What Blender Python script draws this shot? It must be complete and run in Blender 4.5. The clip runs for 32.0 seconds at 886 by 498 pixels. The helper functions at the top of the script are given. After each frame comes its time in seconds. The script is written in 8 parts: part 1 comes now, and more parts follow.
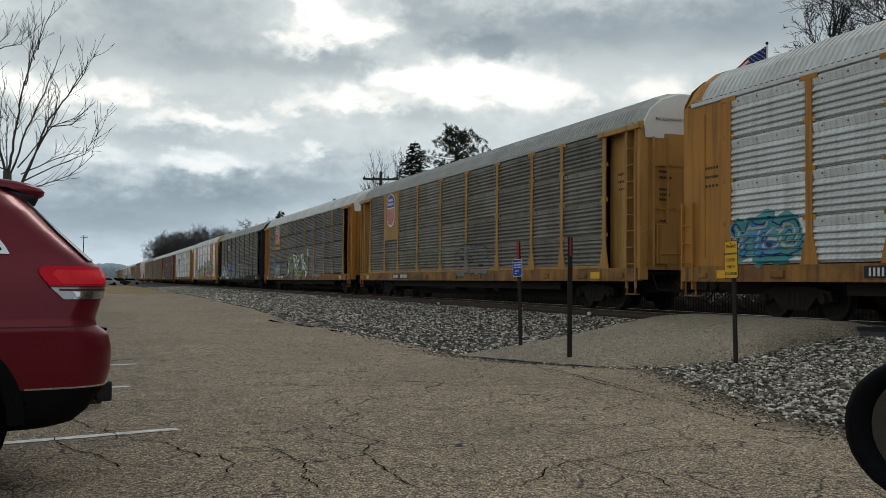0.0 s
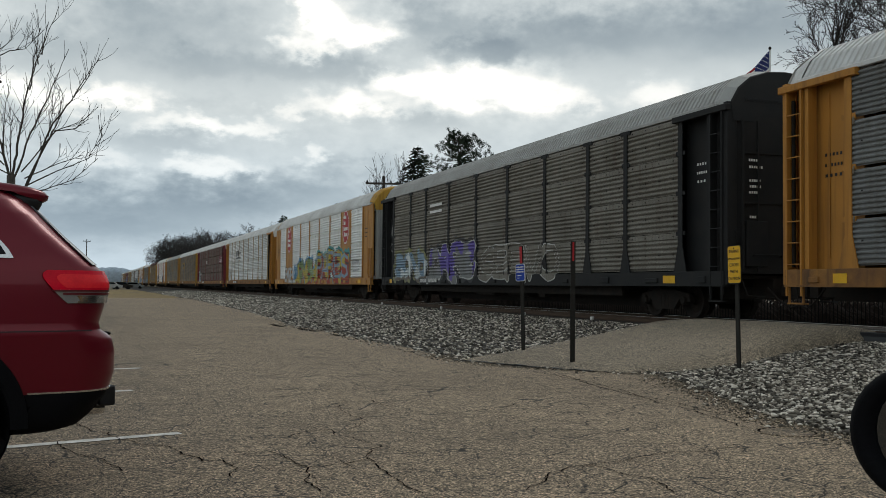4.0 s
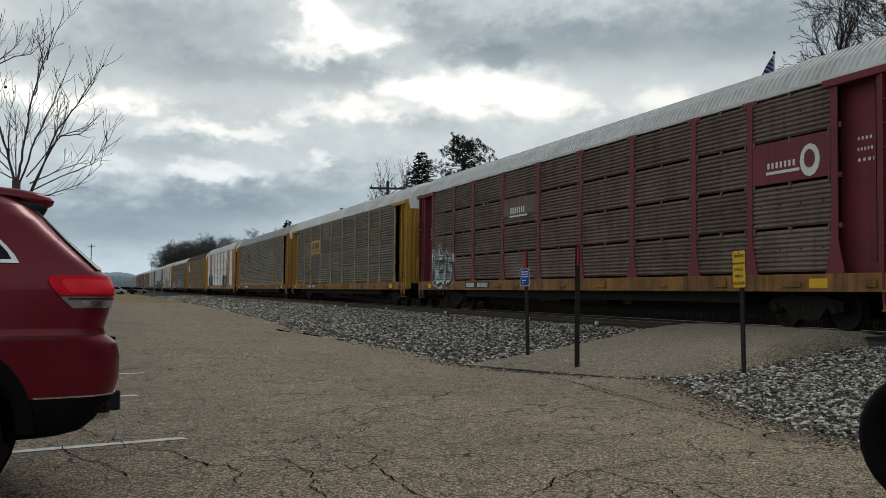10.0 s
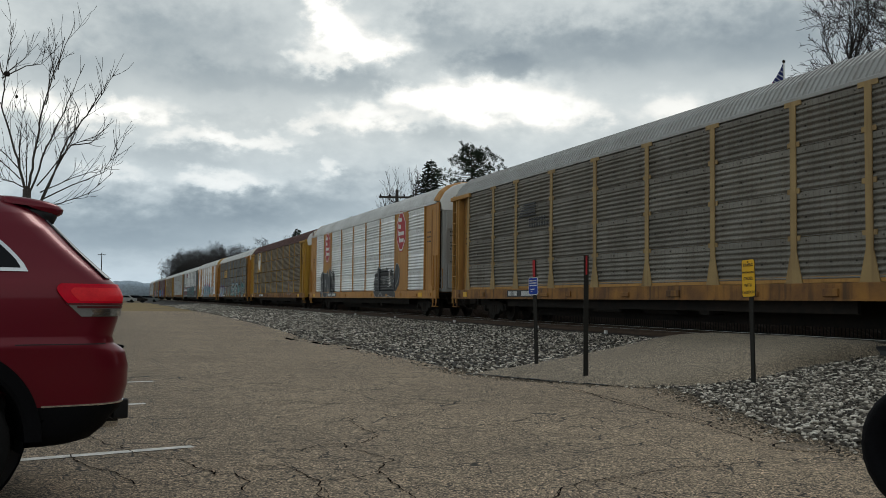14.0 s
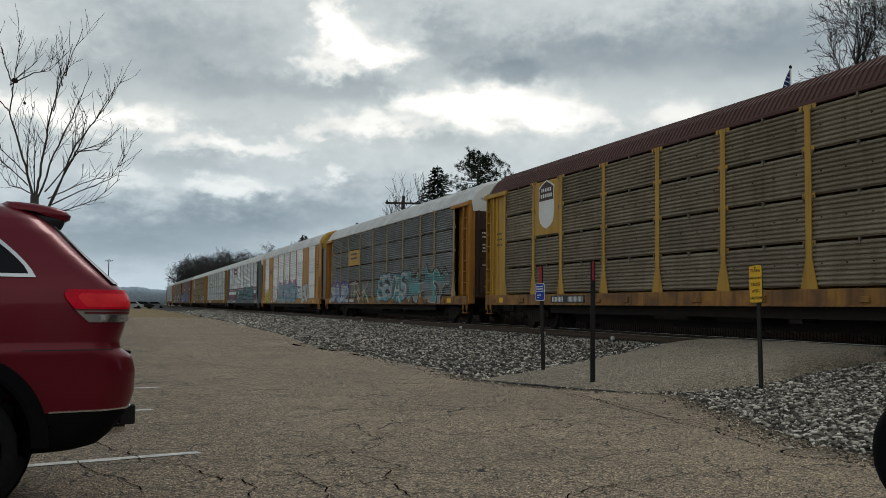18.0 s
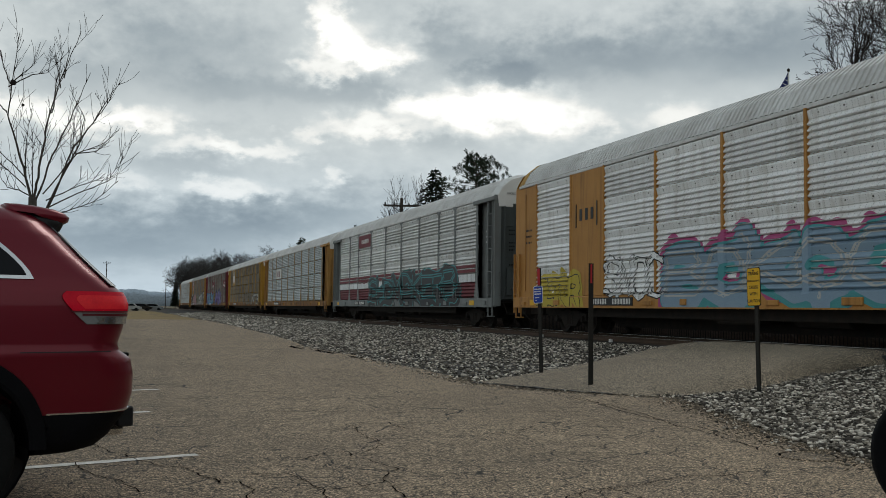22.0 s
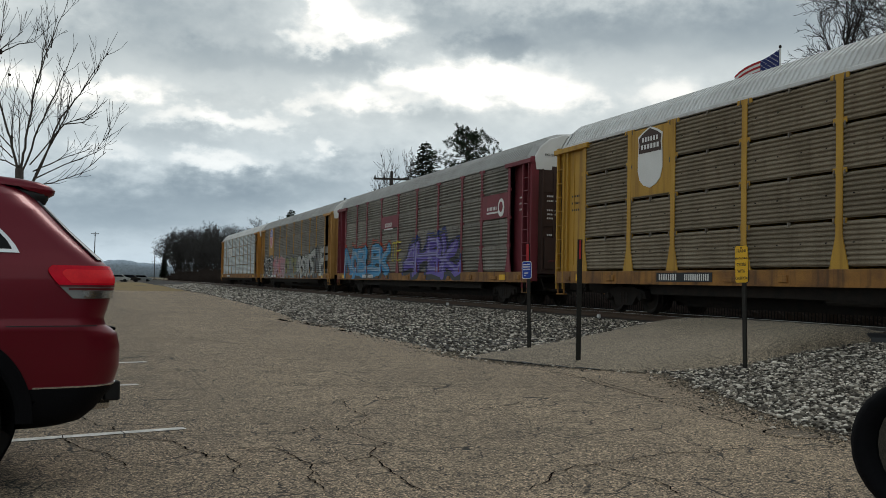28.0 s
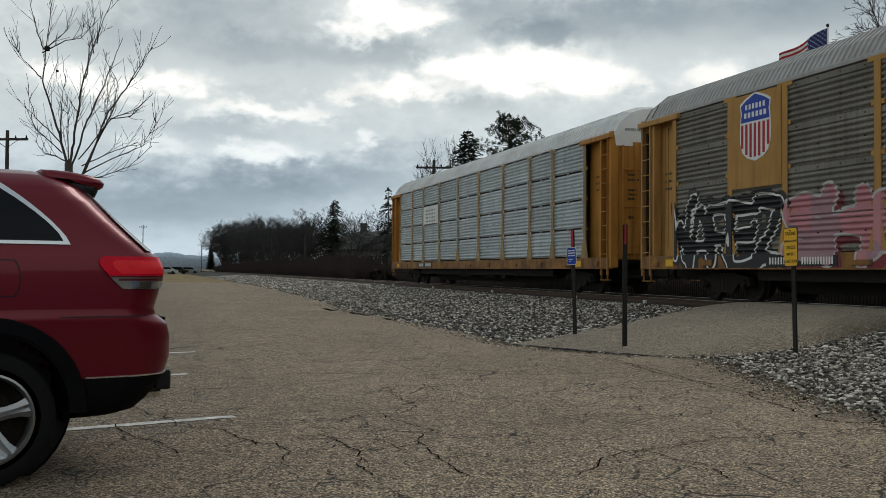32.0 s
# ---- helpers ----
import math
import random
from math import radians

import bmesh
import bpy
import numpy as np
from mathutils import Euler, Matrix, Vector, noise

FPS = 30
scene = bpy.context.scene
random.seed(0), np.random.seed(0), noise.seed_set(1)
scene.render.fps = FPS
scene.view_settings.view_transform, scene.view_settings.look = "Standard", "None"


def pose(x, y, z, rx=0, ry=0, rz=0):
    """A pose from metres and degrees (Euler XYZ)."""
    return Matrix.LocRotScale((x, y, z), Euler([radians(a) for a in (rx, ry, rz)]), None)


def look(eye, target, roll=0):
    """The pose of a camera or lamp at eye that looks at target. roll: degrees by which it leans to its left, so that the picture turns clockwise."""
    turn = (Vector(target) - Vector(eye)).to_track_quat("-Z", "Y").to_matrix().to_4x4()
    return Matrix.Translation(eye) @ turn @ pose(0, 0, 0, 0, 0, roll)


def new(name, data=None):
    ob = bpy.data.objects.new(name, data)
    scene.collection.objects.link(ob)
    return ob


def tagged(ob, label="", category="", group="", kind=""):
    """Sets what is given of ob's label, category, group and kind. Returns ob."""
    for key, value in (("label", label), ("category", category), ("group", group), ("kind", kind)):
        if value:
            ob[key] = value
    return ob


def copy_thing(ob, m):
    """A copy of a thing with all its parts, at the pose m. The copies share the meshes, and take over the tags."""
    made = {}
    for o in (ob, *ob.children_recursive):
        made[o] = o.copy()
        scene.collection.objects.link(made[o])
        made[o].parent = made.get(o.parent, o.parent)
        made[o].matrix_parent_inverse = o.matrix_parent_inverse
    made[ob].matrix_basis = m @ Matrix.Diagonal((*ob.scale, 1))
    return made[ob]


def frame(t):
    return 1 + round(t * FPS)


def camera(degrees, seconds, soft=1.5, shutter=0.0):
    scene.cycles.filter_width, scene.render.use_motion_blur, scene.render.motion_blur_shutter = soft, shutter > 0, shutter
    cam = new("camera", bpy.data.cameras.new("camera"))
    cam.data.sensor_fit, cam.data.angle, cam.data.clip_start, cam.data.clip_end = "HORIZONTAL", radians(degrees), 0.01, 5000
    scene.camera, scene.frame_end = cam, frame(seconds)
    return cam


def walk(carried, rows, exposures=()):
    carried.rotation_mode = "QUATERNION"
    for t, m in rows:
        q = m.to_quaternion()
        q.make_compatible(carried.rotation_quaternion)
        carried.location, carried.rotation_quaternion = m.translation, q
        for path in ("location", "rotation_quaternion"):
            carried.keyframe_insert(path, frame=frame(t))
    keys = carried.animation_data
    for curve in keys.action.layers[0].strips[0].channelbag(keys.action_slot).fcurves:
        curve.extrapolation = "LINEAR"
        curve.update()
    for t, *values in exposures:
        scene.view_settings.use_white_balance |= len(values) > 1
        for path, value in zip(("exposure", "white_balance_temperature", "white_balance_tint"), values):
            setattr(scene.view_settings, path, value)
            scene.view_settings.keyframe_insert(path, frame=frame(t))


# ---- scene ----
# World: x runs along the track (trains come from -x), y from the car park to the track, z up; the car park lies at z = 0.
FOV = 2 * math.degrees(math.atan(784 / 1722))
cam = camera(FOV, 32.0, soft=0.5)
# seconds, eye x, y, z, heading to the left of +y, tilt up, lean (degrees)
VIEW = [
    (0, 0.001, -0.001, 1.179, 70.02, 1.96, 0.53),
    (0.5, -0.000, -0.002, 1.178, 70.00, 2.02, 0.61),
    (1, -0.002, -0.002, 1.177, 69.94, 1.97, 0.75),
    (1.5, -0.001, -0.002, 1.176, 69.96, 1.96, 0.69),
    (2, 0.000, -0.002, 1.176, 69.96, 1.92, 0.62),
    (2.5, -0.001, -0.004, 1.176, 69.97, 2.02, 0.61),
    (3, -0.002, -0.005, 1.176, 70.00, 2.08, 0.69),
    (3.5, 0.000, -0.005, 1.178, 70.08, 2.16, 0.64),
    (5.5, 0.003, -0.007, 1.181, 70.38, 2.31, 0.71),
    (6, 0.003, -0.007, 1.180, 70.40, 2.39, 0.77),
    (6.5, 0.002, -0.007, 1.179, 70.39, 2.39, 0.83),
    (7, 0.000, -0.007, 1.177, 70.44, 2.37, 0.82),
    (7.5, -0.000, -0.005, 1.176, 70.49, 2.42, 0.74),
    (8, 0.002, -0.004, 1.176, 70.55, 2.46, 0.72),
    (8.5, 0.005, -0.004, 1.176, 70.60, 2.56, 0.64),
    (9, 0.003, -0.005, 1.177, 70.57, 2.57, 0.63),
    (9.5, 0.000, -0.008, 1.179, 70.53, 2.56, 0.63),
    (10, -0.001, -0.009, 1.180, 70.42, 2.50, 0.59),
    (10.5, -0.002, -0.009, 1.180, 70.46, 2.51, 0.54),
    (11, -0.003, -0.007, 1.179, 70.61, 2.55, 0.59),
    (11.5, -0.006, -0.004, 1.179, 70.83, 2.64, 0.71),
    (12, -0.009, 0.001, 1.178, 71.19, 2.86, 0.77),
    (12.5, -0.011, 0.003, 1.178, 71.25, 2.97, 0.77),
    (13, -0.009, 0.003, 1.179, 71.07, 2.92, 0.75),
    (13.5, -0.000, 0.001, 1.179, 70.97, 2.98, 0.60),
    (14, 0.006, -0.000, 1.180, 70.97, 3.01, 0.65),
    (14.5, 0.007, -0.001, 1.181, 71.01, 3.03, 0.69),
    (16.5, 0.003, -0.003, 1.179, 71.26, 3.25, 0.67),
    (17, 0.004, -0.002, 1.179, 71.29, 3.32, 0.61),
    (17.5, 0.003, -0.001, 1.178, 71.34, 3.34, 0.70),
    (18, 0.002, -0.001, 1.178, 71.35, 3.36, 0.64),
    (18.5, 0.002, -0.002, 1.178, 71.29, 3.29, 0.65),
    (19, 0.002, -0.001, 1.177, 71.35, 3.36, 0.64),
    (19.5, 0.003, -0.002, 1.177, 71.40, 3.41, 0.69),
    (20, 0.002, -0.002, 1.178, 71.40, 3.44, 0.71),
    (20.5, 0.003, -0.002, 1.179, 71.44, 3.47, 0.73),
    (21, 0.004, -0.001, 1.179, 71.41, 3.47, 0.72),
    (21.5, 0.004, -0.002, 1.178, 71.31, 3.48, 0.68),
    (22, 0.003, -0.003, 1.177, 71.24, 3.51, 0.71),
    (22.5, 0.002, -0.001, 1.176, 71.36, 3.57, 0.63),
    (23, 0.004, -0.000, 1.175, 71.45, 3.61, 0.63),
    (23.5, 0.005, -0.001, 1.176, 71.57, 3.60, 0.66),
    (24, 0.007, -0.002, 1.177, 71.70, 3.41, 0.73),
    (24.5, 0.011, 0.001, 1.176, 72.10, 3.17, 1.08),
    (25, 0.013, 0.006, 1.176, 72.64, 2.84, 1.67),
    (25.5, 0.015, 0.009, 1.177, 72.68, 2.55, 2.02),
    (27.5, 0.008, 0.009, 1.198, 70.04, 2.27, 1.18),
    (28, -0.002, 0.008, 1.197, 70.61, 1.96, 1.16),
    (28.5, -0.010, 0.007, 1.194, 71.75, 2.09, 1.07),
    (29, -0.013, 0.006, 1.191, 72.53, 2.03, 1.01),
    (29.5, -0.014, 0.006, 1.188, 72.97, 1.88, 1.01),
    (30, -0.013, 0.005, 1.186, 73.44, 1.80, 0.97),
    (30.5, -0.012, 0.004, 1.185, 73.71, 1.71, 0.69),
    (31, -0.014, 0.004, 1.185, 73.76, 1.57, 0.48),
    (31.5, -0.016, 0.005, 1.185, 73.61, 1.41, 0.44),
    (32, -0.016, 0.005, 1.185, 73.16, 1.24, 0.40),
]


def view_pose(x, y, z, heading, tilt, lean):
    a, b = radians(heading), radians(tilt)
    ahead = Vector((-math.sin(a) * math.cos(b), math.cos(a) * math.cos(b), math.sin(b)))
    eye = Vector((x, y, z))
    return look(eye, eye + ahead, lean)


walk(cam, [(r[0], view_pose(*r[1:])) for r in VIEW],
     exposures=((0.0, 0.0), (5.0, 0.0), (7.0, -0.06), (9.0, -0.09), (11.0, -0.02), (13.0, -0.05), (17.0, -0.12), (21.0, -0.12), (25.0, -0.10), (28.0, 0.0), (32.0, 0.0)))

# ---------------------------------------------------------------- light
SUN_DIR = Vector((-0.52, 0.42, 0.74)).normalized()
scene.view_settings.exposure = 0.0


def math_node(nt, op, a, b=None, c=None):
    n = nt.nodes.new("ShaderNodeMath")
    n.operation = op
    for i, v in enumerate((a, b, c)):
        if v is None:
            continue
        if isinstance(v, (int, float)):
            n.inputs[i].default_value = v
        else:
            nt.links.new(v, n.inputs[i])
    return n.outputs[0]


def make_sky():
    w = bpy.data.worlds.new("sky")
    scene.world = w
    w.use_nodes = True
    nt = w.node_tree
    nt.nodes.clear()
    out = nt.nodes.new("ShaderNodeOutputWorld")
    tc = nt.nodes.new("ShaderNodeTexCoord")
    sep = nt.nodes.new("ShaderNodeSeparateXYZ")
    nt.links.new(tc.outputs["Generated"], sep.inputs[0])
    dx, dy, dz = sep.outputs
    # heading to the left of +y and height over the horizon, both in degrees
    az = math_node(nt, "MULTIPLY", math_node(nt, "ARCTAN2", math_node(nt, "MULTIPLY", dx, -1.0), dy), 57.2958)
    el = math_node(nt, "MULTIPLY", math_node(nt, "ARCSINE", dz), 57.2958)
    # cloud cells get flatter towards the horizon
    comb = nt.nodes.new("ShaderNodeCombineXYZ")
    nt.links.new(math_node(nt, "MULTIPLY", az, 0.14), comb.inputs[0])
    nt.links.new(math_node(nt, "MULTIPLY", math_node(nt, "POWER", math_node(nt, "MAXIMUM", el, 0.01), 0.75), 0.52), comb.inputs[1])

    def cloud_noise(scale, detail, seed):
        n = nt.nodes.new("ShaderNodeTexNoise")
        n.inputs["Scale"].default_value, n.inputs["Detail"].default_value = scale, detail
        n.inputs["Roughness"].default_value = 0.55
        mp = nt.nodes.new("ShaderNodeMapping")
        mp.inputs["Location"].default_value = (seed, seed * 0.7, seed * 1.3)
        nt.links.new(comb.outputs[0], mp.inputs[0])
        nt.links.new(mp.outputs[0], n.inputs["Vector"])
        return n.outputs["Fac"]

    n1, n2, n3, n4 = cloud_noise(2.6, 6, 3.1), cloud_noise(2.9, 6, 11.7), cloud_noise(7.5, 6, 5.5), cloud_noise(1.0, 3, 8.4)
    # ragged edges: the places of the breaks are shifted by noise
    wa = math_node(nt, "ADD", az, math_node(nt, "MULTIPLY", math_node(nt, "SUBTRACT", n1, 0.5), 6.0))
    wa = math_node(nt, "ADD", wa, math_node(nt, "MULTIPLY", math_node(nt, "SUBTRACT", n3, 0.5), 2.4))
    we = math_node(nt, "ADD", el, math_node(nt, "MULTIPLY", math_node(nt, "SUBTRACT", n2, 0.5), 2.2))
    we = math_node(nt, "ADD", we, math_node(nt, "MULTIPLY", math_node(nt, "SUBTRACT", n3, 0.5), 1.3))
    total = None
    # breaks and thick places in the overcast: heading, height, half widths (degrees), strength
    for a, e, sa, se, k in [(a, e, 1.12 * sa, 1.14 * se, k) for a, e, sa, se, k in SKY_BREAKS] + SKY_THICK:
        qa = math_node(nt, "DIVIDE", math_node(nt, "SUBTRACT", wa, a), sa)
        qe = math_node(nt, "DIVIDE", math_node(nt, "SUBTRACT", we, e), se)
        q = math_node(nt, "ADD", math_node(nt, "MULTIPLY", qa, qa), math_node(nt, "MULTIPLY", qe, qe))
        g = math_node(nt, "MULTIPLY", math_node(nt, "EXPONENT", math_node(nt, "MULTIPLY", math_node(nt, "POWER", q, 1.4), -1.0)), k)
        total = g if total is None else math_node(nt, "ADD", total, g)
    base = math_node(nt, "ADD", 0.655, math_node(nt, "MULTIPLY", math_node(nt, "SUBTRACT", n3, 0.5), 0.14))
    base = math_node(nt, "ADD", base, math_node(nt, "MULTIPLY", math_node(nt, "SUBTRACT", n4, 0.5), 0.16))
    base = math_node(nt, "ADD", base, math_node(nt, "MULTIPLY", math_node(nt, "SUBTRACT", n2, 0.5), 0.16))
    base = math_node(nt, "ADD", base, total)
    # the overcast grows brighter overhead
    high = nt.nodes.new("ShaderNodeMapRange")
    high.inputs[1].default_value, high.inputs[2].default_value = 20.0, 60.0
    high.inputs[3].default_value, high.inputs[4].default_value = 0.0, SKY_HIGH
    high.interpolation_type = "SMOOTHSTEP"
    nt.links.new(el, high.inputs[0])
    lum = math_node(nt, "MAXIMUM", math_node(nt, "ADD", base, high.outputs[0]), 0.12)
    ramp = nt.nodes.new("ShaderNodeValToRGB")
    el_ = ramp.color_ramp.elements
    el_[0].position, el_[0].color = 0.05, (0.10, 0.135, 0.175, 1)
    el_[1].position, el_[1].color = 1.0, (1.0, 1.0, 0.97, 1)
    for p, c in ((0.25, (0.21, 0.265, 0.315, 1)), (0.45, (0.40, 0.46, 0.495, 1)), (0.7, (0.70, 0.75, 0.76, 1))):
        x = el_.new(p)
        x.color = c
    nt.links.new(lum, ramp.inputs[0])
    over = math_node(nt, "MAXIMUM", 1.0, lum)
    mul = nt.nodes.new("ShaderNodeVectorMath")
    mul.operation = "SCALE"
    nt.links.new(ramp.outputs[0], mul.inputs[0])
    nt.links.new(over, mul.inputs["Scale"])
    # bluer low over the horizon
    low = nt.nodes.new("ShaderNodeMapRange")
    low.inputs[1].default_value, low.inputs[2].default_value = 1.0, 10.0
    nt.links.new(el, low.inputs[0])
    tint = nt.nodes.new("ShaderNodeMix")
    tint.data_type = "VECTOR"
    tint.inputs[4].default_value, tint.inputs[5].default_value = (0.86, 0.965, 1.07), (0.995, 1.0, 0.985)
    nt.links.new(low.outputs[0], tint.inputs[0])
    hue = nt.nodes.new("ShaderNodeVectorMath")
    hue.operation = "MULTIPLY"
    nt.links.new(mul.outputs[0], hue.inputs[0])
    nt.links.new(tint.outputs[1], hue.inputs[1])
    bg = nt.nodes.new("ShaderNodeBackground")
    nt.links.new(hue.outputs[0], bg.inputs["Color"])
    bg.inputs["Strength"].default_value = 1.0
    sky = nt.nodes.new("ShaderNodeTexSky")
    sky.sky_type, sky.sun_disc = "NISHITA", False
    sky.sun_elevation = math.asin(SUN_DIR.z)
    sky.sun_rotation = math.atan2(SUN_DIR.x, SUN_DIR.y)
    bg2 = nt.nodes.new("ShaderNodeBackground")
    nt.links.new(sky.outputs[0], bg2.inputs["Color"])
    bg2.inputs["Strength"].default_value = 0.06
    mix = nt.nodes.new("ShaderNodeMixShader")
    mix.inputs[0].default_value = 0.94  # cloud cover
    nt.links.new(bg2.outputs[0], mix.inputs[1])
    nt.links.new(bg.outputs[0], mix.inputs[2])
    nt.links.new(mix.outputs[0], out.inputs["Surface"])


SKY_HIGH = -0.27
SKY_BREAKS = [  # breaks in the cloud
    (77.2, 15.2, 1.7, 1.0, 0.62), (75.6, 14.6, 1.7, 0.6, 0.55), (78.7, 13.7, 1.4, 0.5, 0.42), (78.2, 16.8, 0.9, 1.1, 0.5), (75.4, 10.6, 2.6, 0.6, 0.48),
    (72.6, 12.0, 1.3, 0.7, 0.42), (69.9, 11.8, 2.3, 0.9, 0.50), (67.1, 11.6, 2.7, 1.0, 0.52), (64.0, 11.1, 2.0, 0.8, 0.40), (57.8, 11.0, 2.0, 0.8, 0.42),
    (95.0, 10.5, 1.9, 0.6, 0.45), (88.8, 10.4, 2.2, 0.55, 0.45), (91.8, 10.0, 2.4, 0.6, 0.42), (85.2, 9.1, 1.6, 0.45, 0.36), (82.3, 9.1, 1.9, 0.4, 0.36),
    (79.3, 10.0, 1.1, 0.4, 0.30), (83.6, 6.7, 1.9, 0.5, 0.36), (78.0, 7.5, 0.9, 0.4, 0.32), (89.2, 6.9, 1.6, 0.4, 0.22), (89.0, 1.0, 7.0, 0.7, 0.06),
]
SKY_THICK = [  # thick, darker cloud
    (86.1, 14.0, 5.7, 2.0, -0.17), (82.7, 12.4, 3.7, 0.9, -0.12), (93.1, 12.7, 3.0, 1.2, -0.13), (76.6, 12.6, 3.4, 0.8, -0.15), (65.0, 14.6, 5.7, 1.5, -0.24),
    (68.0, 13.6, 2.2, 0.8, -0.14), (56.5, 15.0, 5.0, 2.0, -0.20), (71.2, 15.8, 2.3, 1.2, -0.18), (70.3, 9.7, 2.0, 0.6, -0.10), (86.5, 8.0, 3.7, 0.5, -0.10),
    (80.5, 5.3, 6.0, 1.2, -0.21), (89.3, 3.9, 8.5, 1.8, -0.27), (88.7, 16.2, 5.0, 1.4, -0.10), (49.8, 14.7, 5.3, 2.3, -0.20), (74.5, 6.4, 4.0, 1.2, -0.10),
]
make_sky()
sun = new("sun", bpy.data.lights.new("sun", "SUN"))
sun.data.energy, sun.data.angle, sun.data.color = 0.5, radians(16), (1.0, 0.95, 0.87)
sun.matrix_world = look(SUN_DIR * 50, (0, 0, 0))

# ---------------------------------------------------------------- materials


def material(name, color, rough=0.7, metal=0.0, second=None, scale=1.5, detail=6, mix=0.5, bump=0.0, bump_scale=60.0, streak=None,
             streak_amount=0.0, fine=0.12, fine_scale=80.0, coat=0.0, random_value=0.0, stretch=(1, 1, 1), gloss=0.22, holes=0.0):
    """Base colour with large stains of a second colour, fine grain, optional streaks that run down, and fine relief."""
    m = bpy.data.materials.new(name)
    m.use_nodes = True
    nt = m.node_tree
    bsdf = nt.nodes["Principled BSDF"]
    bsdf.inputs["Roughness"].default_value, bsdf.inputs["Metallic"].default_value = rough, metal
    bsdf.inputs["Coat Weight"].default_value = coat
    bsdf.inputs["Specular IOR Level"].default_value = gloss
    tc, oi = nt.nodes.new("ShaderNodeTexCoord"), nt.nodes.new("ShaderNodeObjectInfo")
    add = nt.nodes.new("ShaderNodeVectorMath")
    add.operation = "MULTIPLY_ADD"
    nt.links.new(oi.outputs["Random"], add.inputs[0])
    add.inputs[1].default_value = (37.0, 19.0, 53.0)
    nt.links.new(tc.outputs["Object"], add.inputs[2])
    mp = nt.nodes.new("ShaderNodeMapping")
    mp.inputs["Scale"].default_value = stretch
    nt.links.new(add.outputs[0], mp.inputs[0])
    vec = mp.outputs[0]

    def noise_tex(sc, det, v=vec):
        n = nt.nodes.new("ShaderNodeTexNoise")
        n.inputs["Scale"].default_value, n.inputs["Detail"].default_value = sc, det
        nt.links.new(v, n.inputs["Vector"])
        return n.outputs["Fac"]

    def blend(fac, a, b, kind="MIX"):
        x = nt.nodes.new("ShaderNodeMix")
        x.data_type, x.blend_type = "RGBA", kind
        for sock, v in ((x.inputs[0], fac), (x.inputs[6], a), (x.inputs[7], b)):
            if isinstance(v, (int, float)):
                sock.default_value = v
            elif isinstance(v, tuple):
                sock.default_value = (*v, 1)
            else:
                nt.links.new(v, sock)
        return x.outputs[2]

    col = color
    if second:
        r = nt.nodes.new("ShaderNodeMapRange")
        r.inputs[1].default_value, r.inputs[2].default_value = 0.5 - 0.16, 0.5 + 0.16
        r.inputs[3].default_value, r.inputs[4].default_value = 0.0, mix
        nt.links.new(noise_tex(scale, detail), r.inputs[0])
        col = blend(r.outputs[0], color, second)
    if streak:
        mp2 = nt.nodes.new("ShaderNodeMapping")
        mp2.inputs["Scale"].default_value = (6.0, 6.0, 0.35)
        nt.links.new(add.outputs[0], mp2.inputs[0])
        r = nt.nodes.new("ShaderNodeMapRange")
        r.inputs[1].default_value, r.inputs[2].default_value = 0.5, 0.72
        r.inputs[4].default_value = streak_amount
        nt.links.new(noise_tex(1.0, 5, mp2.outputs[0]), r.inputs[0])
        col = blend(r.outputs[0], col, streak)
    g = nt.nodes.new("ShaderNodeMapRange")
    g.inputs[1].default_value, g.inputs[2].default_value = 0.3, 0.7
    g.inputs[3].default_value, g.inputs[4].default_value = 1 - fine, 1 + fine
    nt.links.new(noise_tex(fine_scale, 3), g.inputs[0])
    v = g.outputs[0]
    if holes:  # upright rows of small punched holes
        sx = nt.nodes.new("ShaderNodeSeparateXYZ")
        nt.links.new(tc.outputs["Object"], sx.inputs[0])
        hx = math_node(nt, "LESS_THAN", math_node(nt, "FRACT", math_node(nt, "MULTIPLY", sx.outputs[0], 6.4)), 0.13)
        hz = math_node(nt, "LESS_THAN", math_node(nt, "FRACT", math_node(nt, "MULTIPLY", sx.outputs[2], 22.0)), 0.42)
        v = math_node(nt, "MULTIPLY", v, math_node(nt, "SUBTRACT", 1.0, math_node(nt, "MULTIPLY", math_node(nt, "MULTIPLY", hx, hz), holes)))
    if random_value:
        rr = nt.nodes.new("ShaderNodeMapRange")
        rr.inputs[3].default_value, rr.inputs[4].default_value = 1 - random_value, 1 + random_value
        nt.links.new(oi.outputs["Random"], rr.inputs[0])
        v = math_node(nt, "MULTIPLY", v, rr.outputs[0])
    sc = nt.nodes.new("ShaderNodeVectorMath")
    sc.operation = "SCALE"
    if isinstance(col, tuple):
        sc.inputs[0].default_value = col
    else:
        nt.links.new(col, sc.inputs[0])
    nt.links.new(v, sc.inputs["Scale"])
    nt.links.new(sc.outputs[0], bsdf.inputs["Base Color"])
    if bump:
        b = nt.nodes.new("ShaderNodeBump")
        b.inputs["Strength"].default_value, b.inputs["Distance"].default_value = bump, 0.01
        nt.links.new(noise_tex(bump_scale, 4), b.inputs["Height"])
        nt.links.new(b.outputs[0], bsdf.inputs["Normal"])
    return m


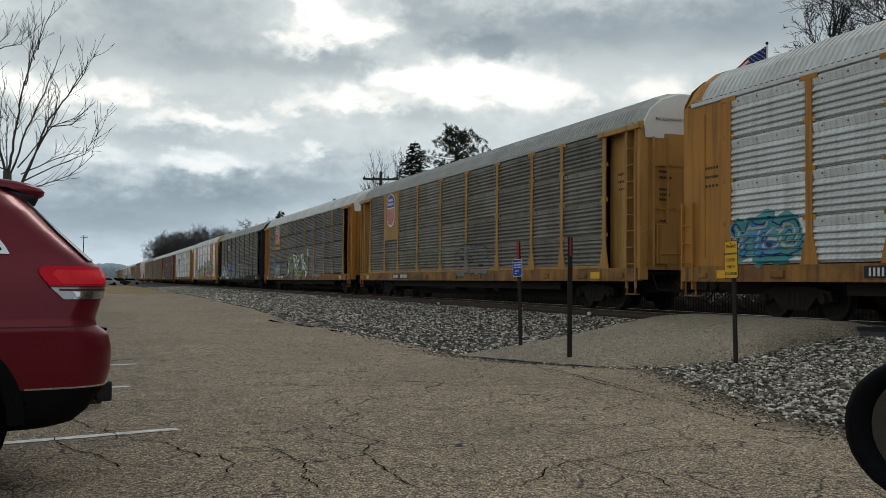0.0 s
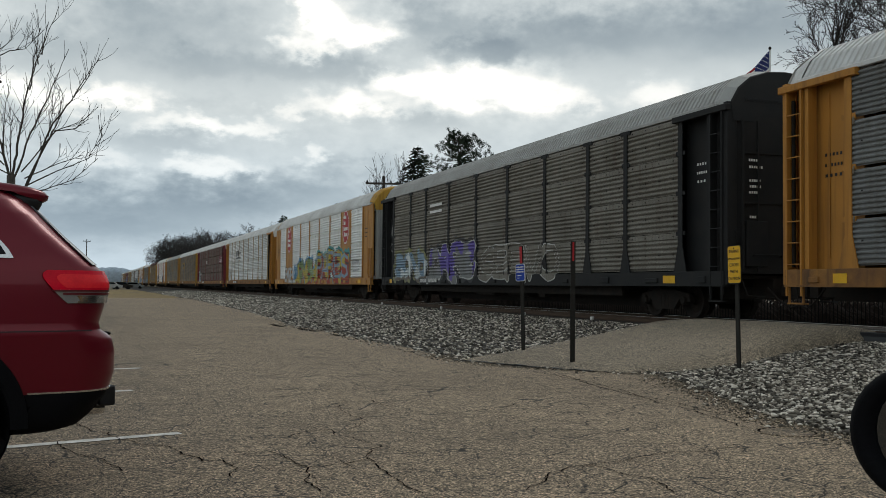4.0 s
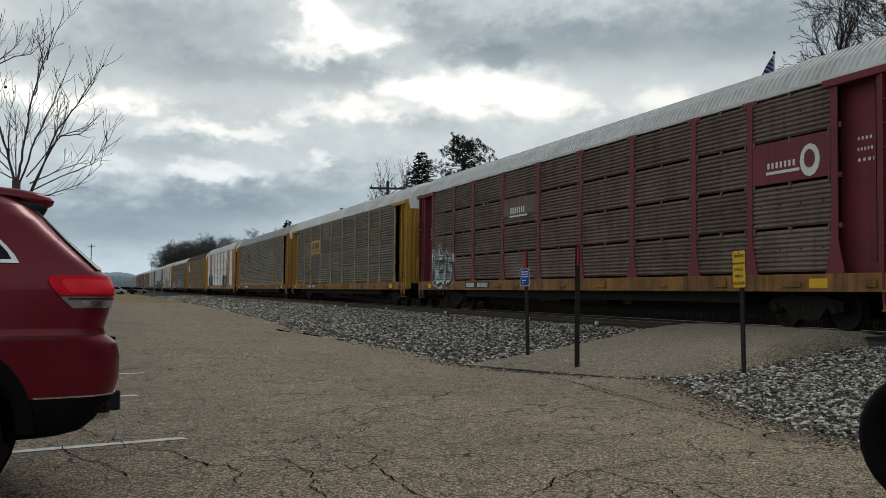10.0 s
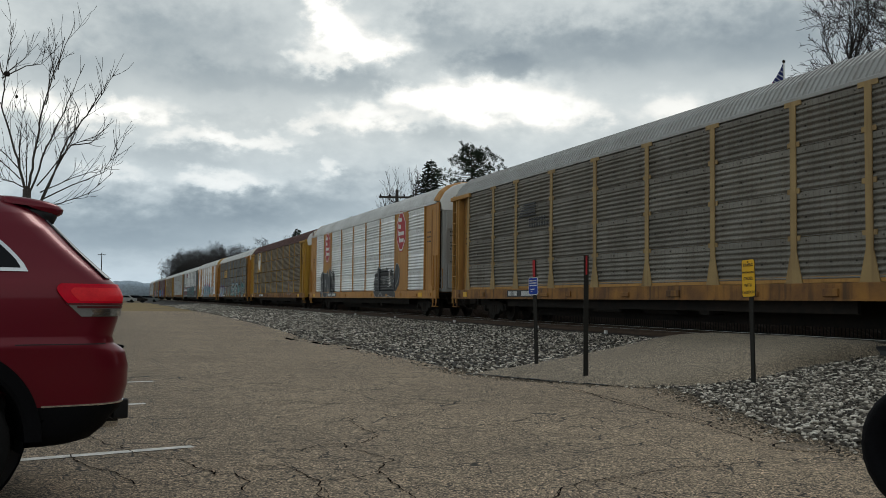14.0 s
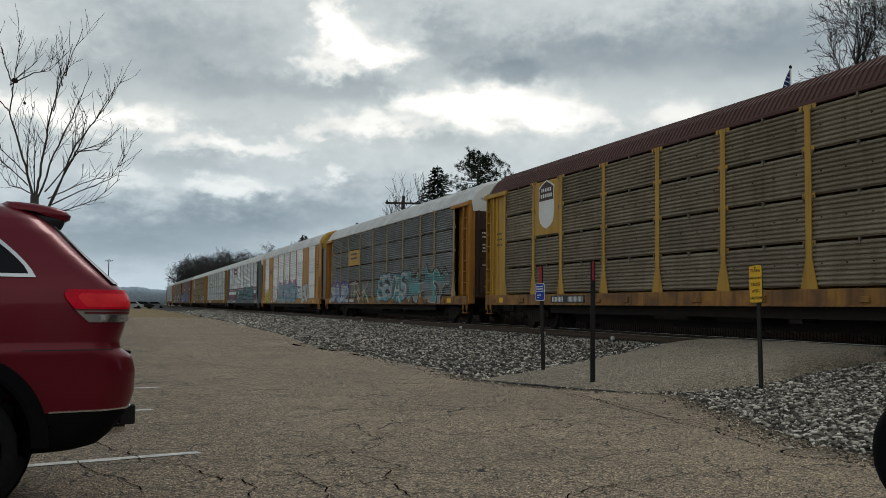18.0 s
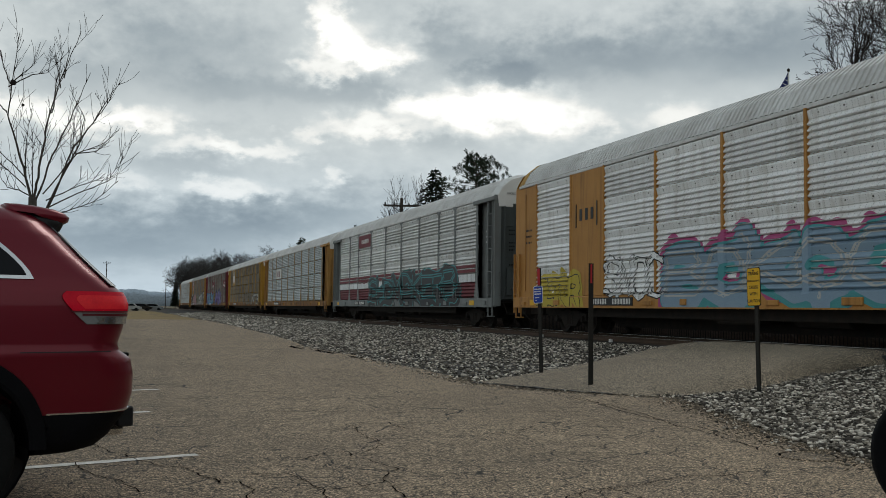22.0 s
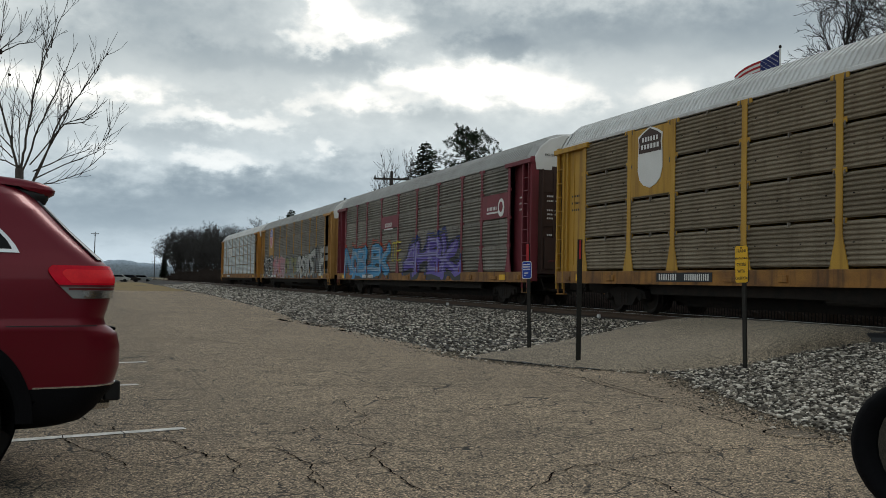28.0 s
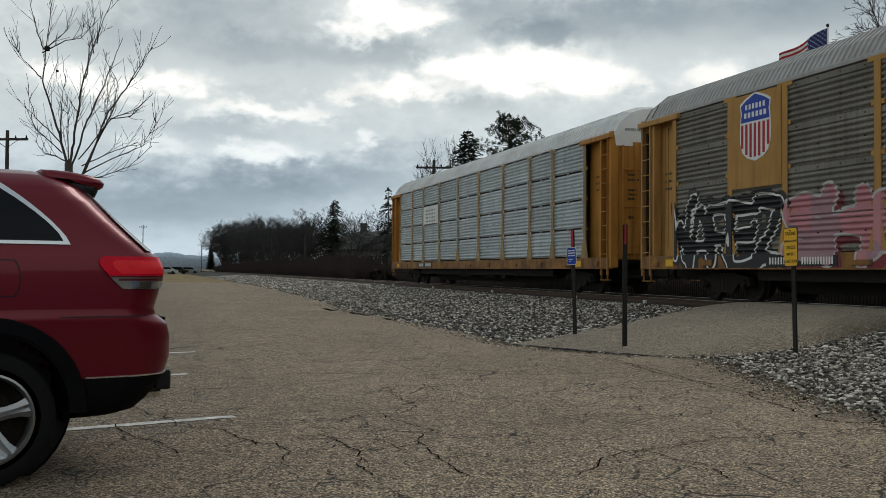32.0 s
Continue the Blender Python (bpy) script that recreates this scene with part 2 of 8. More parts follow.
def asphalt_material(name, tone, cracks=1.0):
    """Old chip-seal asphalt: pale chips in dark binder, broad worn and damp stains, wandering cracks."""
    m = bpy.data.materials.new(name)
    m.use_nodes = True
    nt = m.node_tree
    bsdf = nt.nodes["Principled BSDF"]
    bsdf.inputs["Roughness"].default_value = 0.9
    tc = nt.nodes.new("ShaderNodeTexCoord")
    P = tc.outputs["Object"]

    def tex(kind, sc, **kw):
        n = nt.nodes.new(kind)
        n.inputs["Scale"].default_value = sc
        for k, v in kw.items():
            n.inputs[k].default_value = v
        nt.links.new(P, n.inputs["Vector"])
        return n

    def ranged(s, a, b, c, d):
        r = nt.nodes.new("ShaderNodeMapRange")
        for i, v in enumerate((a, b, c, d)):
            r.inputs[i + 1].default_value = v
        nt.links.new(s, r.inputs[0])
        return r.outputs[0]

    chips = tex("ShaderNodeTexVoronoi", 92.0)
    sepc = nt.nodes.new("ShaderNodeSeparateColor")
    nt.links.new(chips.outputs["Color"], sepc.inputs[0])
    chip = math_node(nt, "ADD", 0.70, math_node(nt, "MULTIPLY", math_node(nt, "POWER", sepc.outputs[0], 2.0), 1.6))
    # pits where chips are lost, and binder dark between the chips
    chip = math_node(nt, "MULTIPLY", chip, ranged(sepc.outputs[1], 0.26, 0.31, 0.16, 1.0))
    gap = ranged(chips.outputs["Distance"], 0.40, 0.75, 1.0, 0.5)
    chip = math_node(nt, "MULTIPLY", chip, gap)
    coarse = tex("ShaderNodeTexVoronoi", 38.0)
    sep2 = nt.nodes.new("ShaderNodeSeparateColor")
    nt.links.new(coarse.outputs["Color"], sep2.inputs[0])
    chip = math_node(nt, "MULTIPLY", chip, ranged(sep2.outputs[1], 0.0, 1.0, 0.70, 1.32))
    big = ranged(tex("ShaderNodeTexNoise", 0.35, Detail=5.0).outputs["Fac"], 0.3, 0.7, 0.82, 1.15)
    mid = ranged(tex("ShaderNodeTexNoise", 2.6, Detail=6.0).outputs["Fac"], 0.3, 0.7, 0.9, 1.1)
    v = math_node(nt, "MULTIPLY", math_node(nt, "MULTIPLY", chip, big), mid)
    # the asphalt is darker in the parking bays than in the aisle, with a ragged edge
    sepp = nt.nodes.new("ShaderNodeSeparateXYZ")
    nt.links.new(P, sepp.inputs[0])
    ragged = math_node(nt, "ADD", sepp.outputs[1], math_node(nt, "MULTIPLY", math_node(nt, "SUBTRACT", tex("ShaderNodeTexNoise", 0.9, Detail=5.0).outputs["Fac"], 0.5), 2.6))
    v = math_node(nt, "MULTIPLY", v, ranged(ragged, 0.2, 2.0, 0.76, 1.0))
    # cracks: edges of large warped cells, broken up by noise
    warp = tex("ShaderNodeTexNoise", 1.7, Detail=5.0)
    wv = nt.nodes.new("ShaderNodeVectorMath")
    wv.operation = "MULTIPLY_ADD"
    nt.links.new(warp.outputs["Color"], wv.inputs[0])
    wv.inputs[1].default_value = (0.55, 0.55, 0.0)
    nt.links.new(P, wv.inputs[2])
    for sc, width, keep in ((1.1, 0.0048, 0.43), (2.6, 0.0036, 0.45)):
        cell = nt.nodes.new("ShaderNodeTexVoronoi")
        cell.feature = "DISTANCE_TO_EDGE"
        cell.inputs["Scale"].default_value = sc
        nt.links.new(wv.outputs[0], cell.inputs["Vector"])
        c = ranged(cell.outputs["Distance"], width * sc * 0.6, width * sc * 1.5, 1.0, 0.0)
        k = ranged(tex("ShaderNodeTexNoise", 0.6 * sc + 0.3, Detail=3.0).outputs["Fac"], keep, keep + 0.06, 0.0, 0.93 * cracks)
        v = math_node(nt, "MULTIPLY", v, math_node(nt, "SUBTRACT", 1.0, math_node(nt, "MULTIPLY", c, k)))
    sc_ = nt.nodes.new("ShaderNodeVectorMath")
    sc_.operation = "SCALE"
    sc_.inputs[0].default_value = tone
    nt.links.new(v, sc_.inputs["Scale"])
    nt.links.new(sc_.outputs[0], bsdf.inputs["Base Color"])
    b = nt.nodes.new("ShaderNodeBump")
    b.inputs["Strength"].default_value, b.inputs["Distance"].default_value = 0.55, 0.008
    nt.links.new(v, b.inputs["Height"])
    nt.links.new(b.outputs[0], bsdf.inputs["Normal"])
    return m


M = {
    "asphalt": asphalt_material("asphalt", (0.372, 0.277, 0.184)),
    "asphalt_ramp": asphalt_material("asphalt_ramp", (0.345, 0.275, 0.195), 0.5),
    "line_paint": material("line_paint", (0.80, 0.77, 0.71), 0.8, second=(0.35, 0.33, 0.30), scale=9, mix=0.7, fine=0.2, fine_scale=120),
    "earth": material("earth", (0.16, 0.125, 0.08), 0.95, second=(0.10, 0.085, 0.06), scale=0.3, fine=0.3, fine_scale=14, bump=0.5, bump_scale=20),
    "dry_grass": material("dry_grass", (0.26, 0.185, 0.085), 0.95, second=(0.17, 0.13, 0.06), scale=0.8, fine=0.35, fine_scale=22, bump=0.6, bump_scale=40),
    # near-black: shade between the loose stones is put into the bed's colour
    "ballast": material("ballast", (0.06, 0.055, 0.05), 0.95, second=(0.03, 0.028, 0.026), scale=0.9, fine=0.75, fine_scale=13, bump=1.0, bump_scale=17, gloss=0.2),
    "stone": None,
    "cinder": material("cinder", (0.060, 0.052, 0.045), 0.95, second=(0.035, 0.031, 0.028), scale=0.9, fine=0.6, fine_scale=14, bump=1.0, bump_scale=18, gloss=0.15),
    "tie": material("tie", (0.075, 0.06, 0.048), 0.9, second=(0.14, 0.12, 0.10), scale=5, fine=0.3, stretch=(4, 0.6, 4)),
    "rail": material("rail", (0.10, 0.065, 0.045), 0.75, 0.3, second=(0.06, 0.045, 0.035), scale=6, fine=0.2),
    "rail_top": material("rail_top", (0.42, 0.40, 0.38), 0.35, 0.9, fine=0.1),
    "steel_dark": material("steel_dark", (0.022, 0.020, 0.018), 0.85, 0.1, second=(0.04, 0.029, 0.022), scale=4, fine=0.2, gloss=0.15),
    "hinge_steel": material("hinge_steel", (0.20, 0.175, 0.14), 0.7, 0.3, second=(0.10, 0.07, 0.05), scale=6, fine=0.2),
    "black": material("black", (0.010, 0.010, 0.011), 0.5, fine=0.1, gloss=0.3),
    "galv": material("galv", (0.74, 0.75, 0.74), 0.42, 0.15, second=(0.58, 0.575, 0.555), scale=1.2, mix=0.6, streak=(0.30, 0.25, 0.19), streak_amount=0.4, fine=0.12, fine_scale=45, random_value=0.12, holes=0.6),
    "post_tan": material("post_tan", (0.37, 0.255, 0.115), 0.7, second=(0.27, 0.18, 0.08), scale=1.6, mix=0.7, streak=(0.13, 0.075, 0.04), streak_amount=0.5, fine=0.12),
    "post_orange": material("post_orange", (0.43, 0.235, 0.065), 0.7, second=(0.33, 0.17, 0.05), scale=1.6, mix=0.6, streak=(0.13, 0.06, 0.03), streak_amount=0.5, fine=0.12),
    "walk": material("walk", (0.07, 0.068, 0.063), 0.95, second=(0.05, 0.048, 0.045), scale=0.5, fine=0.2, fine_scale=20),
    "silver": material("silver", (0.90, 0.905, 0.90), 0.40, 0.1, second=(0.76, 0.76, 0.74), scale=1.2, mix=0.6, streak=(0.34, 0.29, 0.23), streak_amount=0.4, fine=0.1, fine_scale=45, random_value=0.1, holes=0.4),
    "crack": material("crack", (0.006, 0.005, 0.005), 1.0, fine=0.1, gloss=0.0),
    "galv_blue": material("galv_blue", (0.53, 0.57, 0.58), 0.45, 0.45, second=(0.40, 0.42, 0.42), scale=1.2, mix=0.5, streak=(0.2, 0.18, 0.15), streak_amount=0.3, fine=0.12, fine_scale=45, random_value=0.1, holes=0.3),
    "panel_dark": material("panel_dark", (0.215, 0.188, 0.155), 0.75, 0.15, second=(0.145, 0.122, 0.098), scale=0.9, mix=0.85, streak=(0.125, 0.058, 0.034), streak_amount=0.6, fine=0.22, fine_scale=45, random_value=0.14, holes=0.4, gloss=0.3),
    "panel_mid": material("panel_mid", (0.250, 0.233, 0.200), 0.75, 0.15, second=(0.163, 0.148, 0.123), scale=0.9, mix=0.8, streak=(0.10, 0.06, 0.038), streak_amount=0.35, fine=0.2, fine_scale=45, random_value=0.14, holes=0.6, gloss=0.3),
    "rusty_sill": material("rusty_sill", (0.33, 0.155, 0.035), 0.75, second=(0.13, 0.062, 0.028), scale=1.6, mix=0.9, streak=(0.06, 0.035, 0.022), streak_amount=0.8, fine=0.2, gloss=0.3),
    "panel_brown": material("panel_brown", (0.27, 0.225, 0.162), 0.75, 0.1, second=(0.185, 0.150, 0.104), scale=0.9, mix=0.8, streak=(0.085, 0.042, 0.022), streak_amount=0.35, fine=0.22, fine_scale=45, random_value=0.14, gloss=0.3),
    "panel_grey": material("panel_grey", (0.235, 0.243, 0.243), 0.75, 0.15, second=(0.165, 0.165, 0.158), scale=0.9, mix=0.7, streak=(0.08, 0.058, 0.04), streak_amount=0.35, fine=0.2, fine_scale=45, random_value=0.14, gloss=0.3),
    "panel_red": material("panel_red", (0.225, 0.168, 0.138), 0.75, 0.1, second=(0.135, 0.094, 0.076), scale=0.9, mix=0.8, streak=(0.055, 0.03, 0.024), streak_amount=0.4, fine=0.2, fine_scale=45, random_value=0.14, gloss=0.3),
    "panel_black": material("panel_black", (0.045, 0.045, 0.042), 0.7, 0.1, second=(0.03, 0.029, 0.026), scale=0.9, mix=0.8, streak=(0.07, 0.055, 0.04), streak_amount=0.3, fine=0.2, fine_scale=45, gloss=0.3),
    "yellow": material("yellow", (0.45, 0.200, 0.035), 0.6, second=(0.33, 0.15, 0.030), scale=1.1, mix=0.6, streak=(0.12, 0.055, 0.022), streak_amount=0.6, fine=0.1),
    "yellow_bright": material("yellow_bright", (0.47, 0.268, 0.042), 0.6, second=(0.40, 0.21, 0.03), scale=1.1, mix=0.6, streak=(0.14, 0.062, 0.022), streak_amount=0.55, fine=0.1),
    "yellow_pale": material("yellow_pale", (0.46, 0.245, 0.075), 0.65, second=(0.33, 0.18, 0.05), scale=1.1, mix=0.6, streak=(0.13, 0.06, 0.025), streak_amount=0.6, fine=0.1),
    "orange": material("orange", (0.46, 0.226, 0.058), 0.6, second=(0.36, 0.165, 0.04), scale=1.1, mix=0.6, streak=(0.13, 0.058, 0.025), streak_amount=0.55, fine=0.1),
    "maroon": material("maroon", (0.20, 0.034, 0.045), 0.6, second=(0.13, 0.03, 0.036), scale=1.1, mix=0.7, streak=(0.06, 0.03, 0.025), streak_amount=0.4, fine=0.1),
    "brown": material("brown", (0.075, 0.045, 0.037), 0.65, second=(0.05, 0.033, 0.028), scale=1.1, mix=0.7, fine=0.1),
    "grey_paint": material("grey_paint", (0.20, 0.215, 0.21), 0.6, second=(0.15, 0.155, 0.15), scale=1.1, mix=0.6, streak=(0.10, 0.08, 0.06), streak_amount=0.3, fine=0.1),
    "grey_dark": material("grey_dark", (0.085, 0.095, 0.092), 0.65, second=(0.06, 0.066, 0.064), scale=1.1, mix=0.6, fine=0.1),
    "black_paint": material("black_paint", (0.018, 0.019, 0.02), 0.7, second=(0.03, 0.028, 0.026), scale=1.5, mix=0.6, fine=0.15, gloss=0.15),
    "roof_white": material("roof_white", (0.68, 0.68, 0.665), 0.6, 0.15, second=(0.46, 0.45, 0.43), scale=0.8, mix=0.6, streak=(0.30, 0.26, 0.22), streak_amount=0.3, fine=0.1),
    "roof_grey": material("roof_grey", (0.40, 0.40, 0.385), 0.65, 0.15, second=(0.29, 0.28, 0.26), scale=0.8, mix=0.6, streak=(0.2, 0.16, 0.13), streak_amount=0.3, fine=0.1),
    "roof_maroon": material("roof_maroon", (0.105, 0.05, 0.042), 0.75, second=(0.075, 0.038, 0.032), scale=0.8, mix=0.6, fine=0.1),
    "white_paint": material("white_paint", (0.74, 0.73, 0.70), 0.6, second=(0.60, 0.58, 0.54), scale=1.4, mix=0.5, fine=0.06),
    "blue": material("blue", (0.015, 0.05, 0.35), 0.5, second=(0.02, 0.06, 0.28), scale=3, fine=0.08),
    "navy": material("navy", (0.02, 0.03, 0.14), 0.6, second=(0.03, 0.04, 0.12), scale=3, fine=0.08),
    "red": material("red", (0.42, 0.025, 0.03), 0.55, second=(0.33, 0.03, 0.035), scale=3, fine=0.08),
    "sign_yellow": material("sign_yellow", (0.75, 0.42, 0.015), 0.5, second=(0.62, 0.34, 0.02), scale=5, fine=0.06),
    "post_steel": material("post_steel", (0.022, 0.021, 0.018), 0.7, 0.3, second=(0.03, 0.026, 0.022), scale=7, fine=0.2),
    "pink": material("pink", (0.496, 0.216, 0.232), 0.6, second=(0.400, 0.176, 0.200), scale=2, fine=0.1),
    "magenta": material("magenta", (0.42, 0.08, 0.20), 0.6, second=(0.34, 0.07, 0.18), scale=2, fine=0.1),
    "teal": material("teal", (0.075, 0.30, 0.31), 0.6, second=(0.055, 0.23, 0.25), scale=2, fine=0.1),
    "sky_blue": material("sky_blue", (0.060, 0.238, 0.442), 0.6, second=(0.085, 0.306, 0.493), scale=2, fine=0.1),
    "pale_blue": material("pale_blue", (0.238, 0.331, 0.418), 0.6, second=(0.180, 0.274, 0.374), scale=2, fine=0.1),
    "violet": material("violet", (0.12, 0.085, 0.33), 0.6, second=(0.16, 0.12, 0.38), scale=2, fine=0.1),
    "pale_violet": material("pale_violet", (0.247, 0.225, 0.413), 0.6, second=(0.203, 0.180, 0.360), scale=2, fine=0.1),
    "spray_white": material("spray_white", (0.50, 0.50, 0.48), 0.7, second=(0.36, 0.355, 0.335), scale=1.6, mix=0.7, streak=(0.22, 0.19, 0.16), streak_amount=0.35, fine=0.15),
    "faded_pink": material("faded_pink", (0.375, 0.232, 0.255), 0.6, second=(0.285, 0.158, 0.188), scale=2, fine=0.15),
    "olive": material("olive", (0.25, 0.25, 0.12), 0.65, second=(0.17, 0.17, 0.10), scale=2, fine=0.15),
    "green": material("green", (0.225, 0.300, 0.143), 0.6, second=(0.165, 0.240, 0.120), scale=2, fine=0.1),
    "spray_red": material("spray_red", (0.338, 0.045, 0.022), 0.6, second=(0.270, 0.038, 0.030), scale=2, fine=0.1),
    "spray_yellow": material("spray_yellow", (0.496, 0.384, 0.048), 0.6, second=(0.416, 0.320, 0.056), scale=2, fine=0.1),
    "bark": material("bark", (0.055, 0.046, 0.04), 0.9, second=(0.09, 0.075, 0.062), scale=9, fine=0.25, bump=0.5, bump_scale=30),
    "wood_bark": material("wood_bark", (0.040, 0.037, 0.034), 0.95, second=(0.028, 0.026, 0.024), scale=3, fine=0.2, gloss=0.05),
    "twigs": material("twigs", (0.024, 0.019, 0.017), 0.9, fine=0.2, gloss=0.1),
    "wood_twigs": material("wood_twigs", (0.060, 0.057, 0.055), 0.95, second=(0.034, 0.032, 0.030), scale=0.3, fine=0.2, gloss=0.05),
    "rear_glass": material("rear_glass", (0.010, 0.012, 0.015), 0.06, fine=0.02, gloss=0.7),
    "needles": material("needles", (0.030, 0.044, 0.028), 0.8, second=(0.045, 0.06, 0.036), scale=1.5, fine=0.3, gloss=0.15),
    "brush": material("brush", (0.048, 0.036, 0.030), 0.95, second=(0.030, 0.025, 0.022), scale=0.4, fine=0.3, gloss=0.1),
    # distance haze is mixed into this base colour, paler and bluer than woodland
    "hazy_hill": material("hazy_hill", (0.40, 0.47, 0.54), 1.0, second=(0.31, 0.37, 0.435), scale=0.02, fine=0.15, fine_scale=0.3),
    "car_red": material("car_red", (0.142, 0.003, 0.013), 0.32, 0.35, second=(0.155, 0.004, 0.014), scale=2, fine=0.02, coat=0.25, gloss=0.35),
    "car_clad": material("car_clad", (0.006, 0.006, 0.007), 0.7, fine=0.12, bump=0.2, bump_scale=300, gloss=0.05),
    "tyre": material("tyre", (0.007, 0.007, 0.007), 0.9, second=(0.012, 0.011, 0.011), scale=6, fine=0.15, gloss=0.2),
    "alloy": material("alloy", (0.34, 0.34, 0.34), 0.33, 0.9, fine=0.05),
    "chrome": material("chrome", (0.72, 0.72, 0.73), 0.15, 1.0, fine=0.02),
    "lamp_red": material("lamp_red", (0.74, 0.006, 0.028), 0.2, second=(0.50, 0.004, 0.018), scale=9, fine=0.05, gloss=0.12),
    "lamp_bright": material("lamp_bright", (0.88, 0.03, 0.04), 0.25, second=(0.72, 0.012, 0.03), scale=12, fine=0.05, gloss=0.12),
    "lamp_dark": material("lamp_dark", (0.10, 0.004, 0.008), 0.3, fine=0.05, gloss=0.35),
    "lamp_clear": material("lamp_clear", (0.36, 0.36, 0.355), 0.12, 0.5, second=(0.3, 0.3, 0.3), scale=25, fine=0.05, coat=1.0),
    "dark_glass": material("dark_glass", (0.005, 0.006, 0.008), 0.07, fine=0.02, gloss=0.18),
    # tint dimmed in place of the dark surroundings the glass would reflect
    "mirror": material("mirror", (0.13, 0.14, 0.15), 0.04, 1.0, fine=0.01),
    "wall_pale": material("wall_pale", (0.30, 0.29, 0.27), 0.8, second=(0.45, 0.44, 0.41), scale=0.6, fine=0.1),
    "wall_dull": material("wall_dull", (0.13, 0.12, 0.11), 0.9, second=(0.09, 0.085, 0.08), scale=0.6, fine=0.15),
    "shingle": material("shingle", (0.09, 0.085, 0.08), 0.9, second=(0.06, 0.058, 0.055), scale=1, fine=0.25, fine_scale=12),
    "pole_wood": material("pole_wood", (0.045, 0.038, 0.033), 0.9, second=(0.07, 0.06, 0.05), scale=3, fine=0.2, stretch=(6, 6, 0.5)),
    "iron": material("iron", (0.012, 0.012, 0.012), 0.9, fine=0.1, gloss=0.1),
}


def stone_material():
    """Crushed limestone, each stone of its own tone."""
    m = bpy.data.materials.new("stone")
    m.use_nodes = True
    nt = m.node_tree
    bsdf = nt.nodes["Principled BSDF"]
    bsdf.inputs["Roughness"].default_value = 0.95
    ge = nt.nodes.new("ShaderNodeNewGeometry")
    ramp = nt.nodes.new("ShaderNodeValToRGB")
    e = ramp.color_ramp.elements
    e[0].position, e[0].color = 0.0, (0.022, 0.018, 0.014, 1)
    e[1].position, e[1].color = 1.0, (0.86, 0.79, 0.69, 1)
    for p, c in ((0.40, (0.105, 0.090, 0.072, 1)), (0.70, (0.36, 0.315, 0.255, 1))):
        e.new(p).color = c
    nt.links.new(ge.outputs["Random Per Island"], ramp.inputs[0])
    tc = nt.nodes.new("ShaderNodeTexCoord")
    n = nt.nodes.new("ShaderNodeTexNoise")
    n.inputs["Scale"].default_value, n.inputs["Detail"].default_value = 35.0, 4.0
    nt.links.new(tc.outputs["Object"], n.inputs["Vector"])
    sc = nt.nodes.new("ShaderNodeVectorMath")
    sc.operation = "SCALE"
    nt.links.new(ramp.outputs[0], sc.inputs[0])
    nt.links.new(math_node(nt, "ADD", math_node(nt, "MULTIPLY", n.outputs["Fac"], 0.9), 0.55), sc.inputs["Scale"])
    nt.links.new(sc.outputs[0], bsdf.inputs["Base Color"])
    return m


M["stone"] = stone_material()
M["grit"] = material("grit", (0.20, 0.165, 0.125), 0.95, second=(0.05, 0.042, 0.034), scale=6, mix=0.9, fine=0.4, fine_scale=60, gloss=0.1)

# ---------------------------------------------------------------- mesh helpers


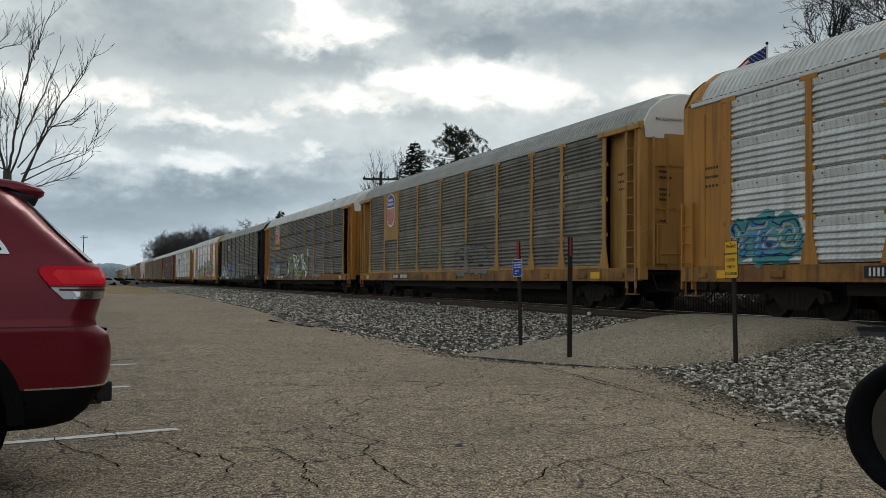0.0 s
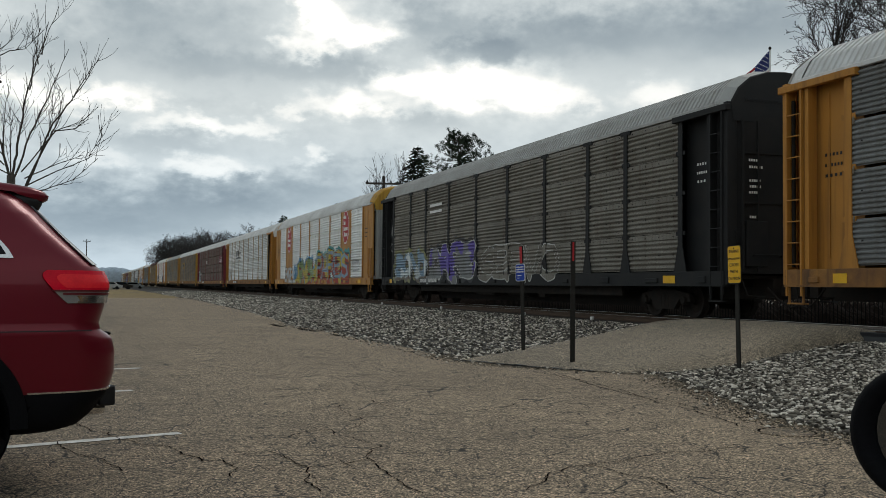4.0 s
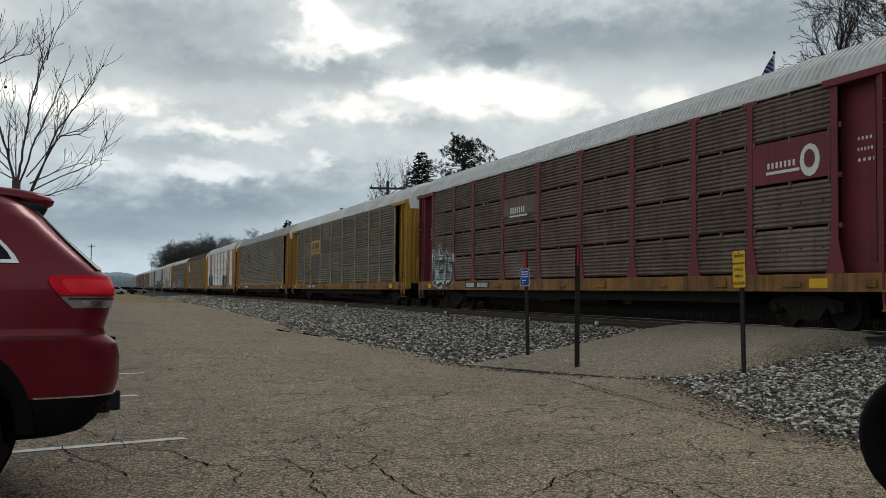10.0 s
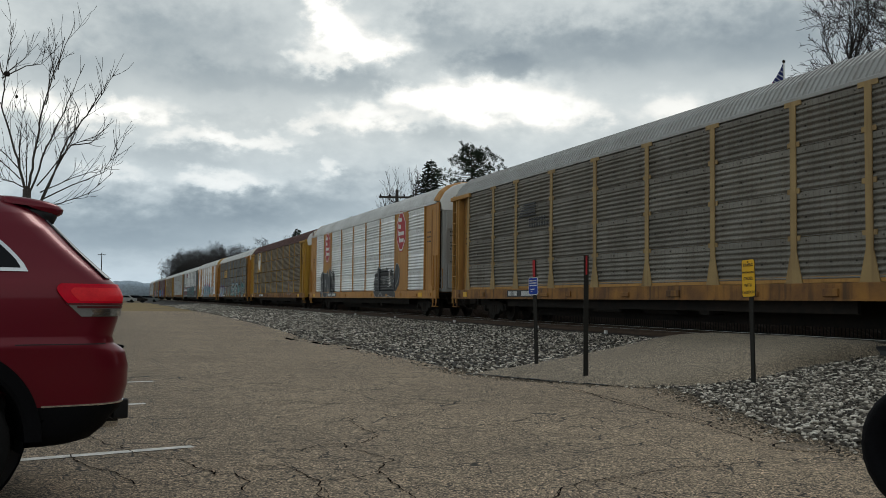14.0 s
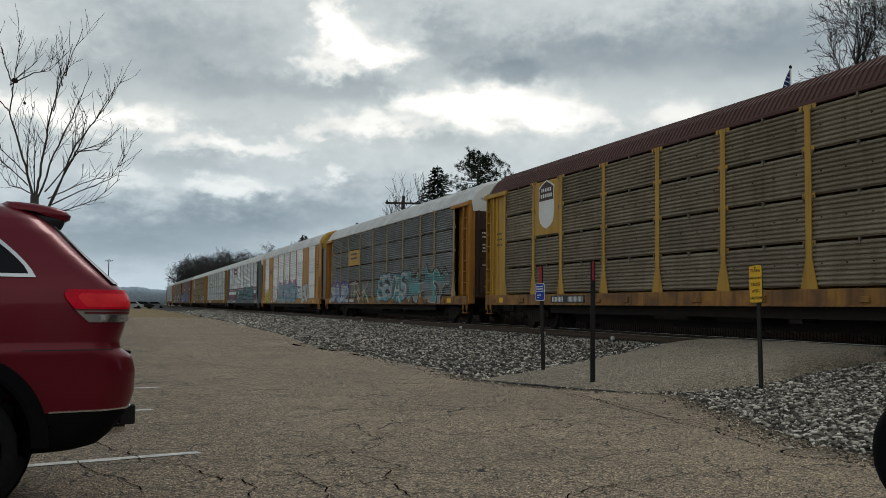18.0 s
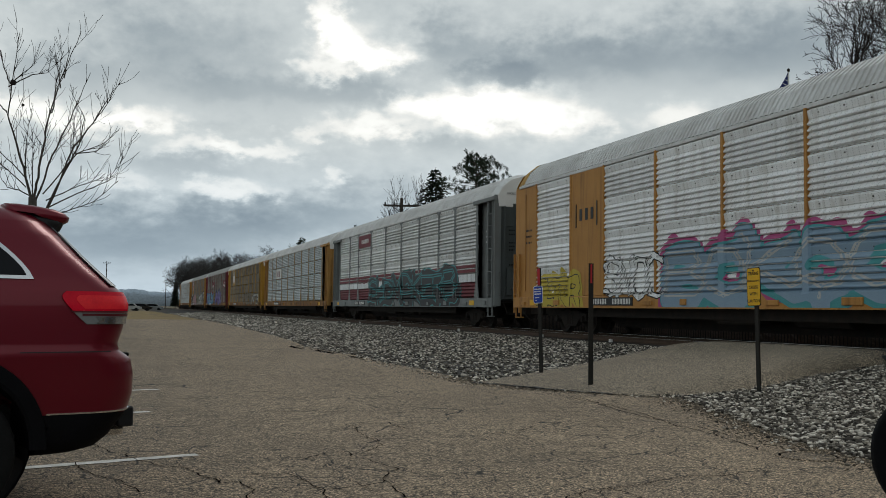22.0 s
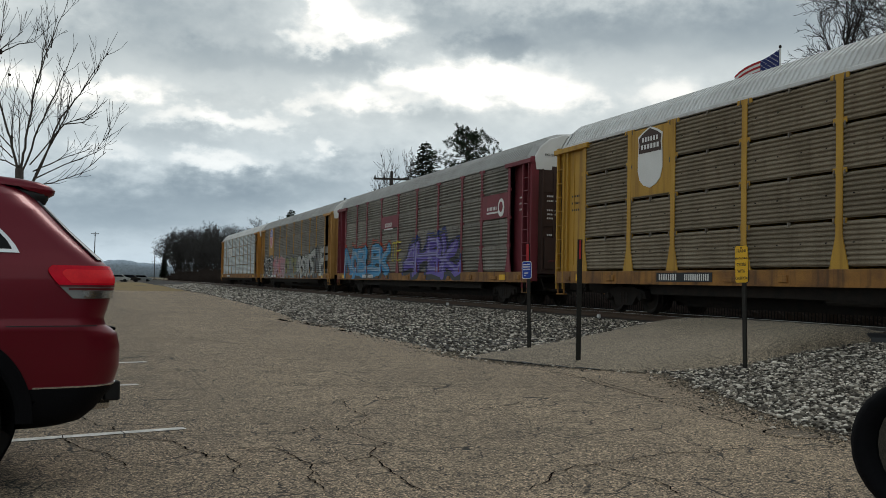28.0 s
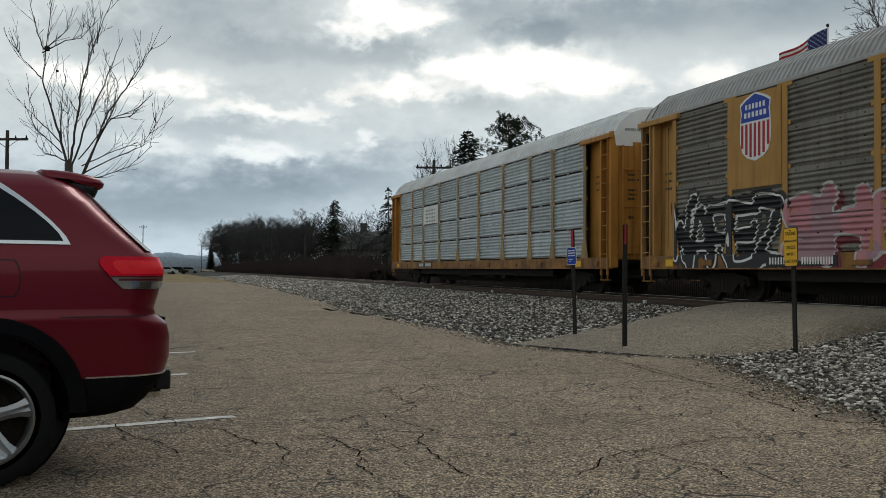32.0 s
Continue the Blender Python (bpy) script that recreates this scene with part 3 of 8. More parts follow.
class Geo:
    """Vertices and faces of one mesh in the making."""

    def __init__(self):
        self.v, self.f = [], []

    def add(self, verts, faces):
        n = len(self.v)
        self.v.extend(verts)
        self.f.extend(tuple(i + n for i in f) for f in faces)
        return self

    def box(self, x0, x1, y0, y1, z0, z1, c=0.0):
        """A box with its twelve edges cut at 45 degrees by c."""
        if c <= 0:
            v = [(x, y, z) for x in (x0, x1) for y in (y0, y1) for z in (z0, z1)]
            return self.add(v, [(0, 1, 3, 2), (4, 6, 7, 5), (0, 4, 5, 1), (2, 3, 7, 6), (0, 2, 6, 4), (1, 5, 7, 3)])
        bm = bmesh.new()
        bmesh.ops.create_cube(bm, size=1.0)
        for q in bm.verts:
            q.co = Vector(((x0 + x1) / 2 + q.co.x * (x1 - x0), (y0 + y1) / 2 + q.co.y * (y1 - y0), (z0 + z1) / 2 + q.co.z * (z1 - z0)))
        bmesh.ops.bevel(bm, geom=bm.edges[:], offset=c, segments=1, affect="EDGES")
        bm.verts.index_update()
        self.add([tuple(q.co) for q in bm.verts], [tuple(q.index for q in f.verts) for f in bm.faces])
        bm.free()
        return self

    def prism(self, outline, a, b, axis="y"):
        """An outline of (u, w) extruded from a to b along an axis; u, w are the other two axes in order."""
        n = len(outline)

        def place(p, d):
            return {"x": (d, p[0], p[1]), "y": (p[0], d, p[1]), "z": (p[0], p[1], d)}[axis]
        v = [place(p, a) for p in outline] + [place(p, b) for p in outline]
        f = [tuple(range(n)), tuple(range(2 * n - 1, n - 1, -1))]
        f += [(i, n + i, n + (i + 1) % n, (i + 1) % n) for i in range(n)]
        return self.add(v, f)

    def tube(self, pts, radii, n=8, caps=True):
        """A tube along points with a radius at each."""
        pts = [Vector(p) for p in pts]
        if isinstance(radii, (int, float)):
            radii = [radii] * len(pts)
        rings = []
        ref = None
        for i, p in enumerate(pts):
            d = (pts[min(i + 1, len(pts) - 1)] - pts[max(i - 1, 0)]).normalized()
            if ref is None:
                ref = Vector((0, 0, 1)) if abs(d.z) < 0.9 else Vector((1, 0, 0))
            u = d.cross(ref)
            u = u.normalized() if u.length > 1e-6 else d.orthogonal().normalized()
            w = d.cross(u)
            rings.append([tuple(p + (u * math.cos(t) + w * math.sin(t)) * radii[i]) for t in (2 * math.pi * k / n for k in range(n))])
        v = [q for r in rings for q in r]
        f = [(i * n + k, i * n + (k + 1) % n, (i + 1) * n + (k + 1) % n, (i + 1) * n + k) for i in range(len(pts) - 1) for k in range(n)]
        if caps:
            f += [tuple(range(n - 1, -1, -1)), tuple(range((len(pts) - 1) * n, len(pts) * n))]
        return self.add(v, f)

    def lathe(self, profile, n=24, axis="y", centre=(0, 0, 0)):
        """A profile of (radius, along) turned round an axis."""
        v = []
        for r, d in profile:
            for k in range(n):
                t = 2 * math.pi * k / n
                c, s = r * math.cos(t), r * math.sin(t)
                p = {"y": (c, d, s), "x": (d, c, s), "z": (c, s, d)}[axis]
                v.append(tuple(p[i] + centre[i] for i in range(3)))
        f = [(i * n + k, i * n + (k + 1) % n, (i + 1) * n + (k + 1) % n, (i + 1) * n + k) for i in range(len(profile) - 1) for k in range(n)]
        return self.add(v, f)

    def mesh(self, name, mat, smooth=False, angle=0):
        me = bpy.data.meshes.new(name)
        me.from_pydata(self.v, [], self.f)
        bm = bmesh.new()
        bm.from_mesh(me)
        bmesh.ops.recalc_face_normals(bm, faces=bm.faces[:])
        bm.to_mesh(me)
        bm.free()
        me.materials.append(M[mat] if isinstance(mat, str) else mat)
        if smooth:
            me.polygons.foreach_set("use_smooth", [True] * len(me.polygons))
        if smooth and angle:
            me.set_sharp_from_angle(angle=radians(angle))
        return me


def part(name, geo, mat, parent, label="", smooth=False, at=None, angle=0):
    """Links a Geo (or a ready mesh) as one mesh object under a thing or a part."""
    me = geo.mesh(name, mat, smooth, angle) if isinstance(geo, Geo) else geo
    ob = new(name, me)
    ob.parent = parent
    if at is not None:
        ob.matrix_basis = at
    return tagged(ob, label)


def thing(name, label, category, m=None, group=""):
    e = new(name)
    e.empty_display_size = 0.2
    if m is not None:
        e.matrix_basis = m
    return tagged(e, label, category, group)


def solid(name, geo, mat, label, category="", kind="", smooth=False, group=""):
    return tagged(new(name, geo.mesh(name, mat, smooth)), label, category, group, kind)


# ---------------------------------------------------------------- ground, car park, track
TRACK_Y, RAIL_Z = 14.5, 0.45


def edge_y(x):
    """Edge between the car park and the ballast bank."""
    pts = [(-400, 9.0), (-70, 7.3), (-45, 6.6), (-29, 5.6), (-24, 5.75), (-14.6, 5.7), (-13.4, 6.0), (-12.4, 6.75), (-11.6, 7.45), (-9.1, 6.55), (-7.6, 6.0), (-6.5, 5.85), (-4, 5.6), (40, 5.2)]
    return float(np.interp(x, [p[0] for p in pts], [p[1] for p in pts]))


def bank_z(x, y):
    """Height of the ballast bank: a low apron that rises to the sleepers."""
    e = edge_y(x)
    if y < 12.6:
        k = max(0.0, min(1.0, (y - e) / (12.3 - e)))
        return -0.02 + 0.30 * k ** 1.3
    if y < 16.4:
        return 0.28
    return 0.28 - 0.33 * min(1.0, (y - 16.4) / 2.2)


def build_ground():
    g = Geo()
    g.add([(-4000, -3000, -0.06), (3000, -3000, -0.06), (3000, 4000, -0.06), (-4000, 4000, -0.06)], [(0, 1, 2, 3)])
    solid("ground", g, "earth", "bare winter earth with dry grass reaching the horizon", "ground", "structure")
    xs = [-84, -80, -75, -65, -55, -45, -38, -32, -29, -27, -24, -21, -18, -14.6, -13.4, -12.9, -12.4, -12.0, -11.6, -11.0, -10.2, -9.3, -8.2, -7.2, -6, -4, 0, 10, 30]
    g = Geo()
    v = []
    for i, x in enumerate(xs):
        e = edge_y(x) + 0.08 * math.sin(3.1 * x)
        v += [(x, -30, -0.005), (x, e - 0.6, 0.0), (x, e, -0.004)]
    f = []
    for i in range(len(xs) - 1):
        for k in range(2):
            f.append((3 * i + k, 3 * i + 3 + k, 3 * i + 4 + k, 3 * i + 1 + k))
    g.add(v, f)
    solid("car_park", g, "asphalt", "worn grey-brown cracked asphalt car park surface", "pavement", "structure")
    # dry verge past the end of the asphalt
    g = Geo()
    v, f = [], []
    nx, ny = 30, 8
    for i in range(nx + 1):
        for k in range(ny + 1):
            x = -83 - 107 * i / nx
            y = -12 + (edge_y(x) + 12) * k / ny
            v.append((x, y, -0.03 + 0.10 * noise.noise((x * 0.15, y * 0.3, 0)) * min(1, i / 3)))
    f = [(i * (ny + 1) + k, (i + 1) * (ny + 1) + k, (i + 1) * (ny + 1) + k + 1, i * (ny + 1) + k + 1) for i in range(nx) for k in range(ny)]
    solid("grass_verge", g.add(v, f), "dry_grass", "strip of dry tan winter grass beyond the asphalt", "verge", "structure")
    # ballast bank as one long sheet
    g = Geo()
    xs = [-600, -400, -300, -220, -170, -130, -100] + [-90 + 1.5 * i for i in range(74)] + [30, 60, 120]
    rows = 14
    v, f = [], []
    for x in xs:
        e = edge_y(x) - 0.02
        for k in range(rows + 1):
            y = e + (12.5 - e) * k / 8 if k <= 8 else 12.5 + (19.0 - 12.5) * (k - 8) / (rows - 8)
            near = 1.0 if -95 < x < 25 else 0.0
            v.append((x, y, bank_z(x, y) + near * 0.035 * noise.noise((x * 1.3, y * 1.7, 2.0)) * (1 if 0 < k < rows else 0)))
    for i in range(len(xs) - 1):
        for k in range(rows):
            a = i * (rows + 1) + k
            f.append((a, a + rows + 1, a + rows + 2, a + 1))
    solid("track_bed", Geo().prism([(12.75, 0.20), (12.9, 0.297), (16.3, 0.297), (19.2, 0.02), (19.2, -0.05), (12.75, -0.05)], -600, 120, "x"), "cinder", "dark oily track bed under the rails", "ballast", "structure")
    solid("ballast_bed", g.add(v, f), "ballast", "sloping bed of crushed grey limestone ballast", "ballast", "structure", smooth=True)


def icosa():
    t = (1 + 5 ** 0.5) / 2
    v = np.array([(-1, t, 0), (1, t, 0), (-1, -t, 0), (1, -t, 0), (0, -1, t), (0, 1, t), (0, -1, -t), (0, 1, -t), (t, 0, -1), (t, 0, 1), (-t, 0, -1), (-t, 0, 1)], float)
    v /= np.linalg.norm(v[0])
    f = np.array([(0, 11, 5), (0, 5, 1), (0, 1, 7), (0, 7, 10), (0, 10, 11), (1, 5, 9), (5, 11, 4), (11, 10, 2), (10, 7, 6), (7, 1, 8),
                  (3, 9, 4), (3, 4, 2), (3, 2, 6), (3, 6, 8), (3, 8, 9), (4, 9, 5), (2, 4, 11), (6, 2, 10), (8, 6, 7), (9, 8, 1)])
    return v, f


def scatter_stones(name, label, centres, sizes, mat, rng, kind="stuff", category="gravel"):
    """Many small broken stones in one mesh."""
    v0, f0 = icosa()
    n = len(centres)
    sh = v0[None] * (1 + rng.uniform(-0.42, 0.36, (n, 12, 1)))
    sh = sh * rng.uniform(0.55, 1.25, (n, 1, 3)) * np.array([1.25, 0.9, 0.6]) * sizes[:, None, None]
    a = rng.uniform(0, 2 * np.pi, n)
    c, s = np.cos(a)[:, None], np.sin(a)[:, None]
    sh = np.stack([sh[..., 0] * c - sh[..., 1] * s, sh[..., 0] * s + sh[..., 1] * c, sh[..., 2]], -1)
    v = (sh + centres[:, None]).reshape(-1, 3)
    f = (f0[None] + 12 * np.arange(n)[:, None, None]).reshape(-1, 3)
    me = bpy.data.meshes.new(name)
    me.vertices.add(len(v))
    me.vertices.foreach_set("co", v.ravel())
    me.loops.add(f.size)
    me.loops.foreach_set("vertex_index", f.ravel())
    me.polygons.add(len(f))
    me.polygons.foreach_set("loop_start", np.arange(0, f.size, 3))
    me.materials.append(M[mat])
    me.update(calc_edges=True)
    me.validate()
    return tagged(new(name, me), label, category, "", kind)


# the foot crossing: a rough asphalt ramp that climbs from the car park to the near rail
RAMP_L = [(-14.7, 5.6, 0.012), (-15.3, 6.5, 0.05), (-16.6, 8.3, 0.14), (-18.3, 10.5, 0.27), (-19.6, 12.2, 0.40), (-20.0, 13.2, 0.44)]
RAMP_R = [(-12.35, 6.75, 0.004), (-12.1, 7.7, 0.06), (-12.3, 8.9, 0.19), (-13.1, 10.6, 0.40), (-13.6, 12.1, 0.49), (-13.8, 13.2, 0.47)]


def ramp_point(u, w):
    """u across (0 = far side, 1 = near side), w up the ramp."""
    i = min(int(w * 5), 4)
    k = w * 5 - i
    a = Vector(RAMP_L[i]).lerp(Vector(RAMP_L[i + 1]), k)
    b = Vector(RAMP_R[i]).lerp(Vector(RAMP_R[i + 1]), k)
    p = a.lerp(b, u)
    p.z += 0.14 * (1 - abs(2 * u - 1) ** 7) * min(1, w * 1.6) * (1 - 0.5 * w)
    return p


def build_ramp():
    g = Geo()
    nu, nw = 32, 24
    v = []
    for j in range(nw + 1):
        for i in range(-2, nu + 3):
            u = max(0, min(1, i / nu))
            p = ramp_point(u, j / nw)
            p.z += 0.012 * noise.noise((p.x * 2, p.y * 2, 5))
            edge = 0 if 0 <= i <= nu else (-i if i < 0 else i - nu)
            if edge:
                way = -1 if i < 0 else 1
                p.x += way * (0.24 if edge == 1 else 0.5) * (1 + 0.4 * noise.noise((p.y * 1.5, 3, way)))
                p.z = max(p.z - (0.10 if edge == 1 else 0.5), -0.05)
            v.append(tuple(p))
    n = nu + 5
    g.add(v, [(j * n + i, j * n + i + 1, (j + 1) * n + i + 1, (j + 1) * n + i) for j in range(nw) for i in range(n - 1)])
    solid("crossing_ramp", g, "asphalt_ramp", "humped asphalt foot crossing ramp up to the rails", "ramp", "structure", smooth=True)
    # ragged dark seam where the ramp meets the car park
    g = Geo()
    rng = random.Random(4)
    for k in range(40):
        p = ramp_point(k / 39, 0.0)
        x, y = p.x, p.y - 0.06 + rng.uniform(-0.04, 0.04)
        g.box(x - 0.07, x + 0.07, y - rng.uniform(0.01, 0.03), y + rng.uniform(0.01, 0.03), -0.01, rng.uniform(0.006, 0.016))
    solid("tar_seam", g, "black", "ragged black tar seam at the foot of the ramp", "seam", "structure")


def build_track():
    tr = thing("railway_track", "weathered steel rails on dark wooden sleepers in ballast", "track", pose(0, TRACK_Y, 0))
    tagged(tr, kind="structure")
    prof = [(-0.075, -0.17), (0.075, -0.17), (0.075, -0.155), (0.012, -0.13), (0.012, -0.05), (0.036, -0.035), (0.036, -0.003), (-0.036, -0.003), (-0.036, -0.035), (-0.012, -0.05), (-0.012, -0.13), (-0.075, -0.155)]
    for y in (-0.75, 0.75):
        g = Geo().prism([(y + a, RAIL_Z + b) for a, b in prof], -600, 120, "x")
        r = part("rail", g, "rail", tr)
        part("running_surface", Geo().box(-600, 120, y - 0.03, y + 0.03, RAIL_Z - 0.003, RAIL_Z), "rail_top", r, "bright worn top of the rail")
    rng = random.Random(2)
    tie = Geo().box(-0.115, 0.115, -1.3, 1.3, -0.13, 0.0, 0.012).mesh("sleeper", "tie")
    n = 0
    x = -60.0
    while x < 6:
        part("sleeper", tie, "tie", tr, at=pose(x + rng.uniform(-0.03, 0.03), rng.uniform(-0.05, 0.05), RAIL_Z - 0.165, 0, 0, rng.uniform(-1, 1)))
        x += 0.53
        n += 1
    g = Geo()
    x = -260.0
    while x < -60:
        g.box(x - 0.115, x + 0.115, -1.3, 1.3, RAIL_Z - 0.30, RAIL_Z - 0.165)
        x += 0.53
    tagged(part("sleepers_far", g, "tie", tr), kind="stuff")
    # timber panel between the rails and beside them at the foot crossing
    deck = Geo()
    for y0, y1 in ((-0.66, -0.40), (-0.38, -0.12), (-0.10, 0.16), (0.18, 0.44), (0.46, 0.66), (0.88, 1.2)):
        deck.box(-20.2, -14.2, y0, y1, RAIL_Z - 0.16, RAIL_Z - 0.01, 0.01)
    part("crossing_planks", deck, "tie", tr, "dark timber crossing planks between the rails")
    # second line behind, half hidden under the train
    return tr


build_ground()
build_ramp()
build_track()


def paint_lines():
    d = Vector((-0.2705, 0.9627, 0))
    side = Vector((0.9627, 0.2705, 0))
    for end, length in (((-7.98, 0.68, 0), 5.2), ((-11.3, 0.44, 0), 5.2), ((-14.25, 0.66, 0), 5.2)):
        e = Vector(end)
        g = Geo()
        n = 60
        rng = random.Random(int(end[0] * 10))
        v = []
        for i in range(n + 1):
            p = e - d * length * i / n
            w = 0.06 + rng.uniform(-0.006, 0.006)
            v += [tuple(p + side * w + Vector((0, 0, 0.004))), tuple(p - side * w + Vector((0, 0, 0.004)))]
        g.add(v, [(2 * i, 2 * i + 1, 2 * i + 3, 2 * i + 2) for i in range(n)])
        solid("parking_line", g, "line_paint", "faded white painted parking bay line on asphalt", "line", "structure")


paint_lines()


def cracks():
    """Long wandering cracks in the old asphalt, with side branches."""
    rng = random.Random(31)

    def run(g, a, b, width, depth, taper=lambda u: 1.0):
        a, b = Vector((*a, 0)), Vector((*b, 0))
        n = max(5, int((b - a).length / 0.045))
        side = Vector((-(b - a).y, (b - a).x, 0)).normalized()
        pts, off = [], 0.0
        for i in range(n + 1):
            u = i / n
            off = off * 0.95 + rng.uniform(-0.021, 0.021)
            pts.append(a.lerp(b, u) + side * (off * 1.3 * math.sin(math.pi * u)))
        v = []
        for i, p in enumerate(pts):
            w = width * (0.72 + 0.38 * math.sin(i * 0.9 + a.x * 7) * math.sin(i * 0.37 + a.y * 5)) * taper(i / n)
            d = (pts[min(i + 1, n)] - pts[max(i - 1, 0)]).normalized()
            v += [(p.x - d.y * w, p.y + d.x * w, 0.0055), (p.x + d.y * w, p.y - d.x * w, 0.0055)]
        g.add(v, [(2 * i, 2 * i + 1, 2 * i + 3, 2 * i + 2) for i in range(n)])
        if depth:
            for k in range(int((b - a).length / 0.7) + 1):
                q = pts[rng.randrange(len(pts))]
                t = rng.choice((0.4, 1.2, 2.6, 3.5, 4.4, 5.8)) + rng.uniform(-0.3, 0.3)
                l = rng.uniform(0.2, 0.75)
                run(g, (q.x, q.y), (q.x + l * math.cos(t), q.y + l * math.sin(t)), width * 0.6, depth - 1, lambda u: 1.05 - 0.8 * u)

    ways = [((-7.84, 1.87), (-7.37, 1.93), (-7.14, 1.97), (-6.81, 1.91), (-6.48, 1.8), (-6.11, 1.77), (-5.3, 1.8)), ((-9.7, 2.26), (-9.06, 2.24), (-8.16, 2.24), (-7.81, 2.0)),
            ((-7.0, 0.86), (-6.94, 1.2), (-6.57, 1.29), (-6.26, 1.34), (-5.5, 1.25)), ((-7.49, 1.41), (-7.79, 1.67), (-7.84, 1.87)), ((-9.1, -0.26), (-8.51, -0.02), (-8.18, 0.15), (-7.78, 0.22)),
            ((-7.8, -0.22), (-7.18, -0.07), (-6.96, 0.08), (-6.47, 0.2)), ((-5.2, 2.4), (-5.65, 2.78), (-5.83, 3.16), (-6.01, 3.69), (-6.04, 4.22), (-6.26, 4.63)), ((-8.59, 3.4), (-8.8, 3.78), (-9.1, 4.12)),
            ((-6.96, 0.62), (-6.67, 0.71), (-6.68, 0.85), (-6.09, 0.82)), ((-7.78, 0.22), (-7.35, 0.55), (-6.96, 0.62)), ((-6.26, 1.34), (-6.3, 1.6), (-6.48, 1.8)), ((-5.83, 3.16), (-5.3, 3.3), (-4.9, 3.2))]
    far = [((-12.61, 5.85), (-10.83, 5.92), (-9.38, 5.68), (-8.4, 5.55), (-7.39, 5.38), (-6.9, 5.3)), ((-11.88, 6.0), (-9.72, 5.66), (-8.73, 5.73), (-7.71, 5.62)), ((-12.65, 0.62), (-13.07, 1.35), (-13.65, 2.03), (-12.54, 2.45)),
           ((-13.81, 1.12), (-14.23, 2.03)), ((-14.6, 2.2), (-14.0, 5.0)), ((-18.5, 0.5), (-17.5, 5.0)), ((-22.0, 1.0), (-16.0, 3.0)), ((-27.0, -2.0), (-24.0, 5.0)), ((-9.75, 2.73), (-9.21, 2.76)), ((-11.0, 1.6), (-10.6, 3.4), (-10.2, 5.2))]
    for group, width in ((ways, 0.0060), (far, 0.0085)):
        for way in group:
            g = Geo()
            for a, b in zip(way, way[1:]):
                run(g, a, b, width, 1 if group is ways else 0)
            solid("asphalt_crack", g, "crack", "thin dark wandering crack in the asphalt", "crack", "structure")


cracks()


def manhole():
    m = thing("manhole_cover", "sunken dark round iron manhole cover in asphalt", "manhole", pose(-6.69, 5.47, 0))
    part("rim", Geo().lathe([(0.27, -0.03), (0.27, 0.006), (0.25, 0.010), (0.235, 0.002)], 36, "z"), "asphalt", m, "rough asphalt rim")
    part("joint", Geo().lathe([(0.215, 0.003), (0.245, 0.0035)], 36, "z"), "crack", m, "dark gap round the cover")
    part("cover", Geo().lathe([(0.0, 0.0045), (0.15, 0.0045), (0.16, 0.004), (0.215, 0.0045)], 36, "z"), "asphalt", m)


manhole()

# ---------------------------------------------------------------- the train
CAR_PITCH, HALF, SIDE = 28.5, 13.35, 1.5
SILL0, SILL1, PANEL0, EAVE, PEAK = 0.82, 1.14, 1.17, 4.85, 5.71
POSTS = (-11.55, -9.05, -7.0, -4.25, -1.4, 1.4, 4.25, 7.0, 9.05, 11.55)
ROWS = 4
_meshes = {}


def shared(key, make):
    if key not in _meshes:
        _meshes[key] = make()
    return _meshes[key]


def row_profile(style, h):
    """(height, outward) points of one side screen from its foot to its top."""
    if style in ("ridged", "boarded"):  # pressed sheet with a few narrow slits and a flat band above
        out, z, n = [(0.0, 0.0)], 0.02, 5
        pitch = (h - 0.23) / n
        for i in range(n):
            out += [(z + pitch * k, o) for k, o in ((0.02, -0.025), (0.09, -0.025), (0.12, 0.034), (0.24, 0.056), (0.36, 0.056), (0.62, 0.026), (0.97, 0.0))]
            z += pitch
        return out + [(h - 0.205, 0.0), (h - 0.195, 0.018), (h - 0.06, 0.048), (h - 0.03, 0.048), (h - 0.012, 0.0), (h, 0.0)]
    if style == "wavy":  # rounded corrugation with a flat bolted band above
        out, z, n = [(0.0, 0.0)], 0.015, 6
        pitch = (h - 0.17) / n
        for i in range(n):
            out += [(z + pitch * k, o) for k, o in ((0.03, -0.008), (0.15, 0.006), (0.30, 0.034), (0.46, 0.044), (0.68, 0.028), (0.94, -0.008))]
            z += pitch
        return out + [(h - 0.15, 0.0), (h - 0.135, 0.028), (h - 0.02, 0.034), (h - 0.008, 0.0), (h, 0.0)]
    out, n = [(0.022, 0.0)], 7 if style == "louvre" else 9  # fine corrugation; open slots part the screens
    pitch = (h - 0.05) / n
    for i in range(n):
        z = 0.025 + pitch * i
        out += [(z + pitch * 0.08, 0.0), (z + pitch * 0.30, 0.044), (z + pitch * 0.52, 0.050), (z + pitch * 0.94, 0.0)]
    return out + [(h - 0.024, 0.0)]


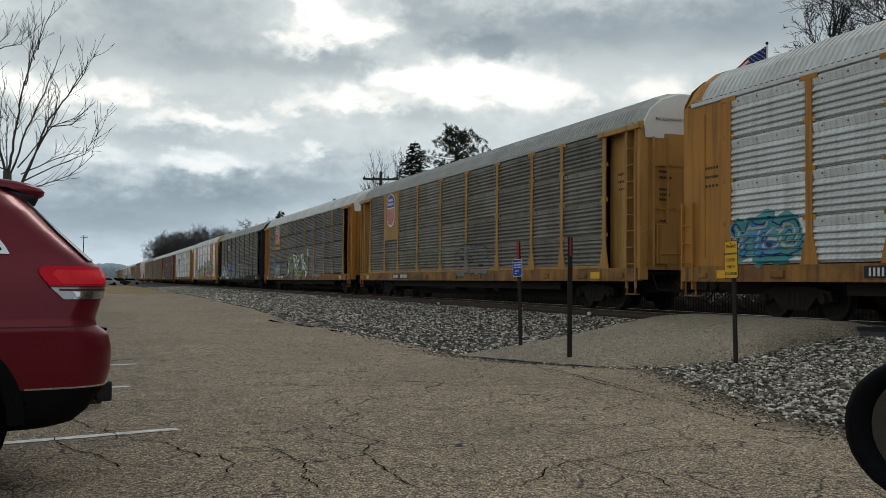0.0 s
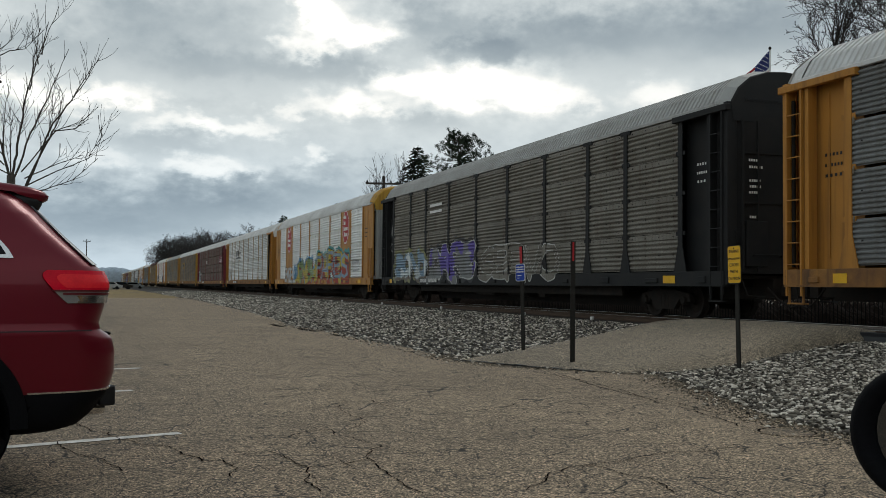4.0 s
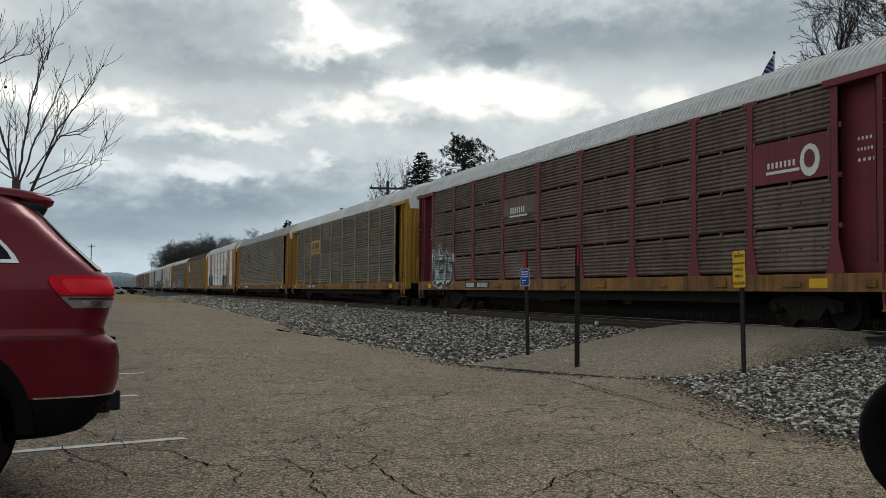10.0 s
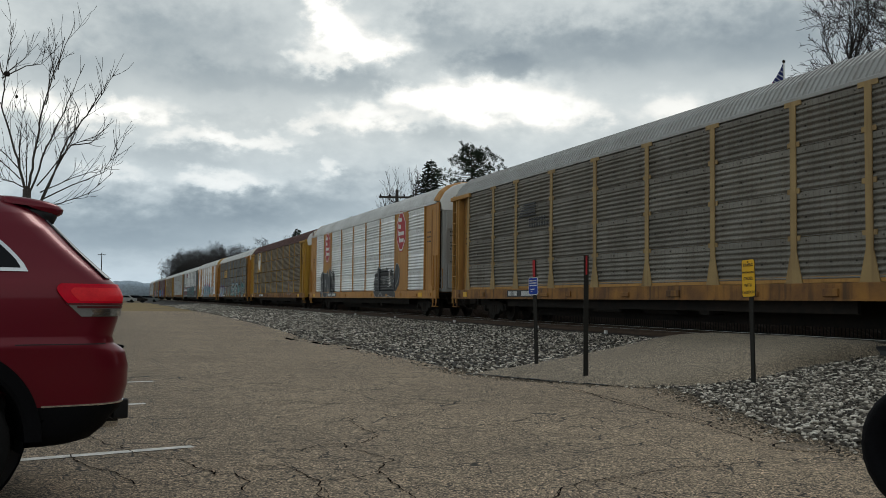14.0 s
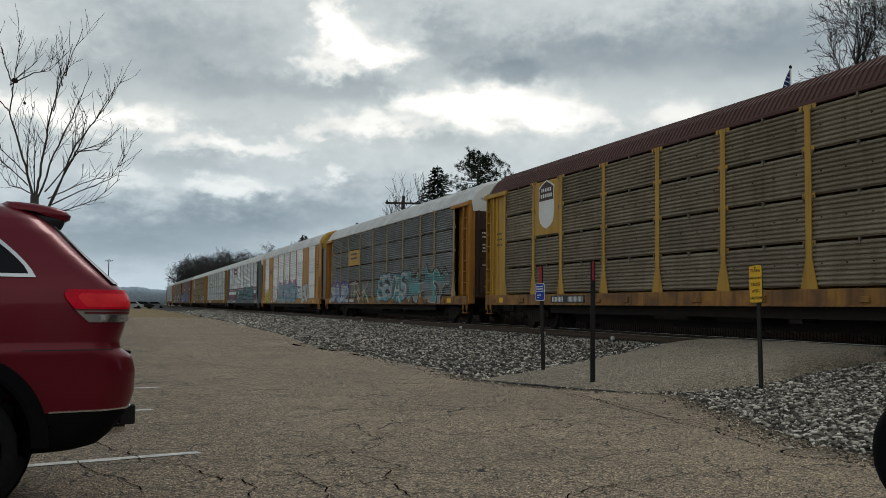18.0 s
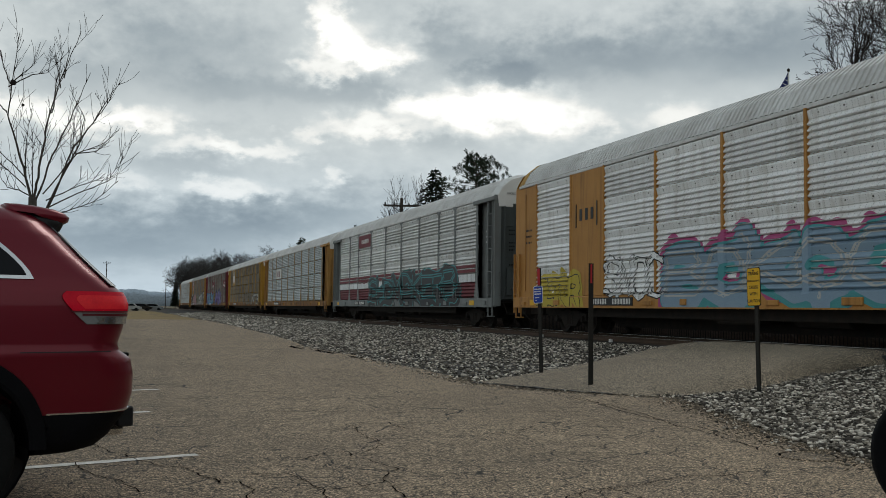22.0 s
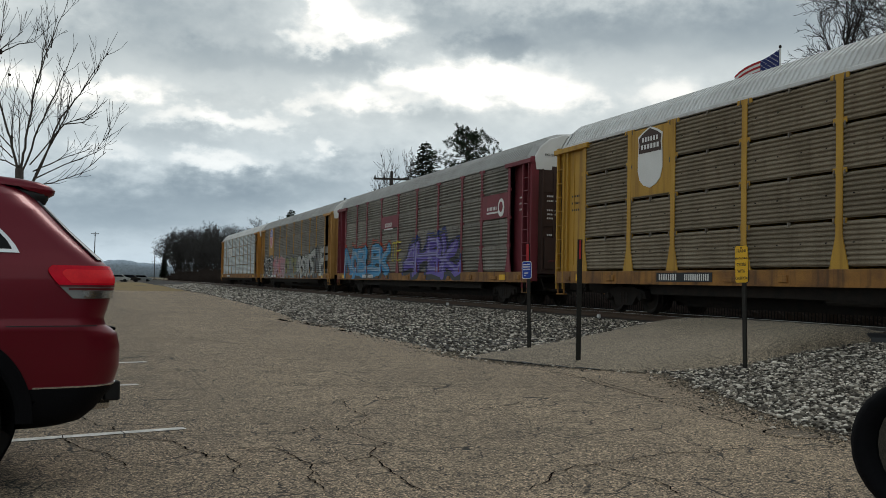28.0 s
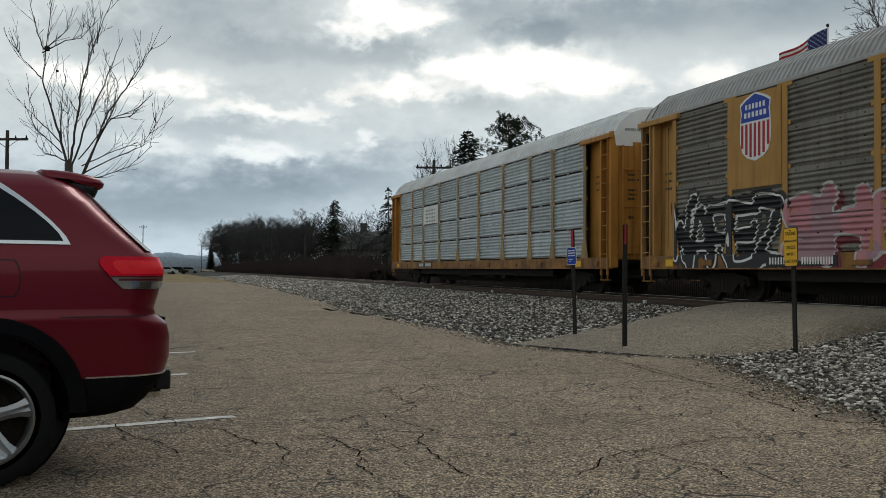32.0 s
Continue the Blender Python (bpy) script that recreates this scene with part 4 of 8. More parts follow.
def screen_mesh(style, w, h, mat):
    def make():
        prof = row_profile(style, h)
        g = Geo()
        n = len(prof)
        z0, z1 = prof[0][0], prof[-1][0]
        v = [(x, -o, z) for x in (-w / 2, w / 2) for z, o in prof] + [(x, 0.03, z) for x in (-w / 2, w / 2) for z in (z0, z1)]
        f = [(i, n + i, n + i + 1, i + 1) for i in range(n - 1)] + [(2 * n, 2 * n + 1, 2 * n + 3, 2 * n + 2), (0, n, 2 * n + 2, 2 * n), (n - 1, 2 * n - 1, 2 * n + 3, 2 * n + 1)]
        g.add(v, f)
        # bolts along the band
        bolts = Geo()
        k = max(2, int(w / 0.62))
        for i in range(k):
            x = -w / 2 + w * (i + 0.5) / k
            for zb, o in {"ridged": ((h - 0.11, 0.036),), "wavy": ((h - 0.08, 0.03), (h * 0.42, 0.03))}.get(style, ((h * 0.52, 0.036),)):
                bolts.box(x - 0.014, x + 0.014, -o - 0.012, -o + 0.01, zb - 0.014, zb + 0.014)
        latch = Geo()
        if style in ("fine", "louvre"):  # latch in the slot and hinge knuckles at the posts
            latch.box(-0.025, 0.025, -0.062, -0.01, h - 0.09, h + 0.02)
            for x in (-w / 2 + 0.13, w / 2 - 0.13):
                latch.tube([(x, -0.045, h - 0.10), (x, -0.065, h - 0.03), (x, -0.045, h + 0.03)], 0.022, 6)
        # screens keep two materials: sheet and dark bolts
        plain = len(g.f)
        g.add(bolts.v, bolts.f)
        g.add(latch.v, latch.f)
        me = g.mesh("screen", mat)
        me.materials.append(M["steel_dark"])
        me.materials.append(M["galv_blue" if style == "louvre" else "hinge_steel"])
        me.polygons.foreach_set("material_index", [0] * plain + [1] * len(bolts.f) + [2] * len(latch.f))
        return me
    return shared(("screen", style, round(w, 2), round(h, 2), mat), make)


def surface_out(style, z):
    """How far the side stands out of its plane at height z above the rails, for paint that follows it."""
    h = (EAVE - 0.07 - PANEL0) / ROWS
    r = (z - PANEL0) / h
    if r < 0:
        return 0.09
    prof = row_profile(style, h)
    return float(np.interp((r - int(r)) * h, [p[0] for p in prof], [p[1] for p in prof]))


def post_mesh(mat):
    def make():
        g = Geo()
        w, t = 0.088, 0.062
        z0, z1 = SILL1, EAVE - 0.05
        prof = [(-0.25, z0), (0.25, z0), (0.22, z0 + 0.12), (w, z0 + 0.62), (w, z1 - 0.10), (0.25, z1 - 0.10), (0.25, z1), (-0.25, z1), (-0.25, z1 - 0.10), (-w, z1 - 0.10), (-w, z0 + 0.62), (-0.22, z0 + 0.12)]
        g.prism(prof, -0.04, -t, "y")
        for z in np.arange(z0 + 0.9, z1 - 0.3, 0.94):
            for x in (-0.13, 0.13):
                g.box(x - 0.05, x + 0.05, -t + 0.01, -0.03, z - 0.05, z + 0.05)
        return g.mesh("post", mat)
    return shared(("post", mat), make)


def roof_section(k):
    """Outline of the roof across the car, from one eave to the other, raised by k."""
    pts = [(-1.5, EAVE), (-1.47, EAVE + 0.10), (-1.28, EAVE + 0.42), (-0.95, EAVE + 0.68), (-0.5, EAVE + 0.82), (0, PEAK)]
    pts += [(-a, b) for a, b in reversed(pts[:-1])]
    return [(a * (1 + k * 0.02), b + k) for a, b in pts]


def roof_mesh(mat):
    def make():
        g = Geo()
        xs = []
        pitch = 0.1716
        n = 150
        x = -12.87
        for i in range(n):
            xs += [(x, 0.0), (x + pitch * 0.35, 0.0), (x + pitch * 0.42, 0.055), (x + pitch * 0.92, 0.055)]
            x += pitch
        v, m = [], 11
        for x, k in xs:
            v += [(x, a, b) for a, b in roof_section(k)]
        g.add(v, [(i * m + j, i * m + j + 1, (i + 1) * m + j + 1, (i + 1) * m + j) for i in range(len(xs) - 1) for j in range(m - 1)])
        return g.mesh("roof", mat)
    return shared(("roof", mat), make)


def roof_end_mesh(mat, way, arched):
    """The plain hood at one end of the roof, tapering down over the end doors."""
    def make():
        g = Geo()
        steps = [(12.60, 0.05, 1.0), (12.85, 0.045, 1.0), (13.08, 0.0, 0.985), (HALF, -0.10, 0.95)] if arched else [(12.86, 0.03, 1.0), (12.95, 0.045, 1.0), (13.1, 0.0, 0.985), (HALF, -0.06, 0.95)]
        v, m = [], 11
        for x, dz, k in steps:
            v += [(way * x, a * k, max(EAVE - 0.02, b + dz)) for a, b in roof_section(0.02)]
        f = [(i * m + j, i * m + j + 1, (i + 1) * m + j + 1, (i + 1) * m + j) for i in range(len(steps) - 1) for j in range(m - 1)]
        f.append(tuple(range(3 * m, 4 * m)))
        return g.add(v, f).mesh("roof_hood", mat)
    return shared(("hood", mat, way, arched), make)


def ladder(parent, x, mat, z0=0.62, z1=4.75, turn=0, y=-SIDE - 0.07):
    """Two stiles with rungs."""
    e = part("ladder", shared(("stiles", mat, z0, z1), lambda: Geo().box(-0.23, -0.19, -0.03, 0.03, z0, z1).box(0.19, 0.23, -0.03, 0.03, z0, z1).mesh("ladder", mat)), mat, parent, at=pose(x, y, 0, 0, 0, turn))
    rung = shared(("rung", mat), lambda: Geo().tube([(-0.2, -0.02, 0), (0.2, -0.02, 0)], 0.014, 6).mesh("rung", mat))
    n = int((z1 - z0) / 0.42)
    for i in range(n):
        part("rung", rung, mat, e, at=pose(0, 0, z0 + 0.2 + i * 0.42))
    return e


def wheelset_mesh():
    def make():
        g = Geo()
        for s in (-1, 1):
            y = s * 0.72
            g.lathe([(0.0, y + s * 0.07), (0.10, y + s * 0.07), (0.12, y + s * 0.02), (0.30, y - s * 0.005), (0.36, y + s * 0.05), (0.42, y + s * 0.06), (0.425, y - s * 0.06), (0.455, y - s * 0.065), (0.455, y - s * 0.09), (0.36, y - s * 0.085), (0.30, y - s * 0.05), (0.0, y - s * 0.05)], 24, "y")
            for k in range(3):
                t = 2 * math.pi * k / 3
                g.box(0.06 * math.cos(t) - 0.015, 0.06 * math.cos(t) + 0.015, y + s * 0.068, y + s * 0.09, 0.06 * math.sin(t) - 0.015, 0.06 * math.sin(t) + 0.015)
        g.lathe([(0.0, -0.95), (0.075, -0.95), (0.075, 0.95), (0.0, 0.95)], 12, "y")
        return g.mesh("wheelset", "steel_dark")
    return shared("wheelset", make)


def truck_mesh():
    def make():
        g = Geo()
        for s in (-1, 1):
            y0, y1 = (s * 0.90, s * 1.04)
            prof = [(-1.10, 0.42), (-1.05, 0.62), (-0.75, 0.66), (-0.45, 0.72), (0.45, 0.72), (0.75, 0.66), (1.05, 0.62), (1.10, 0.42), (0.70, 0.42), (0.66, 0.50), (0.40, 0.24), (-0.40, 0.24), (-0.66, 0.50), (-0.70, 0.42)]
            g.prism(prof, min(y0, y1), max(y0, y1), "y")
            for x in (-0.86, 0.86):
                g.lathe([(0.0, s * 1.10), (0.09, s * 1.10), (0.12, s * 1.03), (0.12, s * 0.95)], 10, "y", (x, 0, 0.46))
            for x in (-0.16, 0.0, 0.16):
                g.tube([(x, s * 1.0, 0.30), (x, s * 1.0, 0.58)], 0.06, 8)
        g.box(-0.28, 0.28, -0.95, 0.95, 0.40, 0.66, 0.04)
        return g.mesh("side_frames", "steel_dark")
    return shared("truck", make)


def underframe_mesh():
    def make():
        g = Geo()
        g.prism([(-13.3, 0.52), (-9.0, 0.52), (-8.2, 0.26), (8.2, 0.26), (9.0, 0.52), (13.3, 0.52), (13.3, 0.98), (-13.3, 0.98)], -0.3, 0.3, "y")
        for s in (-1.25, 1.17):
            g.box(-8.4, 8.4, s, s + 0.08, 0.55, 0.98)
        g.box(-13.2, 13.2, -1.36, 1.36, 0.98, 1.05)
        for x in np.arange(-12.5, 12.6, 2.5):
            g.box(x - 0.08, x + 0.08, -1.36, 1.36, 0.80, 0.98)
        g.box(-2.2, -0.6, -1.2, -0.5, 0.45, 0.85, 0.05)
        g.tube([(0.4, -0.9, 0.62), (2.0, -0.9, 0.62)], 0.2, 12)
        g.tube([(-6.5, -1.1, 0.62), (6.5, -1.1, 0.62)], 0.03, 6)
        g.box(3.2, 3.6, -1.2, -0.8, 0.45, 0.9)
        return g.mesh("underframe", "steel_dark")
    return shared("underframe", make)


def coupler_mesh(way):
    def make():
        g = Geo()
        for s in (way,):
            g.box(min(s * 13.2, s * 14.0), max(s * 13.2, s * 14.0), -0.10, 0.10, 0.58, 0.82, 0.02)
            g.prism([(s * 13.9, -0.2), (s * 14.2, -0.16), (s * 14.22, 0.10), (s * 14.05, 0.2), (s * 13.9, 0.2)], 0.55, 0.86, "z")
            g.tube([(s * 13.35, -0.5, 0.78), (s * 13.7, -0.45, 0.5), (s * 14.0, -0.4, 0.36), (s * 14.25, -0.38, 0.42)], 0.022, 6)
            g.tube([(s * 13.4, -1.2, 0.95), (s * 13.45, -1.1, 0.6), (s * 13.45, -0.3, 0.55)], 0.018, 6)
        return g.mesh("coupler", "steel_dark")
    return shared(("coupler", way), make)


def strokes_field(strokes, x, z):
    """Distance from (x, z) to the nearest of a set of line strokes."""
    best = np.full(x.shape, 9.0)
    for (ax, az), (bx, bz) in strokes:
        dx, dz = bx - ax, bz - az
        l2 = dx * dx + dz * dz + 1e-9
        t = np.clip(((x - ax) * dx + (z - az) * dz) / l2, 0, 1)
        best = np.minimum(best, np.hypot(x - ax - t * dx, z - az - t * dz))
    return best


# strokes of the sprayed letters in a unit square
GLYPHS = {
    "A": "0,0 .3,.9 .6,1 1,0;.2,.35 .85,.35", "B": "0,0 0,1 .7,1 .85,.75 .6,.52 .05,.52;.6,.52 1,.3 .8,0 0,0", "C": ".95,.85 .6,1 .15,.8 0,.45 .2,.08 .6,0 1,.15",
    "D": "0,0 .1,1 .6,.95 1,.55 .8,.1 0,0", "E": "1,.95 0,1 .05,0 1,.05;.05,.5 .8,.55", "H": "0,0 .05,1;1,0 .95,1;.05,.5 .95,.5", "I": ".5,0 .5,1", "K": "0,0 .05,1;.95,1 .1,.45 1,0",
    "L": ".05,1 0,.05 .95,0", "M": "0,0 .1,1 .5,.35 .9,1 1,0", "N": "0,0 .08,1 .9,.05 1,1", "O": ".5,0 .1,.2 0,.55 .3,1 .75,.95 1,.5 .85,.1 .5,0", "P": "0,0 .05,1 .8,.95 .95,.65 .6,.42 .05,.45",
    "R": "0,0 .05,1 .75,1 .9,.7 .6,.48 .05,.48;.5,.48 1,0", "S": "1,.85 .5,1 .08,.8 .2,.55 .85,.45 .95,.15 .5,0 0,.12", "T": "0,.95 1,1;.5,.95 .45,0", "U": "0,1 .05,.25 .4,0 .85,.2 1,1",
    "V": "0,1 .45,0 1,1", "W": "0,1 .2,0 .5,.65 .8,0 1,1", "Y": "0,1 .45,.5 1,1;.45,.5 .4,0", "Z": "0,1 1,.95 .05,.05 1,0", "4": ".75,0 .8,1 0,.3 1,.35", "|": ".1,0 .9,1;.1,1 .9,.1",
}


def graffiti(k, x0, x1, z0, z1, fill, line, word, second="", halo="", fat=0.17, lw=0.05, shine="", drop="", cell=0.045):
    """A sprayed piece on the side of car k: crowded fat letters with outline, shine, drop shadow and aura, following the sheet's relief."""
    style, seed = STYLE[k], sum(ord(c) for c in word) + k
    rng = random.Random(seed)
    strokes = []
    w, tall = (x1 - x0) / len(word), z1 - z0
    thick = fat * min(w, tall * 0.8)
    for i, c in enumerate(word):
        turn, lift = rng.uniform(-0.14, 0.14), rng.uniform(-0.05, 0.06) * tall
        grow = rng.uniform(0.92, 1.08)
        for run in GLYPHS[c].split(";"):
            pts = []
            for q in run.split():
                u, v = (float(n) for n in q.split(","))
                u, v = (u - 0.5) * grow * 1.02, (v - 0.5) * grow * (0.92 - 2.0 * thick / tall)
                pts.append((x0 + (i + 0.5 + u) * w + turn * v * tall, (z0 + z1) / 2 + lift + v * tall + turn * 0.3 * u * w))
            strokes += list(zip(pts, pts[1:]))
            if thick > 0.08 and rng.random() < 0.6:  # a barb thrown out from the end of the stroke
                (ax, az), (bx, bz) = pts[-2], pts[-1]
                strokes.append((pts[-1], (bx + 0.30 * (bx - ax) + rng.uniform(-0.2, 0.2) * w, bz + 0.12 * tall * rng.choice((-1, 1)))))
    nx, nz = int((x1 - x0 + 0.9) / cell) + 1, int((z1 - z0 + 0.5) / cell) + 1
    gx = x0 - 0.45 + cell * np.arange(nx + 1)
    low = max(z0 - 0.25, 0.83)
    h = (EAVE - 0.07 - PANEL0) / ROWS
    # lines of the grid lie on every fold of the sheet, so that the paint follows it
    folds = [PANEL0 + row * h + p[0] for row in range(ROWS) for p in row_profile(style, h)] if style in ("ridged", "boarded", "wavy") else []
    gz = np.array(sorted({round(z, 4) for z in list(low + cell * np.arange(nz + 1)) + [f for f in folds if low < f < low + cell * nz]}))
    nz = len(gz) - 1
    X, Z = np.meshgrid(gx, gz, indexing="ij")
    wob = 0.03 * np.sin(X * 6.3 + seed) + 0.02 * np.sin(Z * 9.1 + X * 3.0)
    # strokes swell and taper like sprayed letters
    swell = thick * (1.0 + 0.28 * np.sin(X * 4.1 / max(w, 0.3) + Z * 3.7 + seed))
    d = strokes_field(strokes, X + wob, Z) - swell
    d2 = strokes_field(strokes, X + wob - 0.35 * thick - 0.05, Z + 0.4 * thick + 0.05) - swell - lw
    d3 = np.abs(strokes_field(strokes, X + wob + 0.30 * thick, Z - 0.30 * thick) - 0.15 * thick) - (0.16 if fat < 0.2 else 0.05) * thick - 0.008
    tint = np.sin(X * 2.1 + seed) * 0.5 + np.sin(X * 5.3 + Z * 2.0) * 0.35 + (Z - (z0 + z1) / 2) / tall
    out = np.array([surface_out(style, z) for z in gz])[None, :].repeat(nx + 1, 0)
    for p in POSTS:
        out = np.where((np.abs(X - p) < 0.13) & (Z > SILL1), 0.068 if style != "boarded" else 0.08, out)
    if style == "boarded":
        out = np.where((np.abs(X) > 6.95) & (np.abs(X) < 9.1) & (Z > SILL1), np.maximum(out * (np.abs(np.abs(X) - 8.02) > 0.93), 0.055), out)
    out = np.where(np.abs(X) > 11.55, -0.19 if style != "boarded" else 0.04, out)
    if k == 13:  # the boards stand proud of the pressed sheet
        out = np.where((Z > 1.74) & (Z < 2.44), np.maximum(out, 0.068), out)
    aura = d - lw - 0.13 - 0.05 * np.sin(X * 3.1 + seed) - 0.05 * np.sin(X * 8.7 + Z * 5.0)
    for level, field, mat in ((0, aura, halo), (1, d2, drop), (2, d - lw, line), (3, d, fill), (4, np.maximum(d, tint * 0.3), second), (5, np.maximum(d + 0.02, d3), shine)):
        if not mat:
            continue
        verts, faces = [], []
        for i in range(nx):
            col = field[i:i + 2]
            if col.min() >= 0:
                continue
            for j in range(nz):
                if col[:, j:j + 2].min() >= 0:
                    continue
                q = [(i, j), (i + 1, j), (i + 1, j + 1), (i, j + 1)]
                poly = []
                for a, b in zip(q, q[1:] + q[:1]):
                    fa, fb = field[a], field[b]
                    pa = (X[a], out[a], Z[a])
                    if fa < 0:
                        poly.append(pa)
                    if (fa < 0) != (fb < 0):
                        t = fa / (fa - fb)
                        poly.append(tuple(u + (w_ - u) * t for u, w_ in zip(pa, (X[b], out[b], Z[b]))))
                if len(poly) > 2:
                    n = len(verts)
                    verts += [(x, -SIDE - o - 0.004 - 0.003 * level, z) for x, o, z in poly]
                    faces.append(tuple(range(n, n + len(poly))))
        if not faces:
            continue
        me = bpy.data.meshes.new("graffiti")
        me.from_pydata(verts, [], faces)
        me.materials.append(M[mat])
        tagged(part("graffiti", me, mat, CARS[k], "spray-painted " + mat.replace("_", " ").replace("spray ", "") + " graffiti"), kind="stuff")


def plate(car, name, outline, mat, out=0.055, label="", thick=0.012):
    """A flat outline of (x, z) on the side of the car."""
    return part(name, Geo().prism(outline, -SIDE - out, -SIDE - out - thick, "y"), mat, car, label)


def rect(x0, x1, z0, z1):
    return [(x0, z0), (x1, z0), (x1, z1), (x0, z1)]


def bars(car, x0, x1, z, h, mat, n, out=0.11, name="lettering", label=""):
    """A line of lettering too small or not to be spelled out, as plain bars."""
    g = Geo()
    w = (x1 - x0) / n
    for i in range(n):
        g.box(x0 + i * w + 0.26 * w, x0 + (i + 1) * w - 0.26 * w, -SIDE - out - 0.006, -SIDE - out, z, z + h)
    return tagged(part(name, g, mat, car, label), kind="stuff")


def shield(car, x, z, w, h, faded=False, out=0.06):
    """A shield emblem: dark upper field with two pale bars, upright stripes below."""
    def half(y):
        return w / 2 * (1.0 if y > 0.35 else math.sqrt(max(0.0, 1 - ((0.35 - y) / 0.40) ** 2)) * 1.0 if y > -0.05 else 0)
    pts = [(-0.5, 0.86), (-0.3, 0.93), (0, 1.0), (0.3, 0.93), (0.5, 0.86), (0.47, 0.72), (0.5, 0.5), (0.5, 0.3), (0.42, 0.14), (0.25, 0.05), (0, 0), (-0.25, 0.05), (-0.42, 0.14), (-0.5, 0.3), (-0.5, 0.5), (-0.47, 0.72)]
    base = part("shield_emblem", Geo().prism([(x + a * w, z + b * h) for a, b in pts], -SIDE - out, -SIDE - out - 0.012, "y"), "white_paint", car, "shield emblem with stripes")
    top = [(-0.46, 0.58), (0.46, 0.58), (0.43, 0.72), (0.46, 0.83), (0.28, 0.90), (0, 0.97), (-0.28, 0.90), (-0.46, 0.83), (-0.43, 0.72)]
    part("emblem_field", Geo().prism([(x + a * w, z + b * h) for a, b in top], -SIDE - out - 0.012, -SIDE - out - 0.018, "y"), "brown" if faded else "blue", base)
    g = Geo()
    for zz, ww in ((0.76, 0.34), (0.64, 0.38)):
        for i in range(6):
            a = -ww + 2 * ww * i / 6
            g.box(x + (a + 0.03) * w, x + (a + 2 * ww / 6 - 0.02) * w, -SIDE - out - 0.022, -SIDE - out - 0.018, z + zz * h, z + (zz + 0.075) * h)
    tagged(part("emblem_bars", g, "white_paint", base), kind="stuff")
    if not faded:
        g = Geo()
        for i in range(7):
            a = -0.42 + 0.14 * i
            low = 0.06 + 0.5 * (abs(a) / 0.5) ** 3 * 0.5
            g.box(x + (a - 0.036) * w, x + (a + 0.036) * w, -SIDE - out - 0.018, -SIDE - out - 0.012, z + low * h, z + 0.55 * h)
        tagged(part("emblem_stripes", g, "red", base), kind="stuff")


def octagon(car, x, z, w, h, out=0.06):
    """A red eight-sided emblem with a pale border and rows of pale bars."""
    def ring(k):
        a, b = w / 2 * k, h / 2 * k
        c = 0.36 * w
        return [(x - a, z - b + c * k), (x - a + c * k, z - b), (x + a - c * k, z - b), (x + a, z - b + c * k), (x + a, z + b - c * k), (x + a - c * k, z + b), (x - a + c * k, z + b), (x - a, z + b - c * k)]
    base = part("octagon_emblem", Geo().prism(ring(1.0), -SIDE - out, -SIDE - out - 0.008, "y"), "red", car, "red octagonal emblem with white bars")
    part("emblem_border", Geo().prism(ring(0.95), -SIDE - out - 0.008, -SIDE - out - 0.012, "y"), "white_paint", base)
    part("emblem_field", Geo().prism(ring(0.88), -SIDE - out - 0.012, -SIDE - out - 0.016, "y"), "red", base)
    g = Geo()
    for zz, a, b in ((0.24, -0.30, 0.10), (0.07, -0.30, -0.02), (-0.10, -0.30, 0.32), (-0.27, -0.22, 0.30)):
        n = max(2, int((b - a) / 0.09))
        for i in range(n):
            u, w2 = a + (b - a) * i / n, (b - a) / n
            tall = 0.13 if i == 0 else 0.09
            g.box(x + (u + 0.008) * w, x + (u + w2 - 0.008) * w, -SIDE - out - 0.02, -SIDE - out - 0.016, z + zz * h, z + (zz + tall) * h)
    tagged(part("emblem_bars", g, "white_paint", base), kind="stuff")


SPINNING = []


def sill_geo(y0, y1, s):
    """Side sill with its tie-down brackets, steps and lower flange."""
    g = Geo().box(-HALF + 0.1, HALF - 0.1, y0, y1, SILL0, SILL1, 0.012)
    g.box(-HALF + 0.1, HALF - 0.1, y0 - 0.02, y1 + 0.02, SILL0 - 0.02, SILL0 + 0.012)
    for i, x in enumerate((-12.4, -9.9, -4.6, -2.9, 0.4, 2.7, 5.8, 8.1, 10.4, 12.5)):
        w = 0.13 + 0.07 * (i % 3)
        g.box(x - w, x + w, y0 - 0.045, y1 + 0.045, SILL0 + 0.06, SILL0 + 0.17 + 0.04 * (i % 2), 0.01)
    for x in (-12.95, 12.95):
        g.box(x - 0.22, x + 0.22, y0, y1, SILL0 - 0.36, SILL0 - 0.33)
        for d in (-0.2, 0.2):
            g.box(x + d - 0.015, x + d + 0.015, y0 + 0.02, y0 + 0.06, SILL0 - 0.34, SILL0)
    return g


